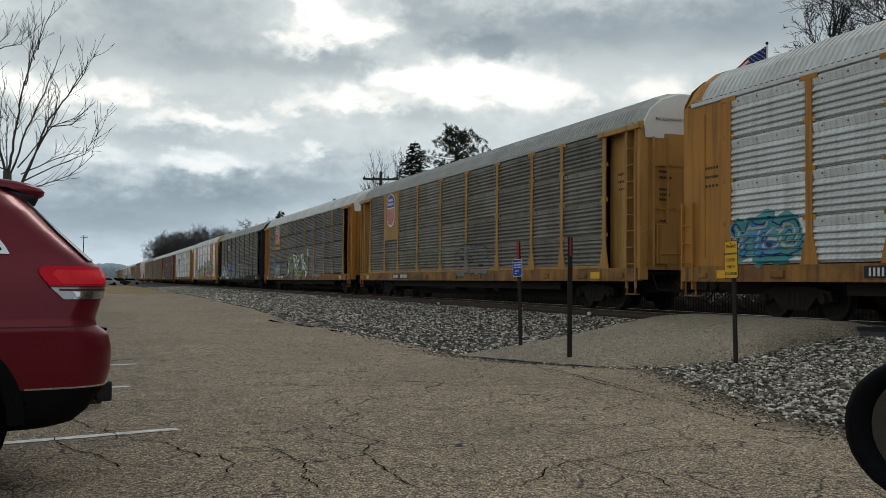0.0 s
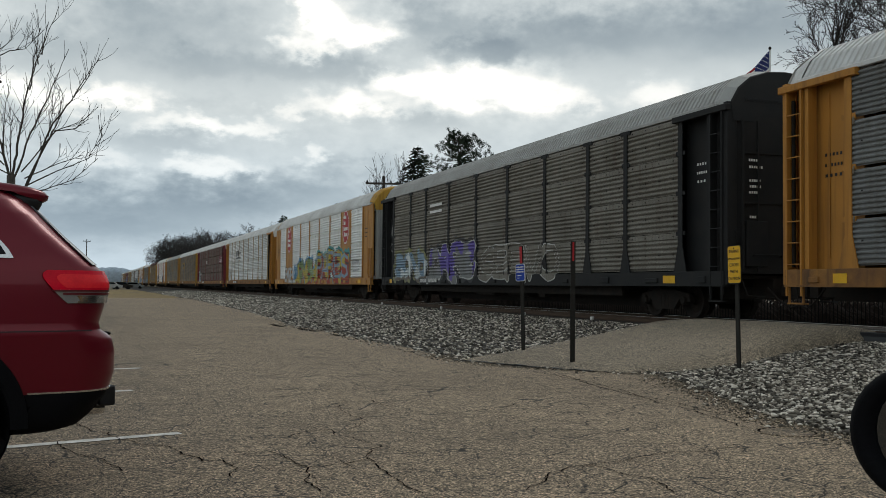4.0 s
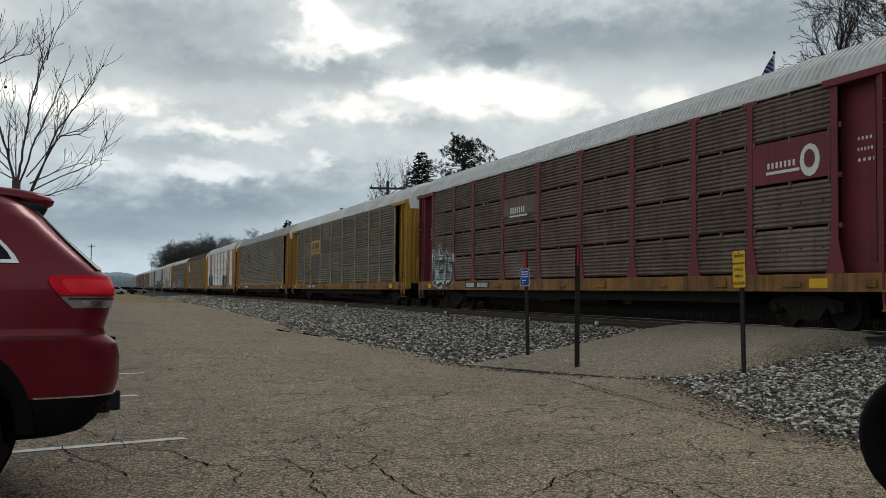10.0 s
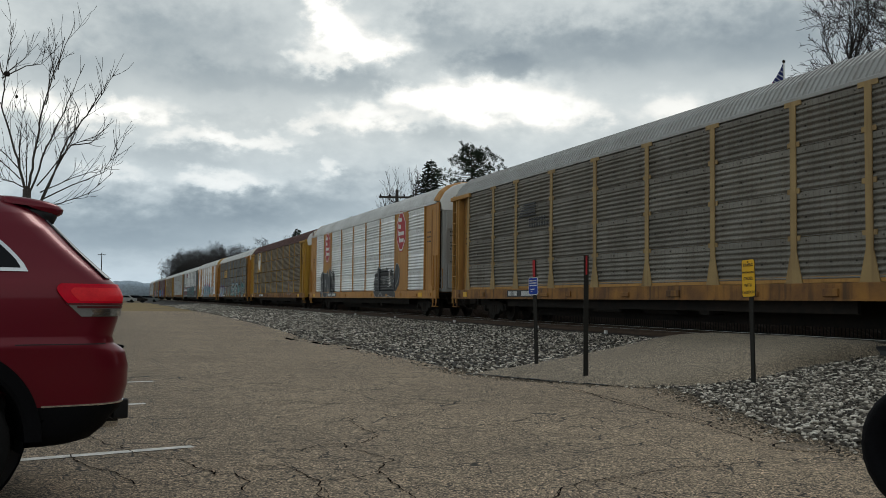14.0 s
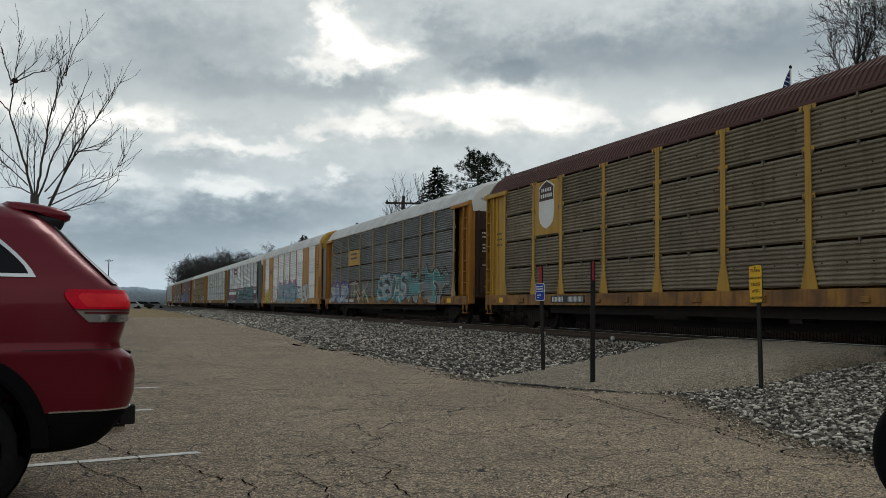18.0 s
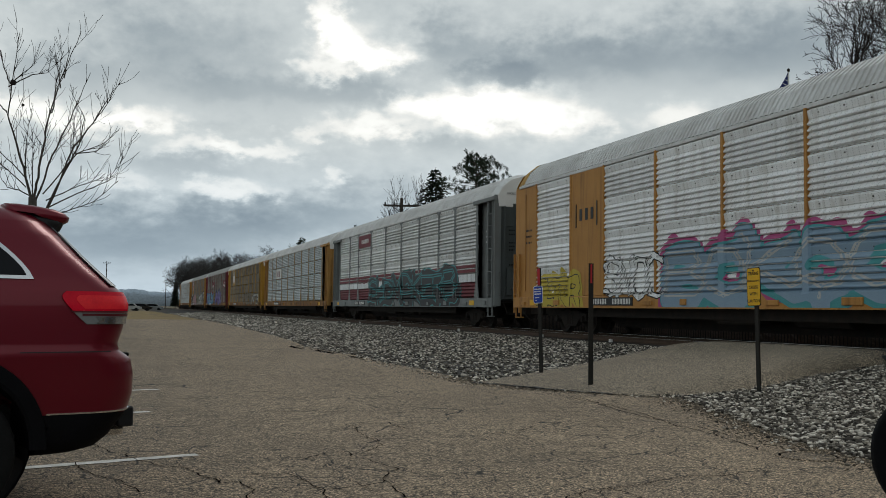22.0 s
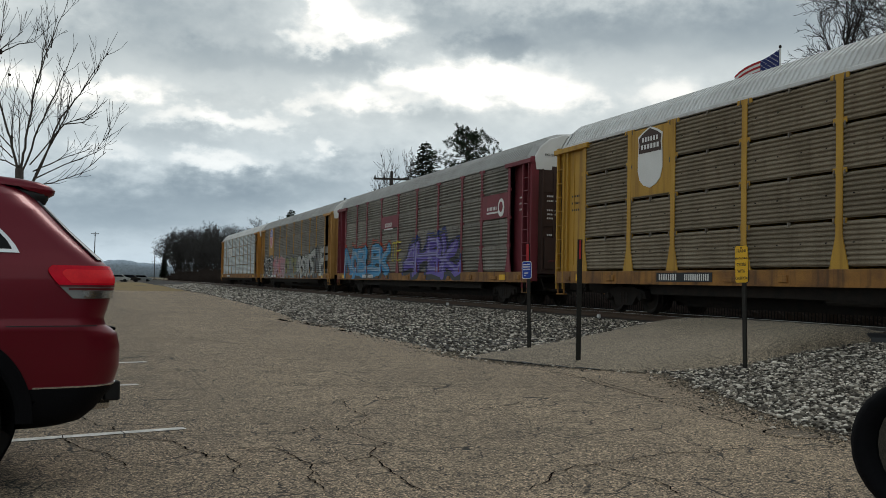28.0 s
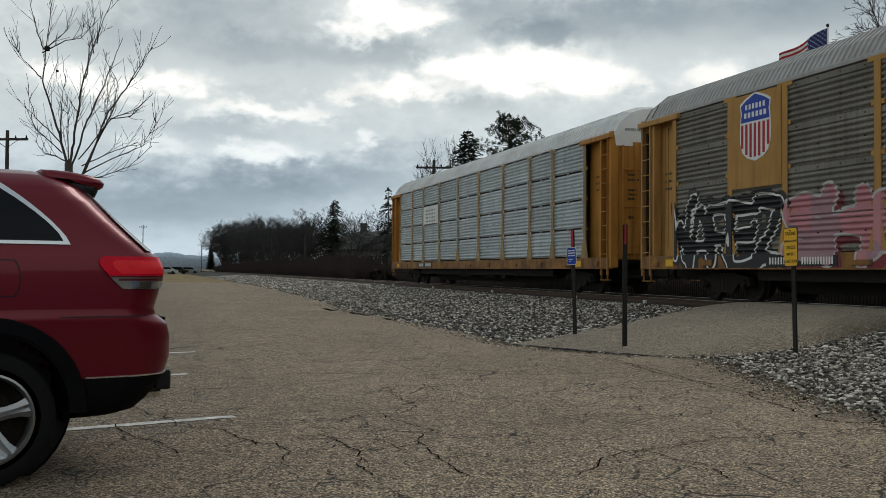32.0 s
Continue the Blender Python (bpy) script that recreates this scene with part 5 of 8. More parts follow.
def autorack(index, label, body, screens, roof, style, ends="ladder", posts="", end_cap="white_paint", sill="", end_door="", hood="", recess_depth=0.22):
    """A closed bilevel car carrier: flat car, side screens between posts, ribbed roof, end doors, trucks."""
    posts, sill, end_door = posts or body, sill or "rusty_sill", end_door or body
    car = thing("autorack_railcar", label, "railcar", pose(-6.05 - CAR_PITCH * index, TRACK_Y, RAIL_Z), "railcars of the train")
    part("underframe", underframe_mesh(), "", car)
    for way in (-1, 1):
        part("coupler", coupler_mesh(way), "", car)
    for s, nm in ((-1, "near"), (1, "far")):
        y0, y1 = (-SIDE - 0.09, -SIDE + 0.06) if s < 0 else (SIDE - 0.06, SIDE + 0.09)
        part("side_sill", shared(("sill", sill, s), lambda: sill_geo(y0, y1, s).mesh("side_sill", sill)), "", car)
    # far side in one sheet
    def far_wall():
        g = Geo().box(-HALF, HALF, SIDE - 0.05, SIDE, SILL1, EAVE)
        for p in POSTS:
            g.box(p - 0.1, p + 0.1, SIDE, SIDE + 0.1, SILL1, EAVE - 0.05)
        return g.mesh("far_side", posts)
    part("far_side", shared(("far", posts), far_wall), "", car)
    h = (EAVE - 0.07 - PANEL0) / ROWS
    wide = ends in ("board", "smooth")
    slimmer = ends == "board"
    boards = ((-9.05, -7.0), (7.0, 9.05)) if slimmer else ()
    for a, b in zip(POSTS, POSTS[1:]):
        if (a, b) in boards:
            part("board_panel", shared(("board", posts, round(b - a, 2)), lambda: Geo().box(-(b - a) / 2 + 0.0, (b - a) / 2, -0.03, 0.03, PANEL0 - 0.02, EAVE - 0.06, 0.008).mesh("board_panel", posts)), "", car, at=pose((a + b) / 2, -SIDE - 0.02, 0))
            continue
        for r in range(ROWS):
            w = b - a - 0.02
            mat = screens[r] if isinstance(screens, (list, tuple)) else screens
            part("screen", screen_mesh(style, w, h - 0.012, mat), "", car, at=pose((a + b) / 2, -SIDE, PANEL0 + r * h))
    slim = shared(("slim", posts), lambda: Geo().box(-0.045, 0.045, -0.075, 0.03, SILL1, EAVE - 0.05, 0.01).mesh("post", posts))
    for p in POSTS:
        part("post", slim if slimmer else post_mesh(posts), "", car, at=pose(p, -SIDE, 0))
    part("top_rail", shared(("top", roof), lambda: Geo().box(-HALF + 0.4, HALF - 0.4, -SIDE - 0.06, -SIDE + 0.05, EAVE - 0.07, EAVE + 0.02, 0.01).mesh("top_rail", roof)), "", car)
    for way in (-1, 1):
        a, b = sorted((way * (11.62 if wide else 11.42), way * (13.30 if wide else 13.2)))
        recess = 0.0 if wide else recess_depth
        part("end_panel", shared(("endp", body, way, wide, recess), lambda: Geo().box(a, b, -SIDE - 0.015 + recess, -SIDE + 0.06 + recess, SILL1, EAVE - 0.03, 0.01).box((a + b) / 2 - 0.02, (a + b) / 2 + 0.02, -SIDE - 0.035 + recess, -SIDE - 0.014 + recess, SILL1 + 0.2, EAVE - 0.3).mesh("end_panel", body)), "", car)
        if wide:
            ladder(car, way * 13.05, body, 0.62, 2.6)
        else:
            part("corner_post", shared(("corner", body, way), lambda: Geo().box(min(way * 13.2, way * HALF), max(way * 13.2, way * HALF), -SIDE - 0.05, -SIDE + 0.2, SILL1 - 0.3, EAVE, 0.01).box(min(way * 12.6, way * 12.7), max(way * 12.6, way * 12.7), -SIDE - 0.05, -SIDE + 0.15, SILL1 - 0.3, EAVE - 0.1).mesh("corner_post", body)), "", car)
            part("head_beam", shared(("headbeam", body, way), lambda: Geo().box(min(way * 11.3, way * 13.4), max(way * 11.3, way * 13.4), -SIDE - 0.13, -SIDE, EAVE - 0.20, EAVE - 0.06, 0.01).mesh("head_beam", body)), "", car)
            ladder(car, way * 12.98, body)
        # end doors: two curved leaves with a pale cap
        def doors():
            g = Geo()
            x0 = way * (HALF - 0.25)
            prof = [(-1.42, x0), (-1.30, way * (HALF - 0.06)), (-0.8, way * (HALF + 0.03)), (0, way * (HALF + 0.05)), (0.8, way * (HALF + 0.03)), (1.30, way * (HALF - 0.06)), (1.42, x0)]
            v = [(x, y, z) for z in (SILL1 - 0.05, EAVE - 0.3) for y, x in prof]
            g.add(v, [(i, i + 1, 8 + i, 7 + i) for i in range(6)])
            return g.mesh("end_door", end_door)
        door = part("end_door", shared(("doors", end_door, way), doors), "", car)
        rib = shared(("doorrib", end_door), lambda: Geo().box(-0.02, 0.03, -0.025, 0.025, SILL1, EAVE - 0.4).mesh("rib", end_door))
        for yy in (-1.18, -0.78, 0.0, 0.78, 1.18):
            part("rib", rib, "", door, at=pose(way * (HALF + 0.045), yy, 0, 0, 0, 0 if way > 0 else 180))
        bar = shared(("doorbar", end_door), lambda: Geo().box(-0.02, 0.025, -1.15, 1.15, -0.02, 0.02).mesh("cross_bar", end_door))
        for zz in (SILL1 + 1.5, SILL1 + 2.6):
            part("cross_bar", bar, "", door, at=pose(way * (HALF + 0.04), 0, zz, 0, 0, 0 if way > 0 else 180))
        part("door_plate", shared(("doorplate", end_door), lambda: Geo().box(-0.05, 0.04, -0.28, 0.28, 0.0, 1.0, 0.01).mesh("door_plate", end_door)), "", door, at=pose(way * (HALF + 0.04), -0.82, SILL1 + 0.1))
        part("door_edge", shared(("dedge", way), lambda: Geo().tube([(way * (HALF - 0.20), -1.45, SILL1 + 0.05), (way * (HALF - 0.20), -1.45, EAVE - 0.35)], 0.035, 8).box(min(way * (HALF - 0.16), way * (HALF - 0.12)), max(way * (HALF - 0.16), way * (HALF - 0.12)), -1.44, -1.36, SILL1 + 0.1, EAVE - 0.4).mesh("door_edge", "steel_dark")), "", door, "dark hinge bar of the end door")
        if way > 0:
            ink = "white_paint" if end_door in ("brown", "maroon", "black_paint", "grey_paint") else "black"

            def notices():
                g = Geo()
                rng = random.Random(5)
                for zz, n in ((3.55, 4), (3.40, 6), (3.1, 5), (2.97, 5), (2.84, 4), (2.3, 3), (2.16, 5), (1.6, 4)):
                    y0 = -1.08 + rng.uniform(0, 0.08)
                    for i in range(n):
                        g.box(HALF + 0.052, HALF + 0.056, y0 + 0.062 * i, y0 + 0.062 * i + 0.042, zz, zz + 0.055)
                return g.mesh("door_notice", ink)
            tagged(part("door_notice", shared(("notice", ink), notices), "", door, "small stencilled notices"), kind="stuff")
            part("hand_rail", shared(("handrail", body), lambda: Geo().tube([(HALF + 0.05, -0.95, 1.45), (HALF + 0.13, -0.95, 1.5), (HALF + 0.13, -0.2, 1.5), (HALF + 0.05, -0.2, 1.45)], 0.016, 6).tube([(HALF - 0.02, -1.36, 1.2), (HALF + 0.08, -1.36, 1.25), (HALF + 0.08, -1.36, 2.0), (HALF - 0.02, -1.36, 2.05)], 0.016, 6).mesh("hand_rail", body)), "", car)

        def cap():
            g = Geo()
            sec = [(a * 0.985, b) for a, b in roof_section(-0.02)]
            v = [(way * (HALF - 0.02), a, b) for a, b in sec] + [(way * (HALF + 0.02), a * 0.98, b - 0.02) for a, b in sec]
            m = len(sec)
            v += [(way * (HALF - 0.02), -1.45, EAVE - 0.35), (way * (HALF + 0.02), -1.40, EAVE - 0.35), (way * (HALF - 0.02), 1.45, EAVE - 0.35), (way * (HALF + 0.02), 1.40, EAVE - 0.35)]
            f = [tuple([2 * m + 1] + list(range(m, 2 * m)) + [2 * m + 3])] + [(i, i + 1, m + i + 1, m + i) for i in range(m - 1)]
            return g.add(v, f).mesh("end_cap", end_cap)
        part("end_cap", shared(("cap", end_cap, way), cap), "", car, at=pose(0, 0, 0 if wide else -0.07))
        part("roof_hood", roof_end_mesh((hood or body) if wide else roof, way, wide), "", car, at=pose(0, 0, 0 if wide else -0.07))
        tk = part("truck", truck_mesh(), "", car, at=pose(way * 10.1, 0, 0))
        for dx in (-0.86, 0.86):
            ws = part("wheelset", wheelset_mesh(), "", tk, at=pose(dx, 0, 0.46))
            SPINNING.append((ws, index, dx))
    part("roof", roof_mesh(roof), "", car, at=pose(0, 0, 0 if wide else -0.07))
    return car

UP_LABEL = "yellow autorack railcar with weathered grey corrugated screens and a shield emblem"
# index, label, body, screens, roof, style, other settings
TRAIN = [
    (0, "yellow autorack railcar with bright galvanised screens and blue graffiti", "yellow", "galv", "roof_white", "ridged", {"ends": "smooth", "end_cap": "yellow"}),
    (1, UP_LABEL, "yellow_pale", "panel_mid", "roof_grey", "wavy", {"posts": "post_orange"}),
    (2, "yellow autorack railcar with fine grey screens, shield emblem and black-outlined graffiti", "yellow", "panel_grey", "roof_white", "fine", {}),
    (3, "black autorack railcar with dark weathered screens and white marks", "black_paint", "panel_mid", "roof_grey", "wavy", {"posts": "black_paint", "sill": "black_paint", "end_cap": "black_paint"}),
    (4, "orange-yellow autorack railcar with silver louvred screens and red octagon emblems", "orange", "silver", "roof_white", "ridged", {"sill": "orange", "ends": "board", "end_cap": "yellow_bright", "end_door": "roof_grey", "hood": "yellow_bright"}),
    (5, "yellow autorack railcar with bright silver screens and black emblem", "yellow", "galv", "roof_white", "ridged", {"posts": "post_tan"}),
    (6, "maroon autorack railcar with brown weathered screens on a yellow sill", "maroon", "panel_red", "roof_white", "fine", {"posts": "maroon", "end_door": "brown"}),
    (7, "bright yellow autorack railcar with dark brown-grey screens and yellow sign board", "yellow_bright", "panel_dark", "roof_white", "wavy", {"posts": "post_tan"}),
    (8, "yellow autorack railcar with plain dark weathered screens", "yellow_pale", "panel_mid", "roof_grey", "wavy", {"posts": "post_tan"}),
    (9, "orange autorack railcar with silver screens, two red emblems and black graffiti", "orange", "silver", "roof_white", "ridged", {"sill": "orange", "ends": "board", "end_cap": "white_paint", "end_door": "roof_grey"}),
    (10, "yellow autorack railcar with brown fine screens and dark maroon roof", "yellow_bright", "panel_brown", "roof_maroon", "fine", {"recess_depth": 0.04}),
    (11, "yellow autorack railcar with blue-grey fine screens and colourful graffiti", "yellow", "panel_grey", "roof_white", "fine", {"end_door": "brown", "posts": "post_tan"}),
    (12, "orange autorack railcar with silver screens, faded boards and pale blue graffiti", "orange", "silver", "roof_white", "ridged", {"sill": "orange", "ends": "board", "end_cap": "yellow_bright", "end_door": "roof_grey", "hood": "yellow_bright"}),
    (13, "grey autorack railcar with silver screens, maroon stripes and dark green graffiti", "grey_paint", ("maroon", "galv", "galv", "galv"), "roof_white", "ridged", {"sill": "grey_paint", "end_door": "grey_dark"}),
    (14, "yellow autorack railcar with clean silver screens and small white plate", "yellow_pale", "galv_blue", "roof_white", "louvre", {"posts": "post_tan"}),
    (15, "yellow autorack railcar with brown-grey screens and faded shield emblem", "yellow_bright", "panel_brown", "roof_white", "fine", {"posts": "yellow_bright", "recess_depth": 0.04}),
    (16, "maroon autorack railcar with grey-brown screens, blue and violet graffiti", "maroon", "panel_mid", "roof_grey", "wavy", {"posts": "maroon", "end_door": "brown"}),
    (17, "yellow autorack railcar with dark screens, shield emblem and black-white graffiti", "yellow_pale", "panel_mid", "roof_grey", "wavy", {"posts": "post_orange"}),
    (18, "yellow autorack railcar with pale blue-grey screens at the train's tail", "yellow", "galv_blue", "roof_white", "louvre", {"posts": "post_tan"}),
]
CARS = {}
STYLE = {row[0]: "boarded" if row[6].get("ends") == "board" else row[5] for row in TRAIN}
for index, label, body, screens, roof, style, extra in TRAIN:
    CARS[index] = autorack(index, label, body, screens, roof, style, **extra)


def end_words(car, words="EXCESS HEIGHT CAR"):
    """Black lettering on the pale cap of the end that faces the camera."""
    cu = bpy.data.curves.new("end_lettering", "FONT")
    cu.body, cu.size, cu.align_x, cu.extrude = words, 0.105, "CENTER", 0.002
    tmp = new("end_lettering", cu)
    me = bpy.data.meshes.new_from_object(tmp.evaluated_get(bpy.context.evaluated_depsgraph_get()))
    bpy.data.objects.remove(tmp)
    me.materials.append(M["black"])
    tagged(part("end_lettering", me, "", car, at=pose(HALF + 0.045, -0.62, EAVE + 0.03, 90, 0, 90)), kind="stuff")


def sign_board(car, a, b, rows, mat, out=0.048):
    """A painted board over some screens of a bay."""
    h = (EAVE - 0.07 - PANEL0) / ROWS
    return plate(car, "sign_board", rect(a + 0.1, b - 0.1, PANEL0 + rows[0] * h + 0.02, PANEL0 + rows[1] * h - 0.03), mat, out)


def livery():
    c = CARS
    for k in (1, 3, 5, 6, 7, 8, 11, 13, 14, 16, 17, 18):
        end_words(c[k])
    # small stencils, notices and number bars along the sills
    for k, car in c.items():
        pale = k in (3, 6, 13, 16)
        ink = "white_paint" if pale else "black"
        face = 0.02 if k in (0, 4, 9, 12) else -0.018 if k in (10, 15) else -0.2
        plate(car, "number_board", rect(-7.6, -5.3, 0.87, 1.09), "black", 0.092)
        bars(car, -7.5, -6.7, 0.905, 0.15, "white_paint", 8, 0.106)
        bars(car, -6.4, -5.4, 0.905, 0.15, "white_paint", 12, 0.106)
        plate(car, "notice", rect(-11.9, -11.55, 0.87, 1.05), "sign_yellow", 0.092)
        plate(car, "notice", rect(10.9, 11.4, 0.87, 1.05), "sign_yellow", 0.092)
        for z, n in ((3.3, 5), (3.1, 6), (2.9, 4)):
            bars(car, -12.45, -11.95, z, 0.06, ink, n, face)
            bars(car, 11.85, 12.35, z + 0.3, 0.06, ink, n, face)
    for i in range(6):
        part("cap_stripe", shared("capstripe", lambda: Geo().box(HALF + 0.012, HALF + 0.03, -0.03, 0.03, EAVE - 0.4, EAVE + 0.55).mesh("cap_stripe", "brown")), "", c[10], at=pose(0, -1.05 + 0.42 * i, 0))
    # shields
    for k, bay in ((1, (-9.05, -7.0)), (2, (-9.05, -7.0)), (17, (-9.05, -7.0)), (10, (-9.05, -7.0)), (15, (-9.05, -7.0))):
        sign_board(c[k], *bay, (2, 4) if k == 2 else (2.05, 4) if k in (10, 15) else (1.6, 4), "yellow_bright" if k in (2, 10, 15) else "post_orange", 0.060 if k in (1, 17) else 0.048)
        shield(c[k], sum(bay) / 2, PANEL0 + 2.05 if k != 2 else PANEL0 + 2.35, 1.15, 1.55 if k != 2 else 1.2, faded=k in (10, 15), out=0.073 if k in (1, 17) else 0.061)
    bars(c[2], -8.9, -7.15, PANEL0 + 2.05, 0.14, "black", 15, 0.06)
    for k in (4, 9):
        for x in (-8.02, 8.02):
            octagon(c[k], x, PANEL0 + 2.75, 1.45, 1.9, 0.052)
    # black speed-stripe emblem
    for i in range(6):
        plate(c[5], "stripe_emblem", [(-5.9 + 0.11 * i - 0.5, 3.42 + 0.09 * i), (-4.9, 3.42 + 0.09 * i), (-4.85, 3.47 + 0.09 * i), (-5.85 + 0.11 * i - 0.5, 3.47 + 0.09 * i)], "black", 0.05)
    plate(c[5], "emblem_bar", rect(-4.8, -4.55, 3.40, 3.95), "black", 0.05)
    plate(c[5], "emblem_bar", rect(-3.95, -3.1, 3.62, 3.72), "black", 0.05)
    bars(c[5], -6.3, -3.2, 3.15, 0.16, "black", 15, 0.06)
    # maroon cars: white roundel and bars
    for k in (6, 16):
        sign_board(c[k], 9.05, 11.55, (2, 3.0), "maroon")
        plate(c[k], "roundel", [(10.9 + 0.28 * math.cos(t * 0.5236), 3.35 + 0.32 * math.sin(t * 0.5236)) for t in range(12)], "white_paint", 0.062)
        plate(c[k], "roundel_centre", [(10.9 + 0.15 * math.cos(t * 0.5236), 3.38 + 0.18 * math.sin(t * 0.5236)) for t in range(12)], "maroon", 0.075)
        bars(c[k], 9.6, 10.5, 3.3, 0.12, "white_paint", 7, 0.06)
        plate(c[k], "emblem_bar", rect(9.6, 10.6, 3.18, 3.24), "white_paint", 0.062)
        sign_board(c[k], -4.25, -1.4, (2.3, 3.0), "maroon" if k == 16 else "panel_red")
        bars(c[k], -3.6, -2.4, 3.32, 0.2, "white_paint", 7, 0.06)
        plate(c[k], "emblem_bar", rect(-3.6, -2.2, 3.2, 3.26), "white_paint", 0.062)
    # yellow board with heavy black bars
    sign_board(c[7], -7.0, -4.25, (1.98, 3.0), "yellow_bright", 0.060)
    for a, b in ((-6.55, -5.95), (-5.85, -5.25), (-5.15, -4.6)):
        plate(c[7], "emblem_bar", [(a, 3.32), (b - 0.12, 3.32), (b - 0.03, 3.68), (a + 0.10, 3.68)], "black", 0.073)
    plate(c[7], "emblem_bar", rect(-6.6, -4.55, 3.16, 3.22), "black", 0.073)
    # yellow plate with a rounded black line emblem
    sign_board(c[11], -7.0, -4.25, (2.0, 3.0), "yellow_bright")
    for seg in (rect(-6.4, -5.0, 3.58, 3.68), rect(-6.4, -5.0, 3.34, 3.44)):
        plate(c[11], "emblem_bar", seg, "black", 0.062)
    # dark car: pale angular emblem
    for seg in (rect(-6.4, -5.0, 3.96, 4.06), rect(-6.4, -5.0, 3.70, 3.80)):
        plate(c[3], "emblem_bar", seg, "white_paint", 0.06)
    sign_board(c[13], -7.0, -4.25, (3.1, 3.9), "maroon", 0.060)
    bars(c[13], -6.3, -4.7, 4.2, 0.22, "white_paint", 8, 0.073)
    plate(c[14], "white_plate", rect(-6.85, -4.4, 3.02, 3.78), "white_paint", 0.066)
    bars(c[14], -6.6, -4.9, 3.12, 0.5, "maroon", 4, 0.08)
    plate(c[18], "white_plate", rect(-6.85, -4.4, 2.95, 3.78), "white_paint", 0.066)
    for i in range(4):
        bars(c[18], -6.5, -4.8, 3.05 + 0.17 * i, 0.07, "panel_grey", 6, 0.08)
    for i in range(5):
        plate(c[8], "stripe_emblem", [(-6.7 + 0.1 * i, 3.5 + 0.09 * i), (-5.4, 3.5 + 0.09 * i), (-5.37, 3.55 + 0.09 * i), (-6.65 + 0.1 * i, 3.55 + 0.09 * i)], "black", 0.07)
    bars(c[8], -5.9, -4.6, 3.3, 0.13, "black", 7, 0.07)
    bars(c[8], -5.9, -4.4, 3.12, 0.13, "black", 8, 0.07)
    for a, b in zip(POSTS, POSTS[1:]):
        plate(c[8], "toe_strip", rect(a + 0.1, b - 0.1, PANEL0 - 0.02, PANEL0 + 0.10), "yellow_pale", 0.02)
        plate(c[1], "toe_strip", rect(a + 0.1, b - 0.1, PANEL0 - 0.02, PANEL0 + 0.06), "yellow_pale", 0.02)
        plate(c[13], "pale_band", rect(a + 0.11, b - 0.11, 1.76, 2.06), "galv", 0.062)
        plate(c[13], "stripe_board", rect(a + 0.11, b - 0.11, 2.12, 2.24), "maroon", 0.062)
        plate(c[13], "stripe_board", rect(a + 0.11, b - 0.11, 2.30, 2.42), "maroon", 0.062)
    # spray paint
    graffiti(0, -11.25, -9.4, 1.28, 2.02, "teal", "navy", "YTSO", second="sky_blue", halo="teal", lw=0.035, shine="spray_white", fat=0.21, cell=0.03)
    graffiti(1, 0.4, 3.3, 0.95, 2.1, "panel_mid", "panel_black", "SDE", lw=0.045, shine="panel_grey")
    graffiti(1, -5.9, -1.2, 1.25, 2.1, "panel_mid", "olive", "KMORC", fat=0.1, lw=0.05)
    graffiti(2, -4.1, 2.3, 0.85, 2.5, "galv", "black", "ARON", second="olive", halo="faded_pink", lw=0.13, fat=0.18, shine="green", drop="black")
    graffiti(2, -8.85, -7.2, 1.1, 1.9, "spray_white", "navy", "HAN", halo="sky_blue", lw=0.04, drop="spray_yellow", cell=0.035)
    graffiti(2, 3.2, 6.2, 0.95, 2.2, "panel_grey", "faded_pink", "SOLD", fat=0.08, lw=0.04)
    graffiti(3, -11.0, -6.9, 1.05, 2.2, "pale_blue", "panel_grey", "BOND", halo="olive", lw=0.05, drop="panel_dark", second="galv_blue")
    graffiti(3, -6.3, -1.6, 0.95, 2.4, "violet", "spray_white", "DARE", lw=0.05, halo="black", second="panel_grey")
    graffiti(3, -0.8, 5.2, 0.95, 2.2, "panel_mid", "spray_white", "SERVO", fat=0.1, lw=0.035)
    graffiti(3, -12.75, -11.9, 3.0, 3.9, "spray_white", "spray_white", "WY", fat=0.04, lw=0.008, cell=0.03)
    graffiti(3, -12.7, -12.0, 2.3, 2.7, "spray_white", "spray_white", "OS", fat=0.04, lw=0.008, cell=0.03)
    graffiti(4, -9.3, -6.8, 0.85, 2.0, "galv_blue", "black", "EMRE", lw=0.025, shine="spray_white", fat=0.15, cell=0.035)
    graffiti(4, -6.3, -5.3, 1.15, 1.9, "sky_blue", "black", "OR", fat=0.03, lw=0.012, halo="sky_blue", cell=0.03)
    graffiti(4, -5.0, 0.6, 0.8, 2.35, "green", "black", "SMEH", second="spray_yellow", halo="sky_blue", drop="spray_red", lw=0.05)
    graffiti(4, 0.9, 8.7, 0.82, 2.75, "spray_yellow", "black", "PARES", second="spray_red", halo="teal", drop="spray_red", lw=0.06, shine="pale_blue")
    graffiti(4, 9.3, 10.9, 1.5, 2.1, "black", "black", "ALDO", fat=0.03, lw=0.01, cell=0.03)
    graffiti(5, -11.2, -9.3, 0.95, 2.0, "galv", "black", "NM", fat=0.03, lw=0.035)
    graffiti(5, -8.8, -7.4, 2.25, 2.85, "black", "black", "YERO", fat=0.03, lw=0.006, cell=0.025)
    graffiti(5, -0.9, 0.5, 1.5, 1.95, "black", "black", "NAS", fat=0.025, lw=0.006, cell=0.025)
    graffiti(6, -11.4, -9.2, 1.0, 2.3, "galv", "black", "VEIS", lw=0.04, halo="spray_white", shine="teal", drop="black")
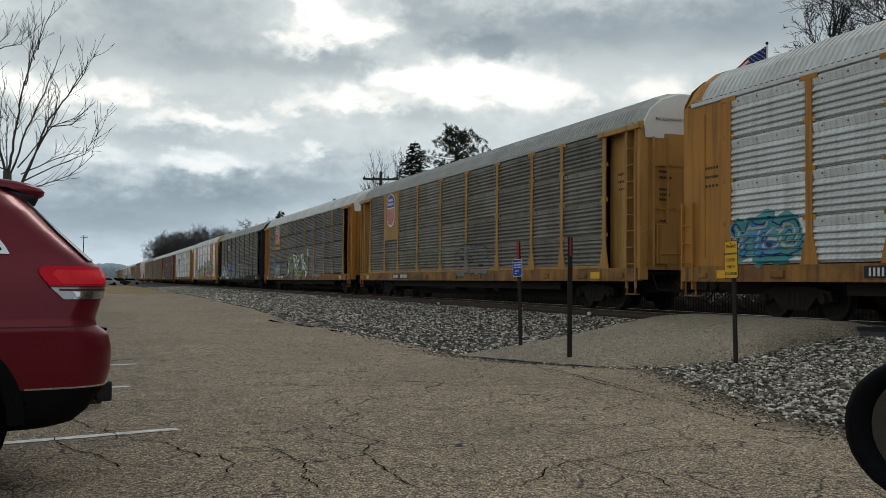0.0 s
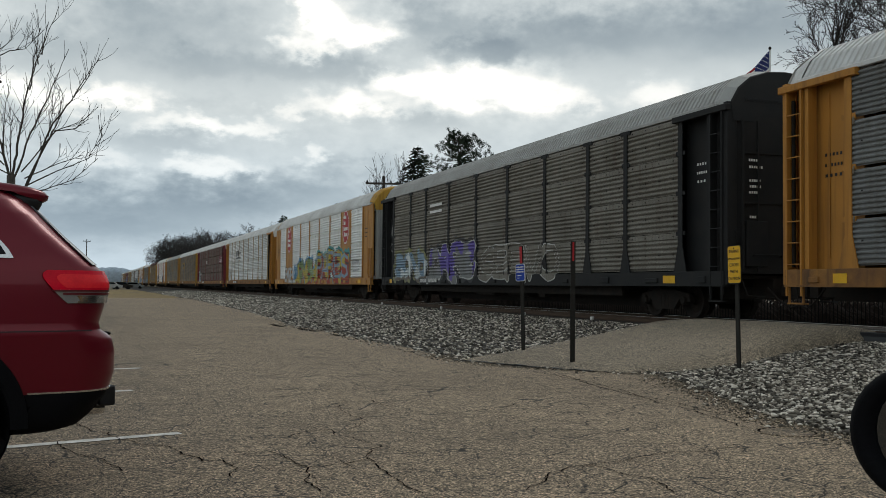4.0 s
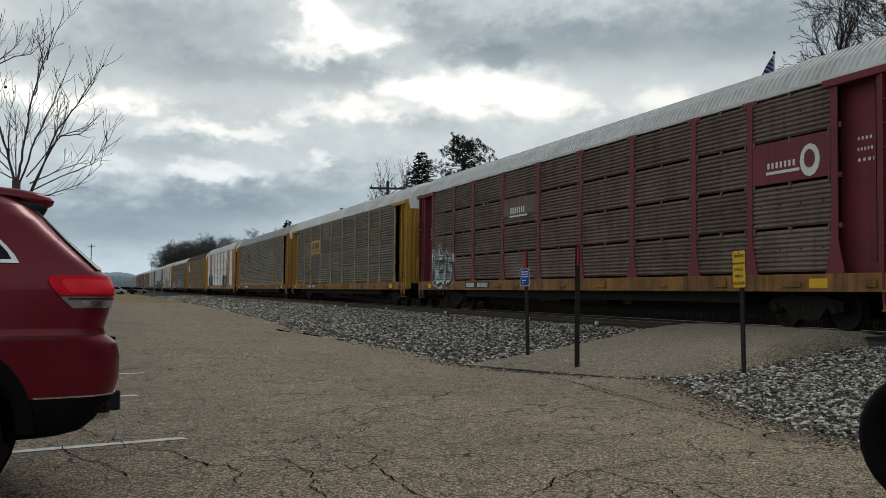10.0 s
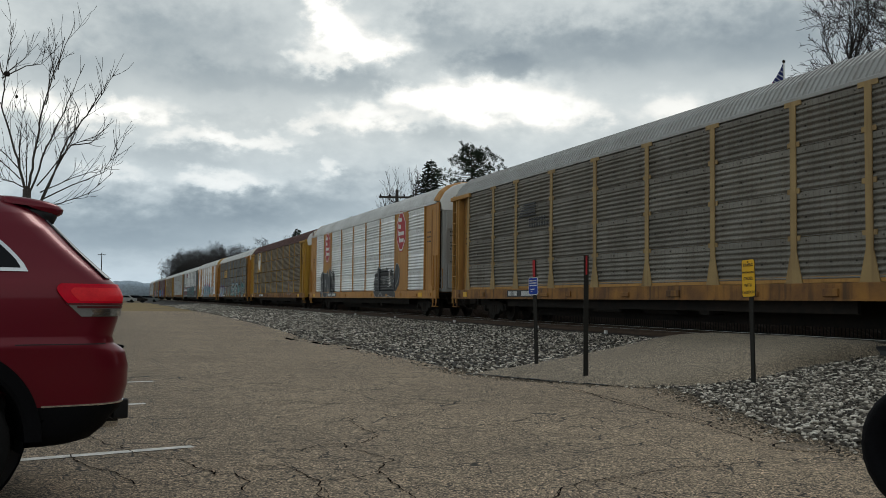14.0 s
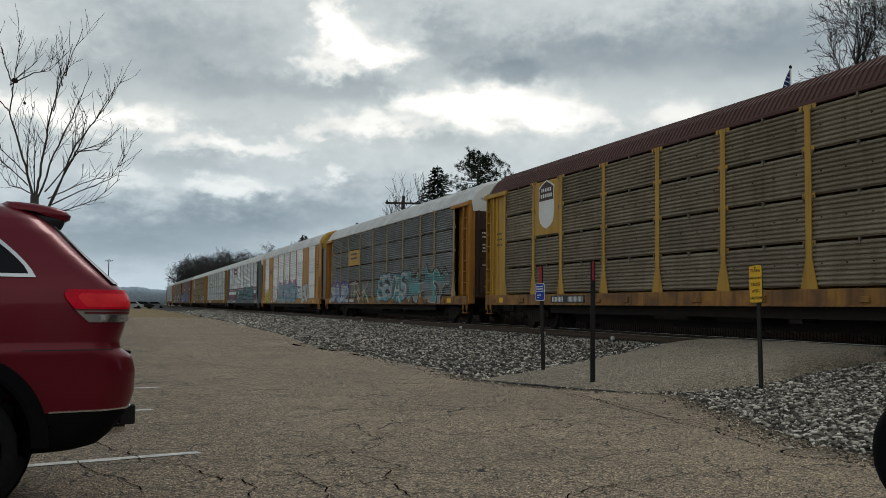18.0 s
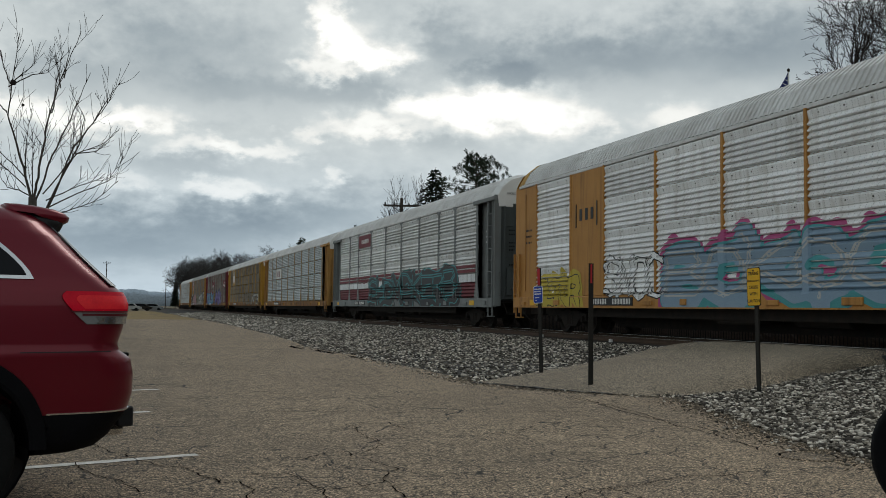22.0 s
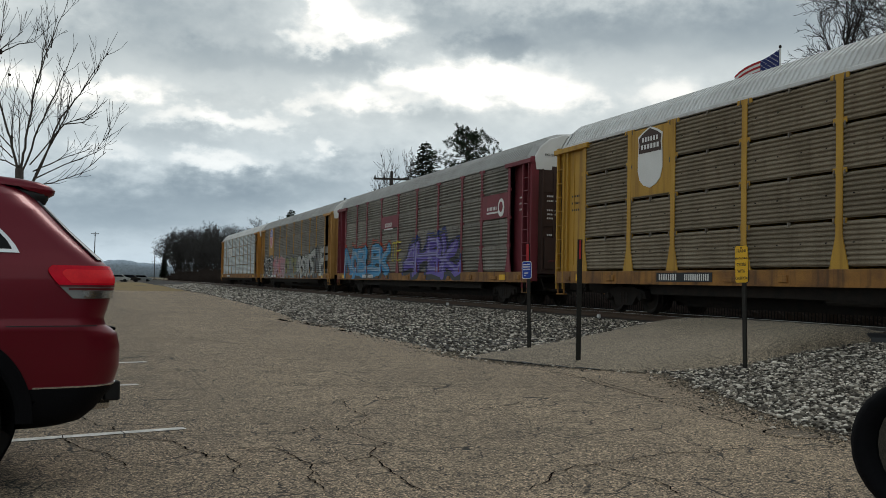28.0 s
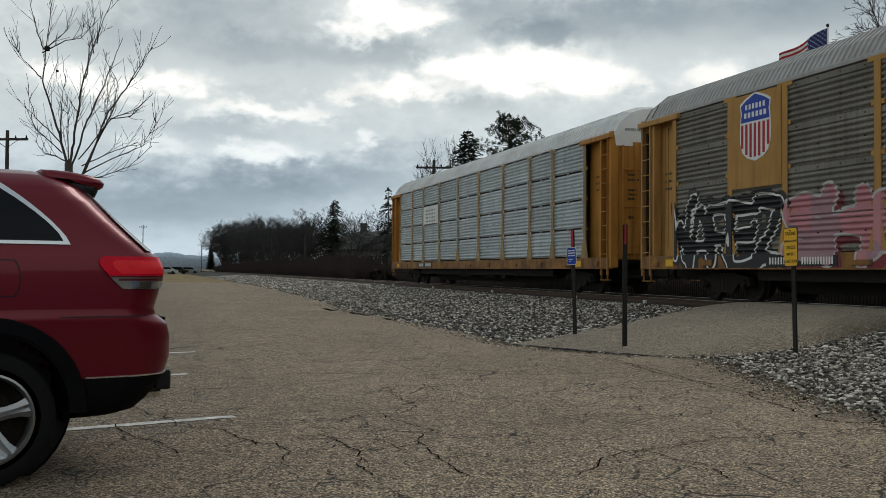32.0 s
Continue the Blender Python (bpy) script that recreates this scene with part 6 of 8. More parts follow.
    graffiti(7, -6.6, -4.5, 1.4, 2.3, "panel_dark", "panel_grey", "HAY", fat=0.05, lw=0.02)
    graffiti(9, -9.7, -6.3, 0.8, 2.45, "black", "spray_white", "RONN", fat=0.27, lw=0.035, drop="black")
    graffiti(9, 3.6, 7.4, 0.85, 2.35, "black", "spray_white", "SOLV", fat=0.26, lw=0.035, drop="black")
    graffiti(10, 6.4, 8.3, 0.9, 2.1, "panel_brown", "faded_pink", "OC", fat=0.06, lw=0.035)
    graffiti(11, -11.5, -6.9, 0.85, 2.0, "spray_white", "violet", "SALEP", second="pale_blue", halo="violet", lw=0.06, drop="black")
    graffiti(11, -6.6, -2.3, 0.85, 2.05, "spray_red", "black", "TRUK", second="green", lw=0.05, shine="spray_white", fat=0.13)
    graffiti(11, -0.2, 4.9, 0.85, 2.35, "pale_blue", "black", "SEYAS", second="teal", lw=0.06, shine="spray_white")
    graffiti(11, 5.3, 10.6, 0.85, 2.25, "teal", "spray_white", "WHEY", lw=0.05, halo="panel_black", second="panel_grey")
    graffiti(12, -3.6, 4.2, 0.8, 2.45, "pale_blue", "teal", "BOKOO", halo="magenta", lw=0.05, fat=0.2, shine="spray_white", drop="teal")
    graffiti(12, -11.3, -8.5, 0.82, 1.75, "spray_yellow", "black", "ALTOR", lw=0.03, fat=0.2, halo="spray_yellow")
    graffiti(12, -6.9, -3.9, 1.0, 2.2, "silver", "black", "SNOC", fat=0.08, lw=0.03)
    graffiti(12, 4.4, 6.2, 1.1, 2.1, "black", "black", "AOEN", fat=0.05, lw=0.012)
    graffiti(12, 7.2, 9.2, 0.8, 2.2, "spray_white", "black", "BO", lw=0.04, shine="galv_blue")
    graffiti(13, -4.4, 1.6, 0.82, 2.3, "black", "teal", "SHDM", drop="black", lw=0.05, shine="teal", fat=0.24)
    graffiti(13, 1.9, 9.4, 0.82, 2.5, "black", "teal", "DKERB", drop="black", lw=0.05, shine="teal", fat=0.24)
    graffiti(13, -6.6, -5.0, 2.0, 2.4, "maroon", "maroon", "SALE", fat=0.05, lw=0.01)
    graffiti(15, 0.6, 5.6, 0.85, 2.0, "panel_brown", "black", "ONCES", fat=0.1, lw=0.05)
    graffiti(15, 6.0, 11.0, 0.85, 1.9, "spray_white", "black", "WARE", fat=0.12, lw=0.05, second="panel_brown")
    graffiti(16, -11.4, -2.9, 0.85, 2.5, "sky_blue", "black", "NOBLEK", halo="spray_red", lw=0.06, fat=0.19, drop="black", shine="pale_blue", second="sky_blue")
    graffiti(16, -2.4, -0.9, 1.6, 2.6, "spray_yellow", "spray_yellow", "OTE", fat=0.06, lw=0.012, cell=0.03)
    graffiti(16, -0.2, 6.6, 0.85, 2.65, "violet", "black", "4HBK", halo="navy", lw=0.07, fat=0.16, shine="pale_violet", drop="black")
    graffiti(17, -11.7, -7.1, 0.78, 2.45, "black", "white_paint", "WAREZ", halo="black", lw=0.055, fat=0.13)
    graffiti(17, -6.9, -2.1, 0.78, 2.5, "pink", "spray_white", "SHAE", lw=0.06, fat=0.20, second="faded_pink", drop="maroon")
    graffiti(17, -1.7, 2.7, 0.85, 2.4, "olive", "black", "AMEA", second="panel_grey", halo="panel_grey", lw=0.06)
    graffiti(17, 2.8, 7.0, 0.8, 2.4, "spray_white", "black", "ARSIN", lw=0.075, fat=0.16, drop="black")
    graffiti(17, 7.2, 11.6, 0.8, 2.8, "spray_white", "black", "STNE", lw=0.10, fat=0.17, second="panel_grey", drop="black")
    bars(c[12], -8.55, -7.5, 3.35, 0.34, "black", 3, 0.052)
    plate(c[12], "stencil_bar", rect(-8.7, -8.65, 3.15, 3.85), "black", 0.053)
    plate(c[12], "stencil_bar", rect(-7.4, -7.35, 3.15, 3.85), "black", 0.053)


livery()

# ---------------------------------------------------------------- crossing signs


def sign_post(x, y, z, top, mast_label, sign=None, reflector=0.03, turn=0.0, lean=0.0):
    p = thing("sign_post", mast_label, "sign", pose(x, y, z, 0, lean, turn))
    g = Geo().prism([(-0.038, -0.02), (0.038, -0.02), (0.038, -0.008), (0.016, -0.008), (0.016, 0.02), (-0.016, 0.02), (-0.016, -0.008), (-0.038, -0.008)], -0.15, top, "z")
    part("post", g, "post_steel", p)
    if reflector:
        part("reflector", Geo().box(-reflector, reflector, -0.034, -0.022, top - 0.30, top - 0.01, 0.006), "red", p, "red reflector strip")
    return p


def sign_plate(p, w, z0, z1, mat, border, turn=0):
    def rounded(k):
        a, r = w / 2 - k, 0.035
        pts = []
        for cx, cz, s in ((a - r, z1 - k - r, 0), (-a + r, z1 - k - r, 1), (-a + r, z0 + k + r, 2), (a - r, z0 + k + r, 3)):
            for i in range(4):
                t = (s + i / 3) * math.pi / 2
                pts.append((cx + r * math.cos(t), cz + r * math.sin(t)))
        return pts
    pl = part("sign_plate", Geo().prism(rounded(0), -0.052, -0.046, "y"), border, p)
    part("sign_face", Geo().prism(rounded(0.009), -0.055, -0.052, "y"), mat, pl)
    part("bolt", Geo().box(-0.012, 0.012, -0.060, -0.055, z1 - 0.05, z1 - 0.03), "post_steel", pl)
    return pl


def words(parent, text, size, x, z, mat, y=-0.058):
    cu = bpy.data.curves.new("lettering", "FONT")
    cu.body, cu.size, cu.align_x, cu.extrude = text, size, "CENTER", 0.001
    tmp = new("lettering", cu)
    me = bpy.data.meshes.new_from_object(tmp.evaluated_get(bpy.context.evaluated_depsgraph_get()))
    bpy.data.objects.remove(tmp)
    me.materials.append(M[mat])
    part("lettering", me, "", parent, at=pose(x, y, z, 90, 0, 0))


def crossing_signs():
    a = sign_post(-15.35, 7.03, 0.09, 1.81, "dark steel post with small blue notice and red reflector", turn=22, lean=-2.2)
    pl = sign_plate(a, 0.22, 1.20, 1.50, "blue", "white_paint")
    for i, n in enumerate((7, 9, 9)):
        g = Geo()
        for k in range(n):
            g.box(-0.085 + 0.17 * k / n + 0.003, -0.085 + 0.17 * (k + 1) / n - 0.003, -0.058, -0.055, 1.435 - 0.042 * i, 1.455 - 0.042 * i)
        tagged(part("lettering", g, "white_paint", pl), kind="stuff")
    tagged(part("lettering", Geo().box(-0.06, 0.03, -0.058, -0.055, 1.29, 1.305).box(-0.06, -0.02, -0.058, -0.055, 1.25, 1.26), "white_paint", pl), kind="stuff")
    sign_post(-13.25, 6.87, 0.09, 1.80, "dark steel marker post with a red reflector strip", reflector=0.014, turn=84)
    c = sign_post(-11.54, 8.62, 0.08, 1.72, "dark steel post with a yellow pedestrian warning sign", reflector=0, turn=1, lean=-1.8)
    pl = sign_plate(c, 0.295, 1.19, 1.73, "sign_yellow", "black")
    for i, t in enumerate(("TRAINS", "APPROACHING", "CROSS", "WITH", "CAUTION")):
        words(pl, t, (0.066, 0.040, 0.066, 0.066, 0.060)[i], 0, 1.625 - 0.096 * i, "black")


crossing_signs()


# ---------------------------------------------------------------- trees
def branch(g, rng, p, d, length, r, level, levels, spread, up, twigs=None, sides=5, least=0.003, dense=0):
    """Grows one limb and what springs from it."""
    n = 4 if level < levels else 3
    pts, rad = [p.copy()], [r]
    q, w = p.copy(), d.copy()
    for i in range(n):
        w = (w + Vector((rng.uniform(-1, 1), rng.uniform(-1, 1), rng.uniform(-1, 1))) * (0.14 if level < 2 else 0.22) + Vector((0, 0, up))).normalized()
        q = q + w * length / n
        pts.append(q.copy())
        rad.append(max(least, r * (1 - (i + 1) / n * 0.62)))
    (g if level < 2 or twigs is None else twigs).tube(pts, rad, max(3, sides - level), caps=False)
    if level >= levels:
        return
    kids = rng.randint(3, 5) + dense if level else rng.randint(5, 7)
    for k in range(kids):
        t = rng.uniform(0.3, 1.0) if k else 1.0
        i = min(int(t * n), n - 1)
        a = pts[i].lerp(pts[i + 1], t * n - i)
        axis = w.orthogonal().normalized()
        axis.rotate(Matrix.Rotation(rng.uniform(0, 6.283), 3, w))
        dd = w.copy()
        dd.rotate(Matrix.Rotation(rng.uniform(0.45, 1.1) * spread * (0.4 if k == 0 else 1), 3, axis))
        branch(g, rng, a, dd, length * rng.uniform(0.55, 0.8), rad[min(i + 1, n)] * (0.62 if levels > 3 else 0.72), level + 1, levels, spread, up, twigs, sides, least, dense)


def limb(g, tw, rng, p, d, length, r, level, levels, least=0.012, up=0.05, crook=0.3, spread=1.0):
    """One crooked limb: side shoots leave it left and right at wide angles, and its end runs out into twigs."""
    n = max(3, int(7 - level))
    pts, rad = [p.copy()], [r]
    w = d.normalized()
    for i in range(n):
        w = (w + Vector((rng.gauss(0, 1), rng.gauss(0, 1), rng.gauss(0, 1))) * crook * 0.45 + Vector((0, 0, up))).normalized()
        pts.append(pts[-1] + w * length / n)
        rad.append(max(least, r * (1 - 0.88 * (i + 1) / n)))
    (g if level < 2 else tw).tube(pts, rad, 7 if level < 1 else 5 if level < 2 else 3, caps=False)
    if level >= levels:
        return
    kids = rng.randint(4, 6) if level < 2 else rng.randint(3, 5)
    side = rng.uniform(0, 6.283)
    for k in range(kids):
        u = 0.22 + 0.76 * (k + rng.random()) / kids
        i = min(int(u * n), n - 1)
        a = pts[i].lerp(pts[i + 1], u * n - i)
        way = (pts[i + 1] - pts[i]).normalized()
        side += 2.4 + rng.uniform(-0.5, 0.5)
        axis = way.orthogonal().normalized()
        axis.rotate(Matrix.Rotation(side, 3, way))
        dd = way.copy()
        dd.rotate(Matrix.Rotation(rng.uniform(0.5, 1.05) * spread, 3, axis))
        limb(g, tw, rng, a, dd, length * rng.uniform(0.42, 0.66) * (1.15 - 0.4 * u), max(least, rad[i] * 0.55), level + 1, levels, least, up, crook, spread)


def crooked_tree(name, label, m, height, r, seed, limbs, levels=3, trunk=0.35, group="", least=0.012, reach=0.6, mat="twigs", up=0.05, spread=1.0):
    """A leafless tree: trunk and heavy limbs that fork into a rounded crown."""
    rng = random.Random(seed)
    t = thing(name, label, "tree", m, group)
    g, tw = Geo(), Geo()
    top = Vector((rng.uniform(-0.2, 0.2), 0, height * trunk))
    g.tube([(0, 0, -0.1), (0.05, 0, height * trunk * 0.5), tuple(top)], [r * 1.3, r, r * 0.85], 9)
    for k in range(limbs):
        a = 2 * math.pi * (k + rng.uniform(0, 0.6)) / limbs
        lean = rng.uniform(0.1, 1.0) * reach if k else 0.08
        d = Vector((math.cos(a) * math.sin(lean), math.sin(a) * math.sin(lean), math.cos(lean)))
        limb(g, tw, rng, top - Vector((0, 0, rng.uniform(0, 0.3) * height * trunk)), d, height * (1 - trunk) * rng.uniform(0.66, 0.92), r * 0.6, 0, levels, least, up, 0.3, spread)
    part("trunk", g, "wood_bark", t, smooth=True)
    part("crown", tw, mat, t, "bare leafless twigs")
    return t


def conifer(label, m, height, radius, seed, droop=0.25, tuft=0.5, gaps=0.1, base=0.12, group="evergreens"):
    """A needle tree: whorls of boughs, each with many small flat sprays."""
    rng = random.Random(seed)
    t = thing("conifer", label, "tree", m, group)
    part("trunk", Geo().tube([(0, 0, -0.1), (0, 0, height * 0.5), (0, 0, height)], [0.16, 0.1, 0.02], 8), "bark", t)
    g = Geo()
    z = height * base
    while z < height * 0.985:
        k = 1 - (z / height - base) / (1 - base)
        n = rng.randint(5, 8)
        for i in range(n):
            if rng.random() < gaps:
                continue
            a = 2 * math.pi * (i + rng.random()) / n
            length = radius * (k ** 0.8 if base < 0.6 else (1 - (1 - k) ** 3) * 0.9) * rng.uniform(0.7, 1.1) + 0.12
            c, s = math.cos(a), math.sin(a)
            m_ = max(3, int(length / 0.15))
            for j in range(m_):
                u = (j + 0.6) / m_
                bx, bz = length * u, z - droop * length * u * u + rng.uniform(-0.08, 0.08)
                for side in (-1.1, -0.7, -0.3, 0.3, 0.7, 1.1):
                    w = tuft * (1.1 - 0.6 * u) * rng.uniform(0.6, 1.1)
                    aa = a + side * rng.uniform(0.5, 1.0)
                    ex, ey = c * bx + math.cos(aa) * w, s * bx + math.sin(aa) * w
                    px, py = -math.sin(aa) * w * 0.26, math.cos(aa) * w * 0.26
                    lift = rng.uniform(-0.45, 0.30) * w
                    g.add([(c * bx, s * bx, bz), (c * bx + (ex - c * bx) * 0.6 + px, s * bx + (ey - s * bx) * 0.6 + py, bz + lift * 0.4 + 0.035), (ex, ey, bz + lift), (c * bx + (ex - c * bx) * 0.6 - px, s * bx + (ey - s * bx) * 0.6 - py, bz + lift * 0.4 - 0.04)], [(0, 1, 2), (0, 2, 3)])
        z += height * 0.017 * rng.uniform(0.8, 1.2)
    me = bpy.data.meshes.new("crown")
    me.from_pydata(g.v, [], g.f)
    me.materials.append(M["needles"])
    part("crown", me, "", t, "dark green needles")
    return t


def pine(label, m, height, radius, seed):
    """An open-crowned pine: bare limbs that end in loose clumps of needles."""
    rng = random.Random(seed)
    t = thing("pine_tree", label, "tree", m, "evergreens by the line")
    g, nd = Geo(), Geo()
    g.tube([(0, 0, -0.1), (0.1, 0, height * 0.5), (0, 0, height * 0.97)], [0.22, 0.15, 0.04], 8)
    for i in range(95):
        u = rng.random() ** 0.8
        z = height * (0.70 + 0.28 * u)
        a = rng.uniform(0, 6.283)
        l = radius * (1.12 - 0.72 * u ** 1.6) * rng.uniform(0.3, 1.15) + 0.15
        e = Vector((math.cos(a) * l, math.sin(a) * l, z + 0.30 * l * rng.uniform(0.2, 1.4)))
        g.tube([(0, 0, z), tuple(e * 0.5 + Vector((0, 0, z * 0.5 - 0.05))), tuple(e)], [0.028, 0.018, 0.008], 5, caps=False)
        for c in range(7):
            p = Vector((0, 0, z)).lerp(e, 1 - 0.6 * rng.random() * (c > 1)) + Vector((rng.gauss(0, 0.12), rng.gauss(0, 0.12), rng.uniform(-0.08, 0.2)))
            for k in range(38):
                q = p + Vector((rng.gauss(0, 0.05), rng.gauss(0, 0.05), rng.gauss(0.03, 0.07)))
                d = Vector((rng.gauss(0, 1), rng.gauss(0, 1), rng.gauss(0.9, 1.0))).normalized() * rng.uniform(0.05, 0.13)
                w = d.orthogonal().normalized() * 0.015
                nd.add([tuple(q), tuple(q + d * 0.6 + w), tuple(q + d), tuple(q + d * 0.6 - w)], [(0, 1, 2, 3)])
    part("trunk", g, "bark", t)
    me = bpy.data.meshes.new("crown")
    me.from_pydata(nd.v, [], nd.f)
    me.materials.append(M["needles"])
    part("crown", me, "", t, "dark green needle clumps")


RIGHT_TREE = (-45.7, 40.8)


def plant_trees():
    # slender young street tree behind the parked car
    t = thing("street_tree", "slender leafless young street tree behind the parked car", "tree", pose(-16.02, -1.19, 0, 0, 0, 73))
    rng = random.Random(19)
    g, tw = Geo(), Geo()
    g.tube([(0.05, 0, -0.1), (0.03, 0, 1.4), (0, 0, 2.8)], [0.085, 0.07, 0.06], 10)
    # stems of the crown: way points (sideways from the fork, height)
    stems = [((0, 2.7), (-0.17, 3.25), (-0.31, 3.68), (-0.46, 4.08), (-0.42, 4.6), (-0.36, 5.4)), ((-0.44, 4.1), (-0.58, 4.22), (-0.85, 4.45), (-1.1, 4.85)), ((-0.43, 4.5), (-0.12, 4.72), (0.08, 4.78), (0.3, 5.1)),
             ((-0.41, 4.55), (-0.55, 4.85), (-0.72, 5.4)), ((-0.41, 4.55), (-0.1, 4.95)), ((0.02, 2.75), (0.08, 3.1), (0.17, 3.7), (0.25, 4.1), (0.42, 4.65), (0.70, 5.35)), ((0.36, 4.5), (0.12, 5.1)),
             ((0.25, 4.1), (0.24, 4.6), (0.28, 5.15)), ((0.4, 4.65), (0.43, 5.2)), ((0.05, 2.75), (0.25, 3.45), (0.47, 4.0), (0.56, 4.3), (0.72, 4.8))]
    stems += [((0.2, 2.6), (0.48, 3.3), (0.6, 3.65), (0.64, 4.08), (0.4, 4.5)), ((0.22, 2.6), (0.6, 3.6), (0.86, 3.95), (1.04, 4.2), (1.25, 4.6)), ((0.9, 4.0), (1.12, 4.55)), ((0.15, 2.85), (0.62, 3.5), (0.95, 3.64), (1.2, 3.9)),
              ((0.62, 3.48), (0.95, 3.52), (1.15, 3.7)), ((0.2, 2.75), (0.65, 3.0), (1.0, 3.15)), ((0.25, 2.65), (0.7, 2.86), (1.18, 3.05), (1.42, 3.42)), ((0.1, 2.5), (0.55, 2.58), (1.0, 2.72), (1.38, 3.03)),
              ((-0.02, 2.8), (-0.25, 2.92), (-0.5, 2.98), (-0.72, 3.2)), ((-0.1, 2.95), (-0.48, 3.3), (-0.66, 3.7)), ((-0.12, 3.1), (-0.5, 3.5), (-0.62, 3.95)), ((-0.1, 3.05), (-0.22, 3.7), (-0.24, 4.25)), ((0.0, 2.75), (-0.06, 3.4), (-0.14, 3.9))]
    for stem in stems:
        base = 0.021 if len(stem) > 5 else 0.016 if len(stem) > 4 else 0.011
        deep = rng.uniform(-0.45, 0.45)
        n = len(stem) - 1
        pts = []
        for i in range(4 * n + 1):
            j = min(i // 4, n - 1)
            u = i / 4 - j
            (ax, az), (bx, bz) = stem[j], stem[j + 1]
            pts.append(Vector((ax + (bx - ax) * u + rng.uniform(-0.012, 0.012), deep * i / (4 * n), az + (bz - az) * u)))
        m_ = len(pts) - 1
        g.tube(pts, [max(0.0042, base * (1 - 0.82 * i / m_)) for i in range(m_ + 1)], 6, caps=False)
        total = sum((pts[i + 1] - pts[i]).length for i in range(m_))
        for k in range(int(7.5 * total)):
            u = rng.uniform(0.15, 0.98) * m_
            i = min(int(u), m_ - 1)
            a = pts[i].lerp(pts[i + 1], u - i)
            way = (pts[i + 1] - pts[i]).normalized()
            axis = way.orthogonal().normalized()
            axis.rotate(Matrix.Rotation(rng.uniform(0, 6.283), 3, way))
            d = way.copy()
            d.rotate(Matrix.Rotation(rng.uniform(0.3, 0.75), 3, axis))
            branch(g, rng, a, d, rng.uniform(0.12, 0.5), 0.0052, 3, 3 if rng.random() < 0.7 else 4, 0.9, 0.16, tw, 5, 0.0030)
    for x, z, d in ((-0.36, 4.53, 0.035), (-0.2, 4.2, 0.018)):
        tw.box(x - d, x + d, -d, d, z, z + 2 * d, 0.3 * d)
    part("trunk", g, "bark", t, smooth=True)
    part("crown", tw, "twigs", t, "bare leafless twigs")
    # behind the railway
    crooked_tree("large_bare_tree", "large leafless tree behind the railway", pose(*RIGHT_TREE, 0, 0, 0, 10), 21.5, 0.3, 5, 5, 4, 0.56, least=0.012, reach=0.26, up=0.05, spread=0.8)
    crooked_tree("large_bare_tree", "large leafless tree behind the railway", pose(RIGHT_TREE[0] + 2.9, RIGHT_TREE[1] + 3.2, 0, 0, 0, 60), 23.0, 0.34, 9, 6, 4, 0.5, least=0.012, reach=0.3, up=0.05, spread=0.8)
    conifer("dark green spruce with pointed top behind the railway", pose(-75.7, 25.0, 0), 12.8, 4.2, 3, tuft=0.34, gaps=0.03, base=0.3, group="evergreens by the line")
    pine("dark irregular pine with open crown behind the railway", pose(-70.0, 26.4, 0), 13.0, 2.45, 8)
    conifer("tall thin drooping spruce behind the railway", pose(-104, 25.2, 0), 10.3, 3.0, 12, droop=0.45, gaps=0.74, tuft=0.26, group="evergreens by the line")
    conifer("small dark conifer far along the line", pose(-330, 19.8, 0), 8.8, 1.6, 14)
    for x, h, seed in ((-80.6, 12.1, 21), (-76.8, 12.3, 23), (-72.0, 12.0, 26)):
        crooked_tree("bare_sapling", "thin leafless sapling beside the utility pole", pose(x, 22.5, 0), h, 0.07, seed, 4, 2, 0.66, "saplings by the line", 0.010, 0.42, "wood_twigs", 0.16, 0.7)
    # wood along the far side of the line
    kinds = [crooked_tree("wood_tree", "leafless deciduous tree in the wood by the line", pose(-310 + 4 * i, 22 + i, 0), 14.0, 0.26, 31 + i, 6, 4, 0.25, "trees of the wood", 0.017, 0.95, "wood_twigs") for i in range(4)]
    rng = random.Random(77)
    for i in range(46):
        u = (i + rng.random()) / 46
        x = -112 - 215 * u ** 1.15
        y = 22.5 + rng.uniform(0, 11) + (4 if x > -150 else 0)
        s = rng.uniform(0.62, 1.0) * float(np.interp(x, [-330, -250, -190, -150, -110], [1.20, 1.02, 0.74, 0.76, 0.74]))
        t = copy_thing(kinds[i % 4], pose(x, y, 0, 0, 0, rng.uniform(0, 360)))
        t.scale = (s * 1.15, s * 1.15, s)
    conifer("tall dark spruce in the wood", pose(-143, 26.5, 0), 11.6, 4.4, 41, gaps=0.35, tuft=0.4, group="evergreens of the wood")
    # thicket of brush at the foot of the wood, and brush far off on the near side
    # the strip behind the fence is added to darken the gap under the cars
    for name, label, x0, x1, y0, y1, h0, h1, n, seed in (("fence_brush", "low dark brown brush behind the iron fence", -75, 8, 20.4, 22.8, 0.6, 1.15, 1300, 13), ("low_brush", "low brown brush behind the railway fence", -100, -48, 24.2, 27, 1.0, 1.9, 600, 9), ("brush_thicket", "dense brown leafless brush along the railway", -320, -96, 19.5, 25, 1.7, 4.6, 3600, 5), ("far_brush", "low brown brush far beyond the car park", -330, -190, -26, -2, 2.0, 6.0, 900, 6)):
        rng = random.Random(seed)
        g = Geo()
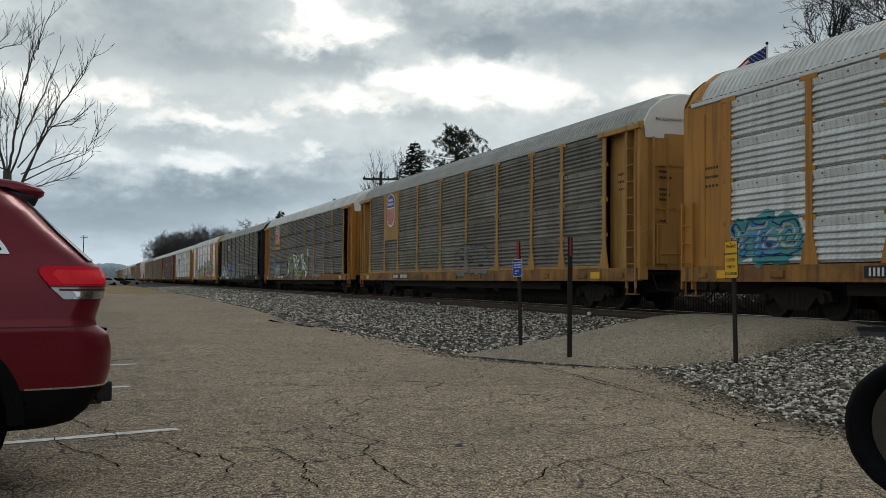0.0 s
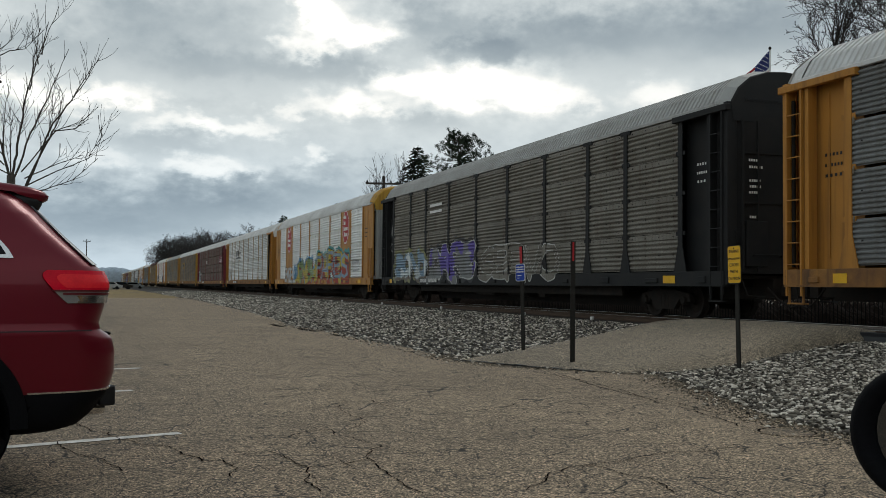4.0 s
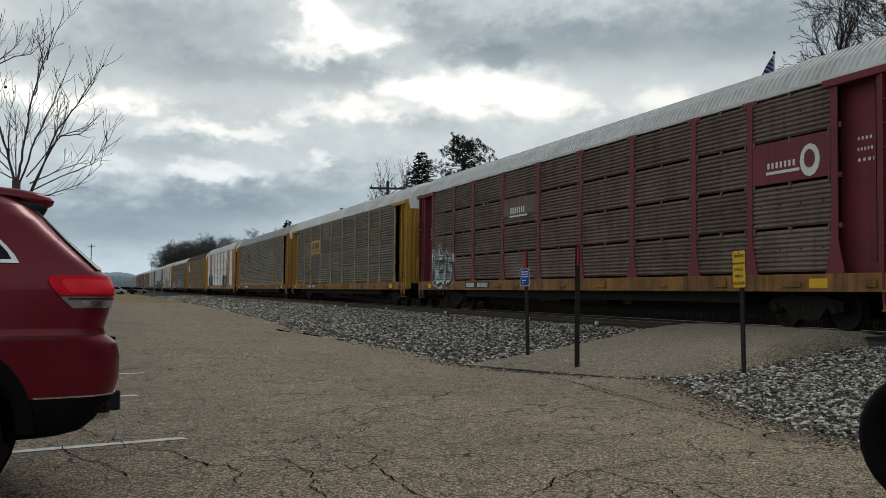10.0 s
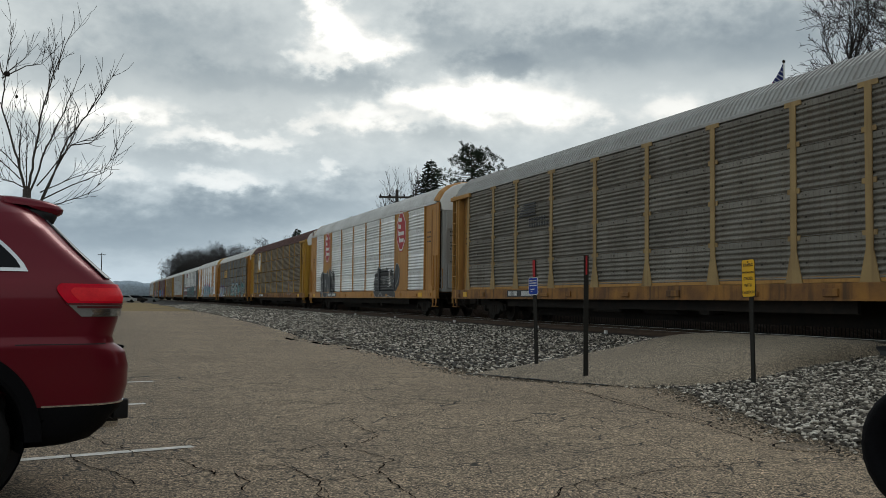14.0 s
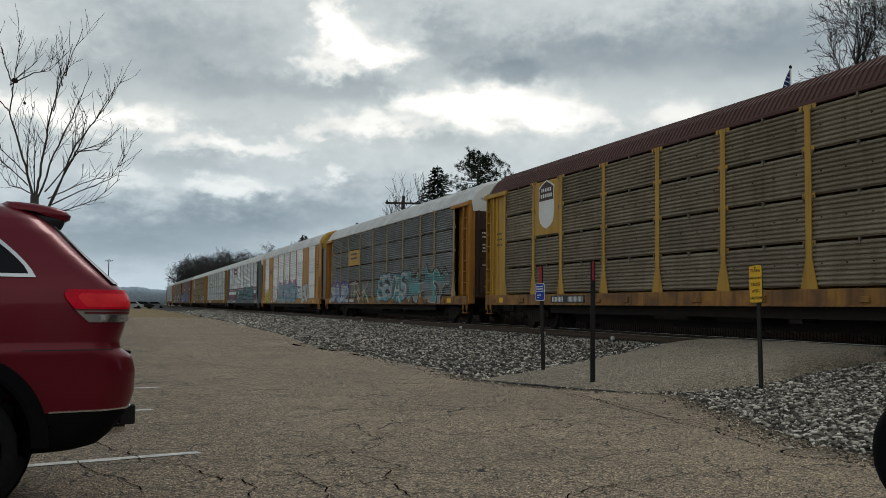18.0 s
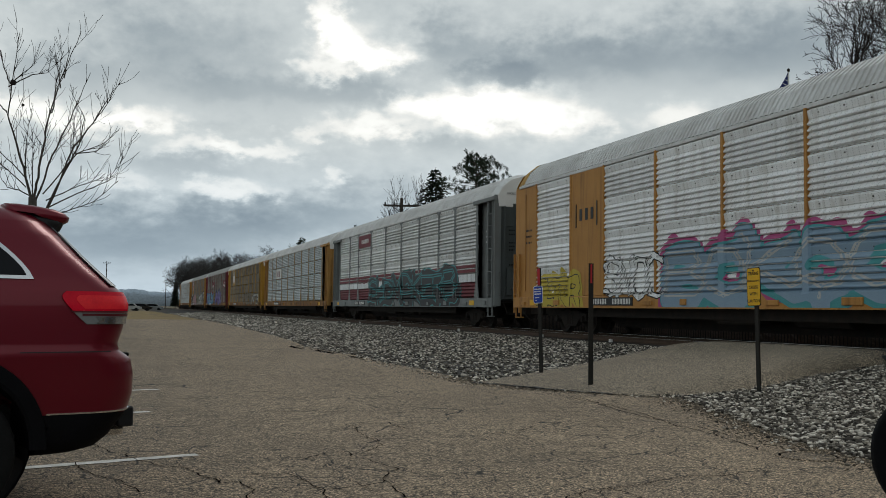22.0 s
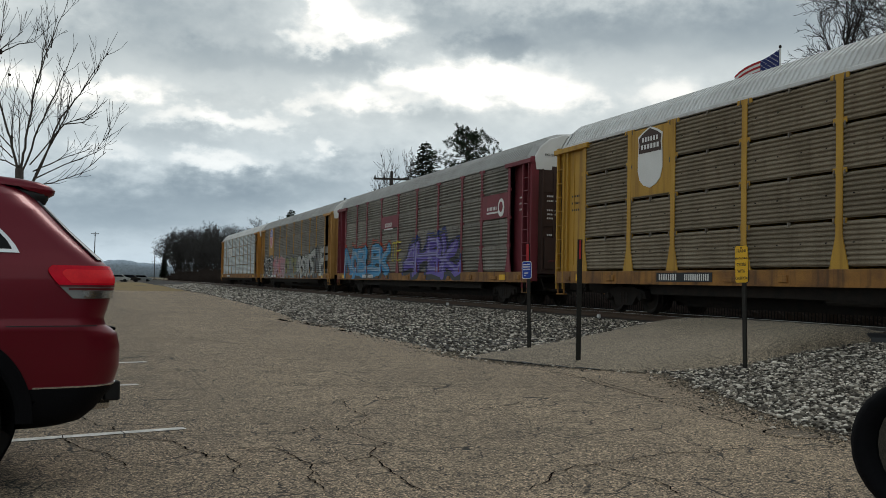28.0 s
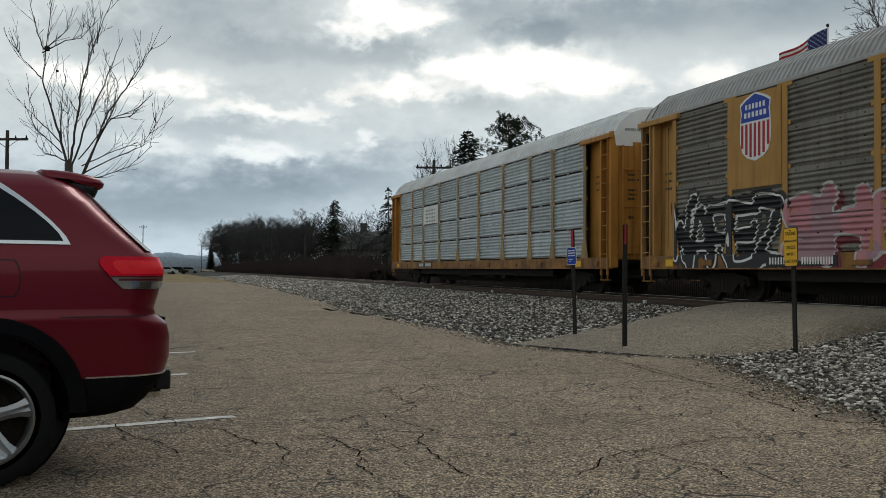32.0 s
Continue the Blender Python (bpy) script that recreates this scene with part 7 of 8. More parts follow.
        for i in range(n):
            x, y = x0 + (x1 - x0) * rng.random() ** 0.6 if name == "brush_thicket" else rng.uniform(x0, x1), rng.uniform(y0, y1)
            h = rng.uniform(h0, h1) * (0.75 + 0.5 * noise.noise((x * 0.12, y * 0.1, 1)))
            for k in range(9):
                a, l = rng.uniform(0, 6.283), rng.uniform(0.1, 0.6)
                w = 0.012 + 0.02 * rng.random()
                tip = (x + math.cos(a) * l * h * 0.6, y + math.sin(a) * l * h * 0.6, h * rng.uniform(0.5, 1.0))
                b = (x + math.cos(a) * 0.15, y + math.sin(a) * 0.15, -0.05)
                mid = tuple(p + (q - p) * 0.45 for p, q in zip(b, tip))
                g.add([b, (mid[0] + w * 2, mid[1] + w * 2, mid[2]), tip, (mid[0] - w * 2, mid[1] - w * 2, mid[2] + 0.2)], [(0, 1, 2, 3)])
                c = a + rng.uniform(-1.2, 1.2)
                t2 = (mid[0] + math.cos(c) * 0.9, mid[1] + math.sin(c) * 0.9, mid[2] + rng.uniform(0.2, 1.0))
                g.add([mid, (t2[0] + w, t2[1], t2[2] - 0.05), t2], [(0, 1, 2)])
        # solid sheet in place of the shade deep inside the thicket
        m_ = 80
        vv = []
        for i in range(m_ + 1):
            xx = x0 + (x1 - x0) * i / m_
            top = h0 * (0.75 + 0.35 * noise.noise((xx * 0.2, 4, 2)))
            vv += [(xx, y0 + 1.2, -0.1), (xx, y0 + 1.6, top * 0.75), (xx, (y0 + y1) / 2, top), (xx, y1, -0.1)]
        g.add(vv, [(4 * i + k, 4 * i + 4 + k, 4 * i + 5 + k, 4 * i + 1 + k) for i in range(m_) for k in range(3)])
        me = bpy.data.meshes.new(name)
        me.from_pydata(g.v, [], g.f)
        me.materials.append(M["brush"])
        tagged(new(name, me), label, "brush", "", "stuff")


plant_trees()


# ---------------------------------------------------------------- poles, flag, distance
def utility_pole(x, y, h, label, arm=2.4, turn=0, r=0.13):
    p = thing("utility_pole", label, "pole", pose(x, y, 0, 0, 0, turn), "utility poles")
    part("mast", Geo().tube([(0, 0, -0.2), (0, 0, h)], [r * 1.2, r * 0.8], 10), "pole_wood", p)
    if arm:
        c = part("crossarm", Geo().box(-arm / 2, arm / 2, -0.06, 0.06, h - 0.62, h - 0.48, 0.01).tube([(-arm * 0.3, -0.05, h - 0.55), (0, -0.12, h - 1.1)], 0.02, 5).tube([(arm * 0.3, -0.05, h - 0.55), (0, -0.12, h - 1.1)], 0.02, 5), "pole_wood", p)
        for u in (-0.46, -0.2, 0.2, 0.46):
            part("insulator", Geo().lathe([(0.0, 0.0), (0.05, 0.0), (0.06, 0.06), (0.03, 0.10), (0.05, 0.14), (0.0, 0.18)], 8, "z", (arm * u, 0, h - 0.48)), "iron", c)
    return p


def distance():
    utility_pole(-67.1, 19.6, 9.1, "weathered wooden utility pole with crossarm behind the railway", 2.6, 75)
    utility_pole(-65.0, -8.4, 9.6, "weathered wooden utility pole with crossarm beyond the car park", 2.6, 70)
    utility_pole(-280, -1.5, 13.0, "slim far utility pole with short crossarms", 2.0, 80)
    utility_pole(-375, 19.0, 10.0, "slim far utility pole beside the line", 1.0, 80)
    utility_pole(-140, 21.6, 6.3, "wooden utility pole standing in the brush by the line", 2.2, 60)
    utility_pole(-180, 21.5, 7.0, "wooden utility pole standing in the brush by the line", 2.2, 60)
    # wooded ridge on the horizon, with the haze put into its colour
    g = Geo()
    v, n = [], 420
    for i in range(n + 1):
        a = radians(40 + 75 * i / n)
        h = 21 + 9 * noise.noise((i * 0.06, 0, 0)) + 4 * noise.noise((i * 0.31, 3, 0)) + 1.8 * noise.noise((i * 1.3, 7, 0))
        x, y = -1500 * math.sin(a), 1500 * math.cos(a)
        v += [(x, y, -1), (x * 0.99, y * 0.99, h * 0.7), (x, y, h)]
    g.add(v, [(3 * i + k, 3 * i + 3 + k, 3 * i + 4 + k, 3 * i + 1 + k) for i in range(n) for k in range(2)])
    solid("backdrop_ridge", g, "hazy_hill", "distant blue-grey wooded ridge on the horizon", "backdrop", "structure", smooth=True)
    # small pale building and parked cars far down the line
    b = thing("far_building", "small pale low building far beyond the car park", "building", pose(-235, -4.5, 0, 0, 0, 5))
    part("wall", Geo().box(-4, 4, -3.5, 3.5, 0, 3.0), "wall_pale", b)
    part("roof", Geo().prism([(-4.0, 3.0), (4.0, 3.0), (0, 4.4)], -4.3, 4.3, "x"), "shingle", b)
    for y in (-2, 0.5, 2.2):
        part("window", Geo().box(4.0, 4.05, y - 0.5, y + 0.5, 1.0, 2.1), "dark_glass", b)
    h = thing("house", "dark grey house half hidden behind trees by the line", "house", pose(-142, 31, 0, 0, 0, 20))
    part("wall", Geo().box(-5, 5, -4, 4, 0, 4.2), "wall_dull", h)
    part("roof", Geo().prism([(-4.5, 4.1), (4.5, 4.1), (0, 6.8)], -5.5, 5.5, "x"), "shingle", h)
    part("chimney", Geo().box(-1.0, -0.3, -0.4, 0.4, 6.0, 8.1), "shingle", h)
    for y in (-2.4, 0, 2.4):
        w = part("window", Geo().box(5.0, 5.04, y - 0.5, y + 0.5, 2.0, 3.3), "white_paint", h)
        part("pane", Geo().box(5.04, 5.06, y - 0.42, y + 0.42, 2.08, 3.22), "dark_glass", w)
    for x, y, mat, lab in ((-200, 3.4, "roof_grey", "small pale grey car parked far off"), (-205, 5.6, "steel_dark", "small dark car parked far off"), (-222, 8.6, "grey_paint", "small grey car parked far off")):
        c = thing("far_car", lab, "car", pose(x, y, 0, 0, 0, 82), "cars parked far off")
        part("body", Geo().prism([(-2.2, 0.35), (2.2, 0.35), (2.25, 0.8), (1.4, 0.95), (0.8, 1.42), (-1.0, 1.45), (-1.7, 1.0), (-2.2, 0.9)], -0.85, 0.85, "y"), mat, c)
        part("glazing", Geo().prism([(-1.5, 1.0), (1.25, 1.0), (0.75, 1.36), (-0.95, 1.38)], -0.86, 0.86, "y"), "dark_glass", c)
        for wx in (-1.35, 1.35):
            for wy in (-0.8, 0.8):
                part("wheel", Geo().lathe([(0, wy - 0.1), (0.32, wy - 0.1), (0.32, wy + 0.1), (0, wy + 0.1)], 14, "y", (wx, 0, 0.32)), "tyre", c)
    # iron fence behind the track
    fn = thing("iron_fence", "low black iron picket fence behind the railway", "fence", pose(0, 19.6, 0))
    for z in (0.25, 0.98):
        part("rail", Geo().box(-48, -4, -0.015, 0.015, z, z + 0.035), "iron", fn)
    picket = Geo().box(-0.009, 0.009, -0.009, 0.009, 0.0, 1.1).mesh("picket", "iron")
    for i in range(290):
        part("picket", picket, "", fn, at=pose(-47.5 + 0.15 * i, 0, 0))
    # paved platform strip behind the track
    solid("platform_walk", Geo().box(-70, 60, 20.2, 75.0, -0.02, 0.03, 0.01), "walk", "worn grey street behind the railway fence", "pavement", "structure")


distance()

FLAG_STRIPS = []


def flagpole():
    p = thing("flagpole", "white flagpole with a waving striped flag behind the railway", "flagpole", pose(-36.9, 29.28, 0, 0, 0, 0))
    part("pole", Geo().tube([(0, 0, -0.1), (0, 0, 6), (0, 0, 12.3)], [0.08, 0.06, 0.035], 12), "white_paint", p)
    part("finial", Geo().lathe([(0.0, 12.28), (0.05, 12.31), (0.075, 12.37), (0.05, 12.43), (0.0, 12.46)], 12, "z"), "steel_dark", p)
    n, w, h = 48, 0.05, 1.45
    star = Geo().box(-0.02, 0.02, -0.008, 0.008, -0.02, 0.02).mesh("star", "white_paint")
    for i in range(n):
        me = bpy.data.meshes.new("flag_strip")
        v, f, mi = [], [], []
        for k in range(14):
            v += [(-0.004, -0.005, -h * k / 13), (w + 0.004, -0.005, -h * k / 13), (w + 0.004, 0.005, -h * k / 13), (-0.004, 0.005, -h * k / 13)]
        for k in range(13):
            a = 4 * k
            f += [(a, a + 1, a + 5, a + 4), (a + 2, a + 3, a + 7, a + 6), (a + 1, a + 2, a + 6, a + 5), (a + 3, a, a + 4, a + 7)]
            mi += [2 if (i < 20 and k < 7) else k % 2] * 4
        me.from_pydata(v, [], f)
        for mm in ("red", "white_paint", "navy"):
            me.materials.append(M[mm])
        me.polygons.foreach_set("material_index", mi)
        strip = part("flag_strip", me, "", p, "strip of a red, white and blue striped flag")
        FLAG_STRIPS.append(strip)
        if i < 20 and i % 2 == 0:
            for k in range(7):
                if (i // 2 + k) % 2:
                    part("star", star, "", strip, at=pose(w * 0.5, 0, -h * (k + 0.5) / 13))


flagpole()


# ---------------------------------------------------------------- the red car
CAR_LEVELS = [  # height, rear, front, half width, corner radius
    (0.56, 0.955, -3.74, 0.945, 0.26), (0.66, 0.985, -3.77, 0.955, 0.27), (0.78, 0.985, -3.80, 0.962, 0.27), (0.86, 0.965, -3.80, 0.966, 0.27),
    (0.885, 0.93, -3.80, 0.968, 0.25), (0.91, 0.885, -3.79, 0.966, 0.22), (0.95, 0.872, -3.78, 0.958, 0.20), (1.04, 0.900, -3.74, 0.955, 0.20),
    (1.12, 0.912, -3.40, 0.952, 0.20), (1.18, 0.912, -2.55, 0.948, 0.20), (1.25, 0.890, -2.05, 0.938, 0.21), (1.33, 0.805, -1.93, 0.915, 0.22),
    (1.45, 0.685, -1.74, 0.868, 0.23), (1.57, 0.58, -1.54, 0.812, 0.24), (1.65, 0.515, -1.40, 0.755, 0.25), (1.71, 0.46, -1.22, 0.68, 0.26), (1.745, 0.36, -1.02, 0.56, 0.26), (1.762, 0.15, -0.7, 0.36, 0.2)]


def car_level(z):
    zs = [l[0] for l in CAR_LEVELS]
    return [float(np.interp(z, zs, [l[k] for l in CAR_LEVELS])) for k in range(1, 5)]


def car_side(z, q, out=0.0):
    """Point on the near flank at height z: q is the way from the rear wheel backwards, then round the corner across the tail. Local x runs to the rear, y to the near side."""
    rear, front, hw, r = car_level(z)
    l1 = rear - r
    if q <= l1:
        return Vector((q, hw + out, z))
    arc = r * math.pi / 2
    if q <= l1 + arc:
        a = (q - l1) / r
        return Vector((l1 + (r + out) * math.sin(a), hw - r + (r + out) * math.cos(a), z))
    return Vector((rear + out, hw - r - (q - l1 - arc), z))


def car_patch(parent, name, mat, zq, out, nz=4, nq=12, label="", thick=0.012):
    """A lamp or pane that follows the flank: zq(v) gives height and the start and end along it, v from 0 to 1."""
    g = Geo()
    v = []
    for layer in (out, out - thick):
        for i in range(nz + 1):
            z, q0, q1 = zq(i / nz)
            for k in range(nq + 1):
                v.append(tuple(car_side(z, q0 + (q1 - q0) * k / nq, layer)))
    m = (nz + 1) * (nq + 1)
    f = [(i * (nq + 1) + k, i * (nq + 1) + k + 1, (i + 1) * (nq + 1) + k + 1, (i + 1) * (nq + 1) + k) for i in range(nz) for k in range(nq)]
    f += [tuple(a + m for a in reversed(t)) for t in f]
    rim = [k for k in range(nq)] + [i * (nq + 1) + nq for i in range(nz)] + [nz * (nq + 1) + k for k in range(nq, 0, -1)] + [i * (nq + 1) for i in range(nz, 0, -1)]
    f += [(rim[i], rim[(i + 1) % len(rim)], rim[(i + 1) % len(rim)] + m, rim[i] + m) for i in range(len(rim))]
    return part(name, g.add(v, f), mat, parent, label, smooth=True, angle=40)


WHEEL_X = (-0.06, -2.975)


def car_shell(levels, mat, well=0.44):
    """Stacked plan outlines, with the wheel houses pressed in."""
    g = Geo()
    rings = []
    for z, rear, front, hw, r in levels:
        pts = []
        xs = np.arange(rear - r, front + r, -0.05)
        for x in xs:
            w = hw
            for cx in WHEEL_X:
                if (x - cx) ** 2 + (z - 0.40) ** 2 < well ** 2:
                    w = 0.60
            pts.append((x, w))
        pts = [(rear - r + r * math.sin(a), hw - r + r * math.cos(a)) for a in np.linspace(math.pi / 2, 0.15, 7)] + pts
        rf = min(r + 0.2, hw - 0.05)
        pts += [(front + r - (r) * math.sin(a), hw - rf + rf * math.cos(a)) for a in np.linspace(0.15, math.pi / 2, 7)]
        m = 130
        # even number of points on each ring
        d = np.r_[0, np.cumsum(np.hypot(*np.diff(np.array(pts), axis=0).T))]
        t = np.linspace(0, 1, m)
        pts = np.stack([np.interp(t, np.linspace(0, 1, len(pts)), [p[k] for p in pts]) for k in (0, 1)], 1)
        ring = [(a, b, z) for a, b in pts] + [(a, -b, z) for a, b in pts[::-1]]
        rings.append(ring)
    n = len(rings[0])
    v = [p for r_ in rings for p in r_]
    f = [(i * n + k, i * n + (k + 1) % n, (i + 1) * n + (k + 1) % n, (i + 1) * n + k) for i in range(len(rings) - 1) for k in range(n)]
    f += [tuple(range(n)), tuple(range(len(rings) * n - n, len(rings) * n))]
    return g.add(v, f)


def red_car():
    b = radians(15.7)
    # local x runs to the rear of the car; the flank towards the car park's aisle is local -y
    x, y = -5.65 - math.cos(b) * 0.965, -0.75 - math.sin(b) * 0.965
    car = thing("sport_utility_car", "dark red sport utility car with black cladding parked on asphalt", "car", pose(x, y, 0, 0, 0, 90 + 15.7))

    def level_range(z0, z1, step):
        zs = sorted(set([round(z, 3) for z in np.arange(z0, z1, step)] + [l[0] for l in CAR_LEVELS if z0 <= l[0] <= z1] + [z1]))
        return [(z, *car_level(z)) for z in zs]

    low = [(0.34, 0.74, -3.5, 0.86, 0.3), (0.36, 0.80, -3.6, 0.90, 0.3), (0.42, 0.86, -3.66, 0.935, 0.29), (0.50, 0.915, -3.70, 0.945, 0.28), (0.54, 0.945, -3.72, 0.950, 0.27), (0.565, 0.952, -3.74, 0.950, 0.26)]
    part("lower_cladding", flipped(car_shell(low, "car_clad")), "car_clad", car, "black plastic lower bumper and sills", smooth=True, angle=38)
    body = part("body", flipped(car_shell(level_range(0.56, 1.762, 0.04), "car_red")), "car_red", car, smooth=True, angle=38)
    part("underbody", Geo().box(-3.4, 0.32, -0.74, 0.74, 0.23, 0.36, 0.03), "black", car, "dark underbody")
    # bright strip between bumper and cladding
    def strip(v):
        return (0.565 + 0.009 * v, 0.45, 1.6)
    car_patch_f(body, "bumper_strip", "chrome", strip, 0.006, 1, 20)
    # lamps wrap from the flank round to the tailgate
    lamp = car_patch_f(body, "tail_lamp", "lamp_red", lambda v: (1.135 + 0.115 * v, 0.50 + 0.075 * (1 - v) ** 1.6 + 0.035 * max(0, 2 * v - 1) ** 3, 1.29), 0.014, 8, 20, "red tail lamp lens")
    car_patch_f(lamp, "lamp_panel", "lamp_bright", lambda v: (1.152 + 0.076 * v, 0.575 + 0.06 * (1 - v) ** 1.6 + 0.03 * max(0, 2 * v - 1) ** 3, 1.06), 0.017, 6, 14, "bright inner panel of the lamp")
    car_patch_f(lamp, "lamp_edge", "lamp_dark", lambda v: (1.131 + 0.010 * v, 0.57 - 0.01 * v, 1.25), 0.0175, 1, 18)
    rev = car_patch_f(body, "reversing_lamp", "lamp_clear", lambda v: (1.065 + 0.066 * v, 0.645 - 0.07 * v, 1.2), 0.011, 2, 14, "clear reversing lamp lens")
    car_patch_f(rev, "reflector", "chrome", lambda v: (1.076 + 0.032 * v, 0.715 - 0.02 * v, 0.91), 0.014, 2, 8, "bright reflector")
    car_patch_f(rev, "reflector", "chrome", lambda v: (1.066 + 0.012 * v, 0.70, 1.16), 0.0145, 1, 10, "bright reflector")
    car_patch_f(rev, "lamp_divider", "lamp_dark", lambda v: (1.112 + 0.012 * v, 0.62, 1.18), 0.0145, 1, 12)
    car_patch_f(body, "bumper_seam", "black", lambda v: (0.908 + 0.006 * v, 0.30, 0.80), 0.002, 1, 10)
    car_patch_f(body, "rear_reflector", "lamp_dark", lambda v: (0.635 + 0.075 * v, 1.10 + 0.03 * v, 1.22), 0.004, 2, 5, "dark red bumper reflector")
    # side window with bright surround
    car_patch_f(body, "window_trim", "chrome", lambda v: (1.312 + 0.355 * v, -1.55 + 0.28 * v, 0.365 - 0.36 * v ** 1.35), 0.010, 8, 8)
    car_patch_f(body, "side_window", "dark_glass", lambda v: (1.335 + 0.31 * v, -1.50 + 0.25 * v, 0.325 - 0.345 * v ** 1.35), 0.015, 8, 8, "dark tinted side window")
    car_patch_f(body, "door_seam", "black", lambda v: (0.62 + 0.6 * v, -0.60, -0.59), 0.002, 6, 1)
    car_patch_f(body, "fuel_door_seam", "black", lambda v: (1.024 + 0.202 * v, -0.106 + 0.015 * abs(v - 0.5), 0.106 - 0.03 * abs(2 * v - 1) ** 3), 0.002, 6, 6)
    car_patch_f(body, "fuel_door", "car_red", lambda v: (1.03 + 0.19 * v, -0.10 + 0.015 * abs(v - 0.5), 0.10 - 0.03 * abs(2 * v - 1) ** 3), 0.006, 6, 6)
    car_patch_f(body, "door_panel", "car_red", lambda v: (0.60 + 0.62 * v, -1.75, -0.62), 0.008, 6, 4)
    # wheel-arch cladding
    for cx in WHEEL_X:
        g = Geo()
        v, n = [], 28
        for i in range(n + 1):
            a = radians(-2 + 184 * i / n)
            for rr, out in ((0.425, 0.02), (0.445, 0.03), (0.512, 0.022), (0.524, -0.02), (0.425, -0.42)):
                z = 0.40 + rr * math.sin(a)
                hw = car_level(max(0.56, z))[2]
                v.append((cx + rr * math.cos(a), hw + out, z))
        g.add(v, [(i * 5 + k, i * 5 + (k + 1) % 5, (i + 1) * 5 + (k + 1) % 5, (i + 1) * 5 + k) for i in range(n) for k in range(5)])
        for side in (1, -1):
            arc = [(cx + 0.43 * math.cos(radians(a)), 0.40 + 0.43 * math.sin(radians(a))) for a in range(-12, 193, 12)]
            liner = Geo().add([(x, -side * y, z) for x, z in arc for y in (0.58, 0.93)], [(2 * i, 2 * i + 1, 2 * i + 3, 2 * i + 2) for i in range(len(arc) - 1)])
            part("wheel_liner", liner, "black", car, "black wheel arch liner")
            part("wheel_house", Geo().lathe([(0.0, -side * 0.63), (0.50, -side * 0.63), (0.505, -side * 0.66)], 32, "y", (cx, 0, 0.42)), "black", car)
            gg = Geo().add([(x, y * side * -1, z) for x, y, z in g.v], g.f)
            part("wheel_arch", gg, "car_clad", car, "black plastic wheel arch trim")
            w = part("wheel", Geo().lathe([(0.28, -0.11), (0.345, -0.12), (0.364, -0.09), (0.370, 0.0), (0.364, 0.09), (0.345, 0.12), (0.25, 0.115), (0.25, -0.1)], 48, "y"), "tyre", car, "black rubber tyre", smooth=True, at=pose(cx, -0.835 * side, 0.370))
            s = -side
            rim = Geo().lathe([(0.252, s * 0.115), (0.240, s * 0.12), (0.230, s * 0.10), (0.225, s * 0.05)], 40, "y")
            part("barrel", Geo().lathe([(0.228, s * 0.06), (0.228, -s * 0.05), (0.10, -s * 0.06), (0.0, -s * 0.06)], 32, "y"), "steel_dark", w)
            for k in range(5):
                a0 = 2 * math.pi * k / 5 + 0.25
                ca, sa = math.cos(a0), math.sin(a0)
                ring = []
                for rr, ww, yy in ((0.03, 0.040, 0.050), (0.12, 0.034, 0.072), (0.18, 0.040, 0.088), (0.232, 0.058, 0.108)):
                    for u, d in ((-ww, -0.012), (-ww * 0.35, 0), (0, -0.014), (ww * 0.35, 0), (ww, -0.012), (ww * 0.8, -0.05), (-ww * 0.8, -0.05)):
                        ring.append((ca * rr - sa * u, s * (yy + d), sa * rr + ca * u))
                rim.add(ring, [(i * 7 + j, i * 7 + (j + 1) % 7, (i + 1) * 7 + (j + 1) % 7, (i + 1) * 7 + j) for i in range(3) for j in range(7)])
            part("rim", rim, "alloy", w, "polished five-spoke alloy rim")
            part("hub_cap", Geo().lathe([(0.0, s * 0.068), (0.035, s * 0.066), (0.042, s * 0.04)], 16, "y"), "alloy", w)
            part("brake_disc", Geo().lathe([(0.0, -s * 0.02), (0.16, -s * 0.02), (0.16, -s * 0.04), (0.0, -s * 0.04)], 24, "y"), "steel_dark", w)
    # roof spoiler, roof rails, rear glass, wiper, hitch, exhaust
    def blade(profile, width, pivot):
        """A profile drawn across the car whose ends are rounded in towards the pivot."""
        g, m_ = Geo(), len(profile)
        v = []
        for k, size in ((-1.0, 0.30), (-0.985, 0.66), (-0.95, 0.90), (-0.89, 1.0), (0.89, 1.0), (0.95, 0.90), (0.985, 0.66), (1.0, 0.30)):
            v += [(pivot[0] + (a - pivot[0]) * size, k * width, pivot[1] + (b - pivot[1]) * size) for a, b in profile]
        f = [(i * m_ + j, i * m_ + (j + 1) % m_, (i + 1) * m_ + (j + 1) % m_, (i + 1) * m_ + j) for i in range(7) for j in range(m_)]
        return g.add(v, f + [tuple(range(m_)), tuple(range(7 * m_, 8 * m_))])
    part("roof_spoiler", blade([(0.26, 1.752), (0.32, 1.754), (0.42, 1.748), (0.53, 1.732), (0.595, 1.710), (0.618, 1.688), (0.612, 1.662), (0.590, 1.648), (0.575, 1.660), (0.50, 1.690), (0.38, 1.700), (0.26, 1.71)], 0.67, (0.36, 1.70)), "car_red", car, smooth=True, angle=50)
    part("spoiler_underside", blade([(0.36, 1.700), (0.50, 1.695), (0.58, 1.668), (0.585, 1.640), (0.565, 1.600), (0.535, 1.572), (0.50, 1.565), (0.44, 1.60)], 0.66, (0.46, 1.66)), "black", car, "black underside of the roof spoiler", smooth=True, angle=40)
    for s in (-1, 1):
        part("roof_rail", Geo().tube([(0.02, s * 0.60, 1.755), (-0.1, s * 0.60, 1.795), (-1.1, s * 0.60, 1.80), (-1.25, s * 0.60, 1.765)], 0.022, 8), "black", car)
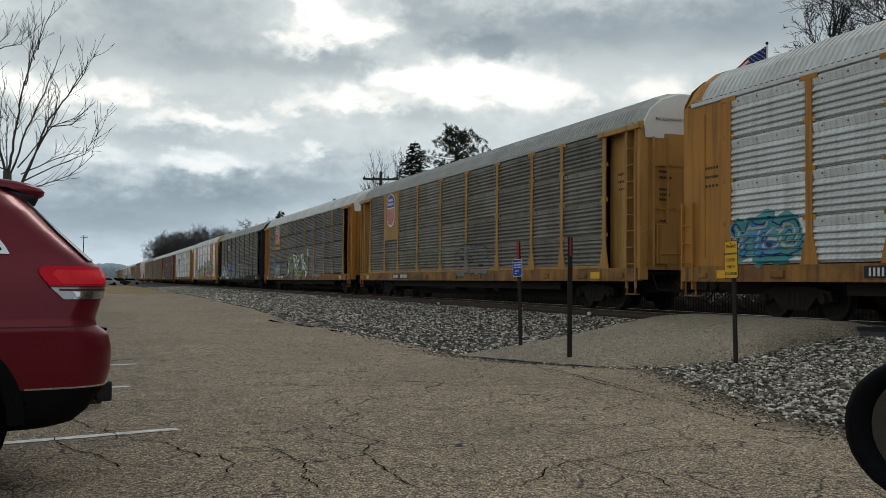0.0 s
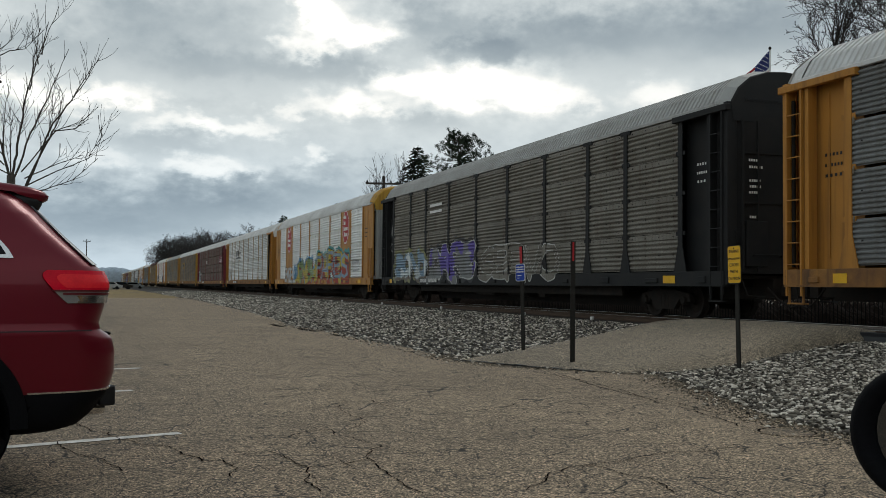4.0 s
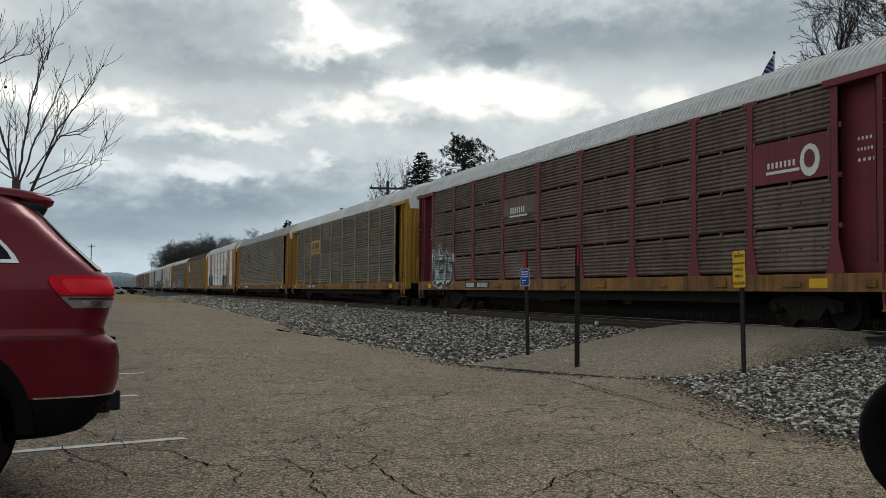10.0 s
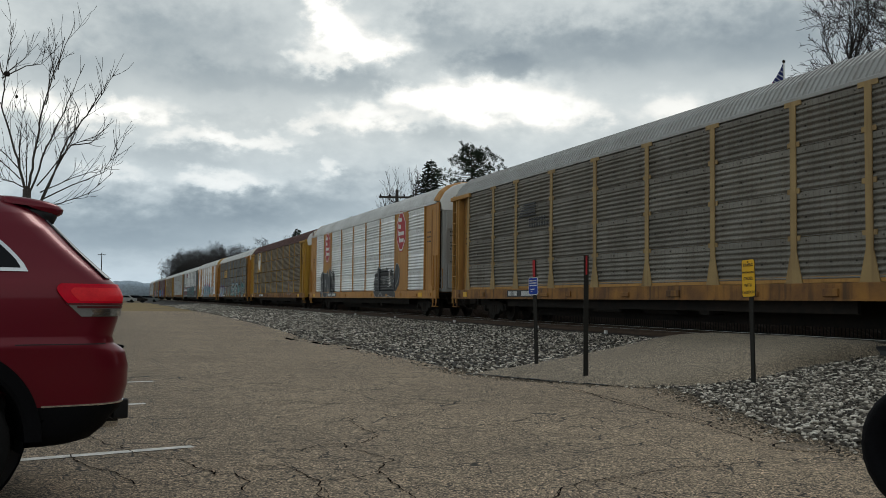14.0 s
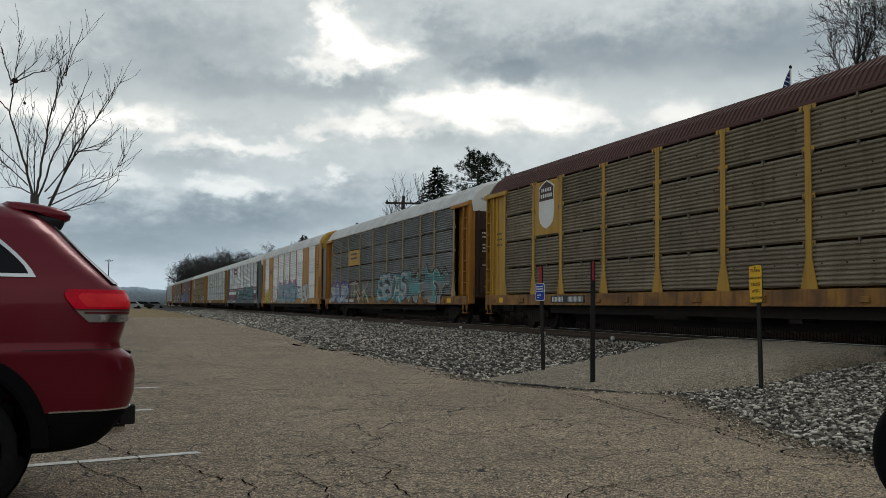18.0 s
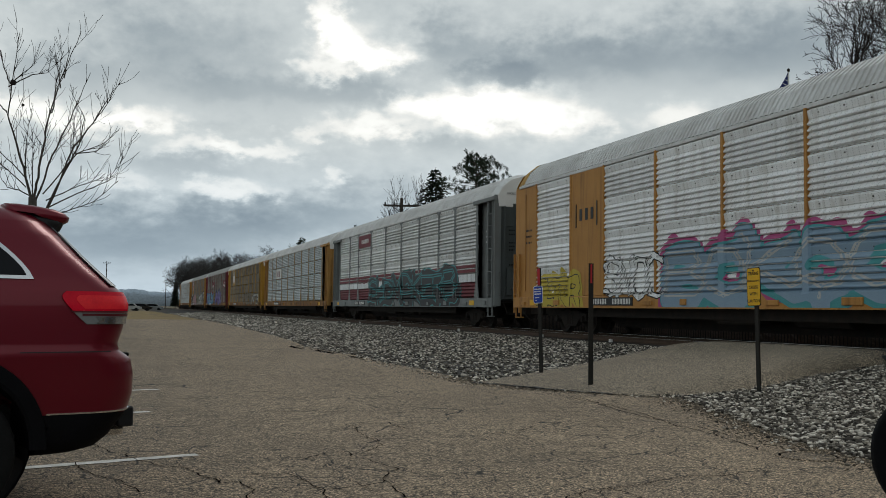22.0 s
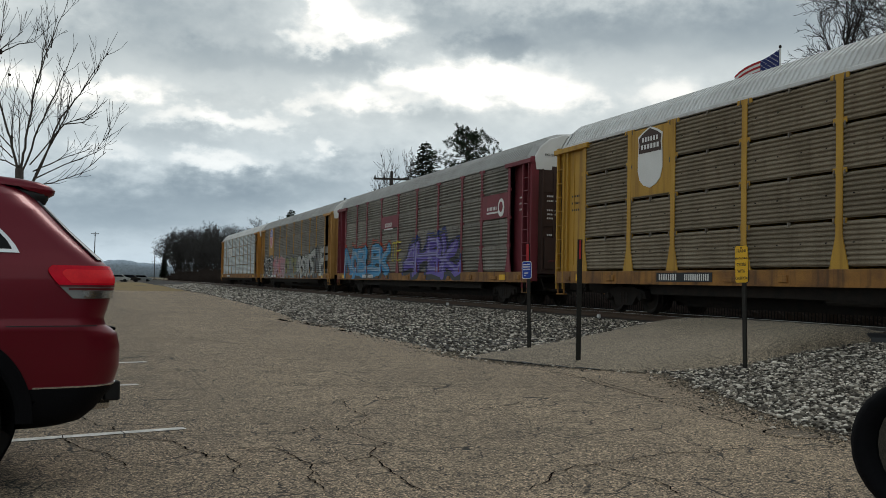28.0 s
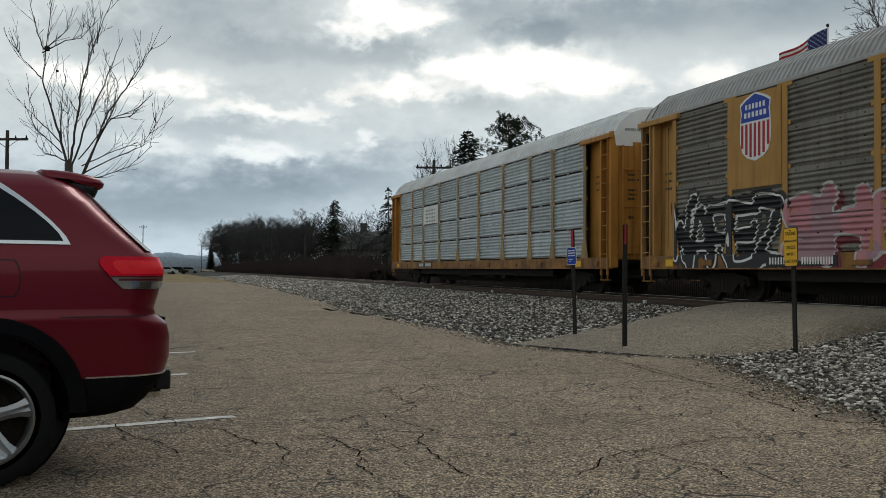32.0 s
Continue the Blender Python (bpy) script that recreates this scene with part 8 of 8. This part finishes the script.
    def rear_pane(v):
        z = 1.285 + 0.335 * v
        rear, front, hw, r = car_level(z)
        q = rear - r + r * math.pi / 2
        return (z, q - 0.17 + 0.03 * v, q + 2 * (hw - r))
    car_patch_f(body, "rear_window", "rear_glass", rear_pane, 0.014, 6, 24, "tinted rear window")
    part("rear_wiper", Geo().tube([(0.80, 0.0, 1.345), (0.85, -0.03, 1.355), (0.82, -0.38, 1.36)], 0.016, 6), "black", car)
    part("tailgate_handle", Geo().box(0.87, 0.93, -0.45, 0.45, 1.01, 1.04, 0.01), "chrome", car)
    part("hitch", Geo().box(0.93, 1.03, -0.62, -0.52, 0.44, 0.56, 0.01), "black", car)
    part("exhaust", Geo().tube([(0.7, -0.5, 0.42), (0.99, -0.5, 0.42)], 0.04, 10), "chrome", car)
    part("bumper_step", Geo().box(0.90, 1.0, -0.6, 0.6, 0.865, 0.885, 0.008), "car_clad", car)
    part("windscreen", Geo().prism([(-1.95, 1.30), (-1.97, 1.30), (-1.45, 1.66), (-1.42, 1.66)], -0.66, 0.66, "y"), "dark_glass", car)
    return car


def flipped(g):
    """Mirrors a shape across the car so that the near flank lies on local -y."""
    return Geo().add([(x, -y, z) for x, y, z in g.v], [tuple(reversed(t)) for t in g.f])


def car_patch_f(parent, name, mat, zq, out, nz=4, nq=12, label=""):
    ob = car_patch(parent, name, mat, zq, out, nz, nq, label)
    for q in ob.data.vertices:
        q.co.y = -q.co.y
    ob.data.flip_normals()
    return ob


red_car()


# ---------------------------------------------------------------- the mirror of the car from which the view is taken
def wing_mirror():
    # local x forward, local y to the left of the car
    car = thing("parked_car", "black car parked on asphalt, seen by its wing mirror", "car", pose(0, 0, 0, 0, 0, 90 + 15.7))
    part("door_panel", Geo().prism([(-0.5, 0.30), (1.05, 0.30), (1.12, 0.55), (1.08, 0.80), (0.9, 0.845), (-0.5, 0.845)], 0.50, 0.56, "y"), "black", car)
    part("fender", Geo().prism([(1.07, 0.30), (1.35, 0.30), (1.45, 0.60), (1.75, 0.72), (2.05, 0.60), (2.12, 0.35), (2.5, 0.4), (2.45, 0.72), (1.12, 0.84)], 0.48, 0.56, "y"), "black", car)
    part("sill", Geo().box(-1.2, 1.3, 0.40, 0.55, 0.18, 0.30, 0.02), "black", car)
    for x in (1.75, -0.95):
        part("wheel", Geo().lathe([(0.0, 0.34), (0.32, 0.34), (0.33, 0.40), (0.33, 0.48), (0.31, 0.54), (0.2, 0.52), (0.0, 0.52)], 32, "y", (x, 0, 0.33)), "tyre", car)
    part("axle_beam", Geo().box(-1.0, 1.8, 0.36, 0.44, 0.24, 0.34), "steel_dark", car)
    mx, my, mz = MIRROR
    mir = part("wing_mirror", Geo().prism([(mx - 0.06, 0.80), (mx + 0.10, 0.80), (mx + 0.10, mz), (mx + 0.03, mz)], 0.47, my - 0.06, "y"), "black", car, "black mirror foot")
    g = Geo()
    n = 32
    rings = []
    for x, k in ((0.014, 0.75), (0.0, 0.78), (-0.008, 0.88), (0.0, 0.97), (0.03, 1.0), (0.08, 0.98), (0.13, 0.82), (0.16, 0.5)):
        ring = []
        for i in range(n):
            t = 2 * math.pi * i / n
            c, s = math.cos(t), math.sin(t)
            ring.append((mx + x, my + 0.146 * k * math.copysign(abs(c) ** 0.95, c), mz + 0.104 * k * math.copysign(abs(s) ** 0.95, s)))
        rings.append(ring)
    g.add([p for r in rings for p in r], [(i * n + k, i * n + (k + 1) % n, (i + 1) * n + (k + 1) % n, (i + 1) * n + k) for i in range(7) for k in range(n)] + [tuple(range(7 * n, 8 * n))])
    part("shell", g, "car_clad", mir, "black mirror shell", smooth=True)
    glass = []
    for i in range(n):
        t = 2 * math.pi * i / n
        c, s = math.cos(t), math.sin(t)
        glass.append((my + 0.111 * math.copysign(abs(c) ** 0.95, c), mz + 0.079 * math.copysign(abs(s) ** 0.95, s)))
    part("mirror_glass", Geo().prism(glass, mx + 0.010, mx + 0.014, "x"), "mirror", mir, "mirror glass")


MIRROR = (1.235, 0.628, 0.992)
wing_mirror()


# ---------------------------------------------------------------- loose stone, last
def stones():
    rng = np.random.default_rng(8)
    n = 62000
    u = rng.random(n)
    x = -7.0 - 48.0 * u ** 1.6
    e = np.array([edge_y(a) for a in x])
    y = e + 0.02 + (12.9 - e) * rng.random(n) ** 0.9
    keep = np.ones(n, bool)
    for i in range(n):
        yy = y[i]
        k = (yy - 5.6) / (13.2 - 5.6)
        xl = np.interp(yy, [p[1] for p in RAMP_L], [p[0] for p in RAMP_L])
        xr = np.interp(yy, [p[1] for p in RAMP_R], [p[0] for p in RAMP_R])
        if xl - 0.1 < x[i] < xr + 0.36:
            keep[i] = False
    x, y = x[keep], y[keep]
    z = np.array([bank_z(a, b) for a, b in zip(x, y)]) + rng.uniform(-0.012, 0.03, len(x))
    size = rng.uniform(0.014, 0.037, len(x)) * np.interp(x, [-55, -25, -12], [1.4, 1.15, 1.0])
    scatter_stones("ballast_stones", "loose broken grey limestone ballast stones", np.stack([x, y, z], 1), size, "stone", rng)
    n = 34000
    x = -5.8 - 8.5 * rng.random(n)
    e = np.array([edge_y(a) for a in x])
    y = e + (12.6 - e) * rng.random(n) ** 1.15
    keep = x > np.interp(y, [p[1] for p in RAMP_R], [p[0] for p in RAMP_R]) + 0.34
    x, y = x[keep], y[keep]
    z = np.array([bank_z(a, b) for a, b in zip(x, y)]) + rng.uniform(0.0, 0.045, len(x))
    scatter_stones("small_ballast_stones", "small broken limestone ballast chips beside the ramp", np.stack([x, y, z], 1), rng.uniform(0.013, 0.034, len(x)), "stone", rng)
    n = 14000
    x = -54.0 - 90.0 * rng.random(n) ** 1.5
    e = np.array([edge_y(a) for a in x])
    y = e + (12.9 - e) * rng.random(n)
    z = np.array([bank_z(a, b) for a, b in zip(x, y)]) + rng.uniform(0.0, 0.03, n)
    scatter_stones("far_ballast_stones", "loose broken grey ballast stones further along the line", np.stack([x, y, z], 1), rng.uniform(0.05, 0.085, n), "stone", rng)
    n = 9000
    x = rng.uniform(-16, -4.6, n)
    y = np.array([edge_y(a) for a in x]) + rng.normal(0.0, 0.22, n)
    z = np.where(y > np.array([edge_y(a) for a in x]), np.array([bank_z(a, b) for a, b in zip(x, y)]) + 0.01, 0.003)
    scatter_stones("edge_grit", "dark grit and chips along the asphalt edge", np.stack([x, y, z], 1), rng.uniform(0.004, 0.011, n), "grit", rng)
    n = 700
    x = rng.uniform(-30, -5, n)
    y = np.array([edge_y(a) for a in x]) - np.abs(rng.normal(0, 0.25, n))
    scatter_stones("stray_gravel", "stray gravel stones on the asphalt edge", np.stack([x, y, np.full(n, 0.006)], 1), rng.uniform(0.008, 0.025, n), "stone", rng)


stones()


def trackside_bits():
    """White sleeper-end markers and torn tar patches along the asphalt edge."""
    for x in (-24.4, -29.0, -37.0, -45.5, -53.5):
        m = thing("sleeper_marker", "small white marker tag on a sleeper end", "marker", pose(x, TRACK_Y - 1.22, RAIL_Z - 0.165, 0, 0, 8), "sleeper markers")
        part("tag", Geo().box(-0.05, 0.05, -0.04, 0.04, 0.0, 0.10, 0.012), "white_paint", m)
    mat = thing("rubber_mat", "torn black rubber crossing mat lying beside the ramp", "mat", pose(-13.35, 12.78, 0.30, 0, 0, 4))
    part("sheet", Geo().prism([(-0.20, 0.02), (-0.14, 0.10), (-0.03, 0.155), (0.10, 0.165), (0.22, 0.12), (0.24, 0.0), (0.18, -0.02), (0.10, 0.11), (-0.03, 0.11), (-0.12, 0.05), (-0.16, -0.02)], -0.62, 1.6, "x"), "black", mat)
    part("lip", Geo().tube([(-0.66, -0.18, 0.03), (-0.70, -0.05, 0.12), (-0.66, 0.10, 0.15), (-0.60, 0.22, 0.06)], 0.03, 6), "black", mat)
    rng = random.Random(17)
    for x, y, r in ((-28.3, 5.1, 0.6), (-25.8, 5.35, 0.5), (-24.9, 5.4, 0.3), (-22.6, 5.55, 0.3)):
        pts = [(x + r * rng.uniform(0.6, 1.2) * 1.6 * math.cos(t * 0.35), y + 0.11 * rng.uniform(0.2, 1.4) * math.sin(t * 0.35)) for t in range(18)]
        solid("tar_patch", Geo().prism(pts, -0.01, 0.006, "z"), "crack", "torn black tar patch at the asphalt edge", "patch", "structure")


trackside_bits()


# ---------------------------------------------------------------- what moves
def travelled(t):
    return 15.13 * t - 0.0042 * t * t


def motions():
    times = [float(t) for t in range(0, 33, 2)]
    for k, car in CARS.items():
        walk(car, [(t, pose(-6.05 - CAR_PITCH * k + travelled(t), TRACK_Y, RAIL_Z)) for t in times])
    # wheels roll while the car runs past
    for ws, k, dx in SPINNING:
        x0 = -6.05 - CAR_PITCH * k
        rows, first, last = [], None, None
        for fr in range(0, 32 * FPS + 1):
            t = fr / FPS
            if -42 < x0 + travelled(t) < 2:
                first = fr if first is None else first
                last = fr
        if first is None:
            walk(ws, [(0.0, pose(dx, 0, 0.46)), (32.0, pose(dx, 0, 0.46))])
            continue
        turn = lambda fr: pose(dx, 0, 0.46, 0, math.degrees((travelled(fr / FPS) - travelled(first / FPS)) / 0.42) % 360.0, 0)
        if first > 0:
            rows.append((0.0, turn(first)))
        rows += [(fr / FPS, turn(fr)) for fr in range(first, last + 1)]
        if last < 32 * FPS:
            rows.append((32.0, turn(last)))
        walk(ws, rows)
    # the flag: strips hinged one behind another, lifted more or less by the wind
    lift = [(0, 37), (1.5, 44), (3.0, 54), (3.5, 46), (5.5, 33), (6.0, 36), (7, 44), (8, 48), (9, 60), (11, 54), (13, 60), (17, 66), (20, 66), (23, 66), (24, 50), (25, 30), (27.5, 26), (28.5, 32), (29.5, 26), (30.5, 22), (31.2, 16), (32, 24)]
    steps = [0.4 * i for i in range(81)]
    tracks = [[] for _ in FLAG_STRIPS]
    heading = [(0, 246), (25, 246), (28, 230), (32, 226)]  # of the fly, degrees from +x
    for t in steps:
        droop = float(np.interp(t, [a for a, _ in lift], [b for _, b in lift]))
        base = float(np.interp(t, [a for a, _ in heading], [b for _, b in heading]))
        x = y = 0.0
        z = 12.25
        for i, tr in enumerate(tracks):
            a = base + (10 + 18 * i / len(tracks)) * math.sin(3.4 * t - 0.19 * i) + 12 * math.sin(0.9 * t + 0.075 * i)
            d = radians(droop + 7 * math.sin(2.3 * t - 0.15 * i))
            tr.append((t, pose(x, y, z, 0, 0, a)))
            w = 0.05 * math.cos(d)
            x, y, z = x + w * math.cos(radians(a)), y + w * math.sin(radians(a)), z - 0.05 * math.sin(d)
    for strip, tr in zip(FLAG_STRIPS, tracks):
        walk(strip, tr)


motions()
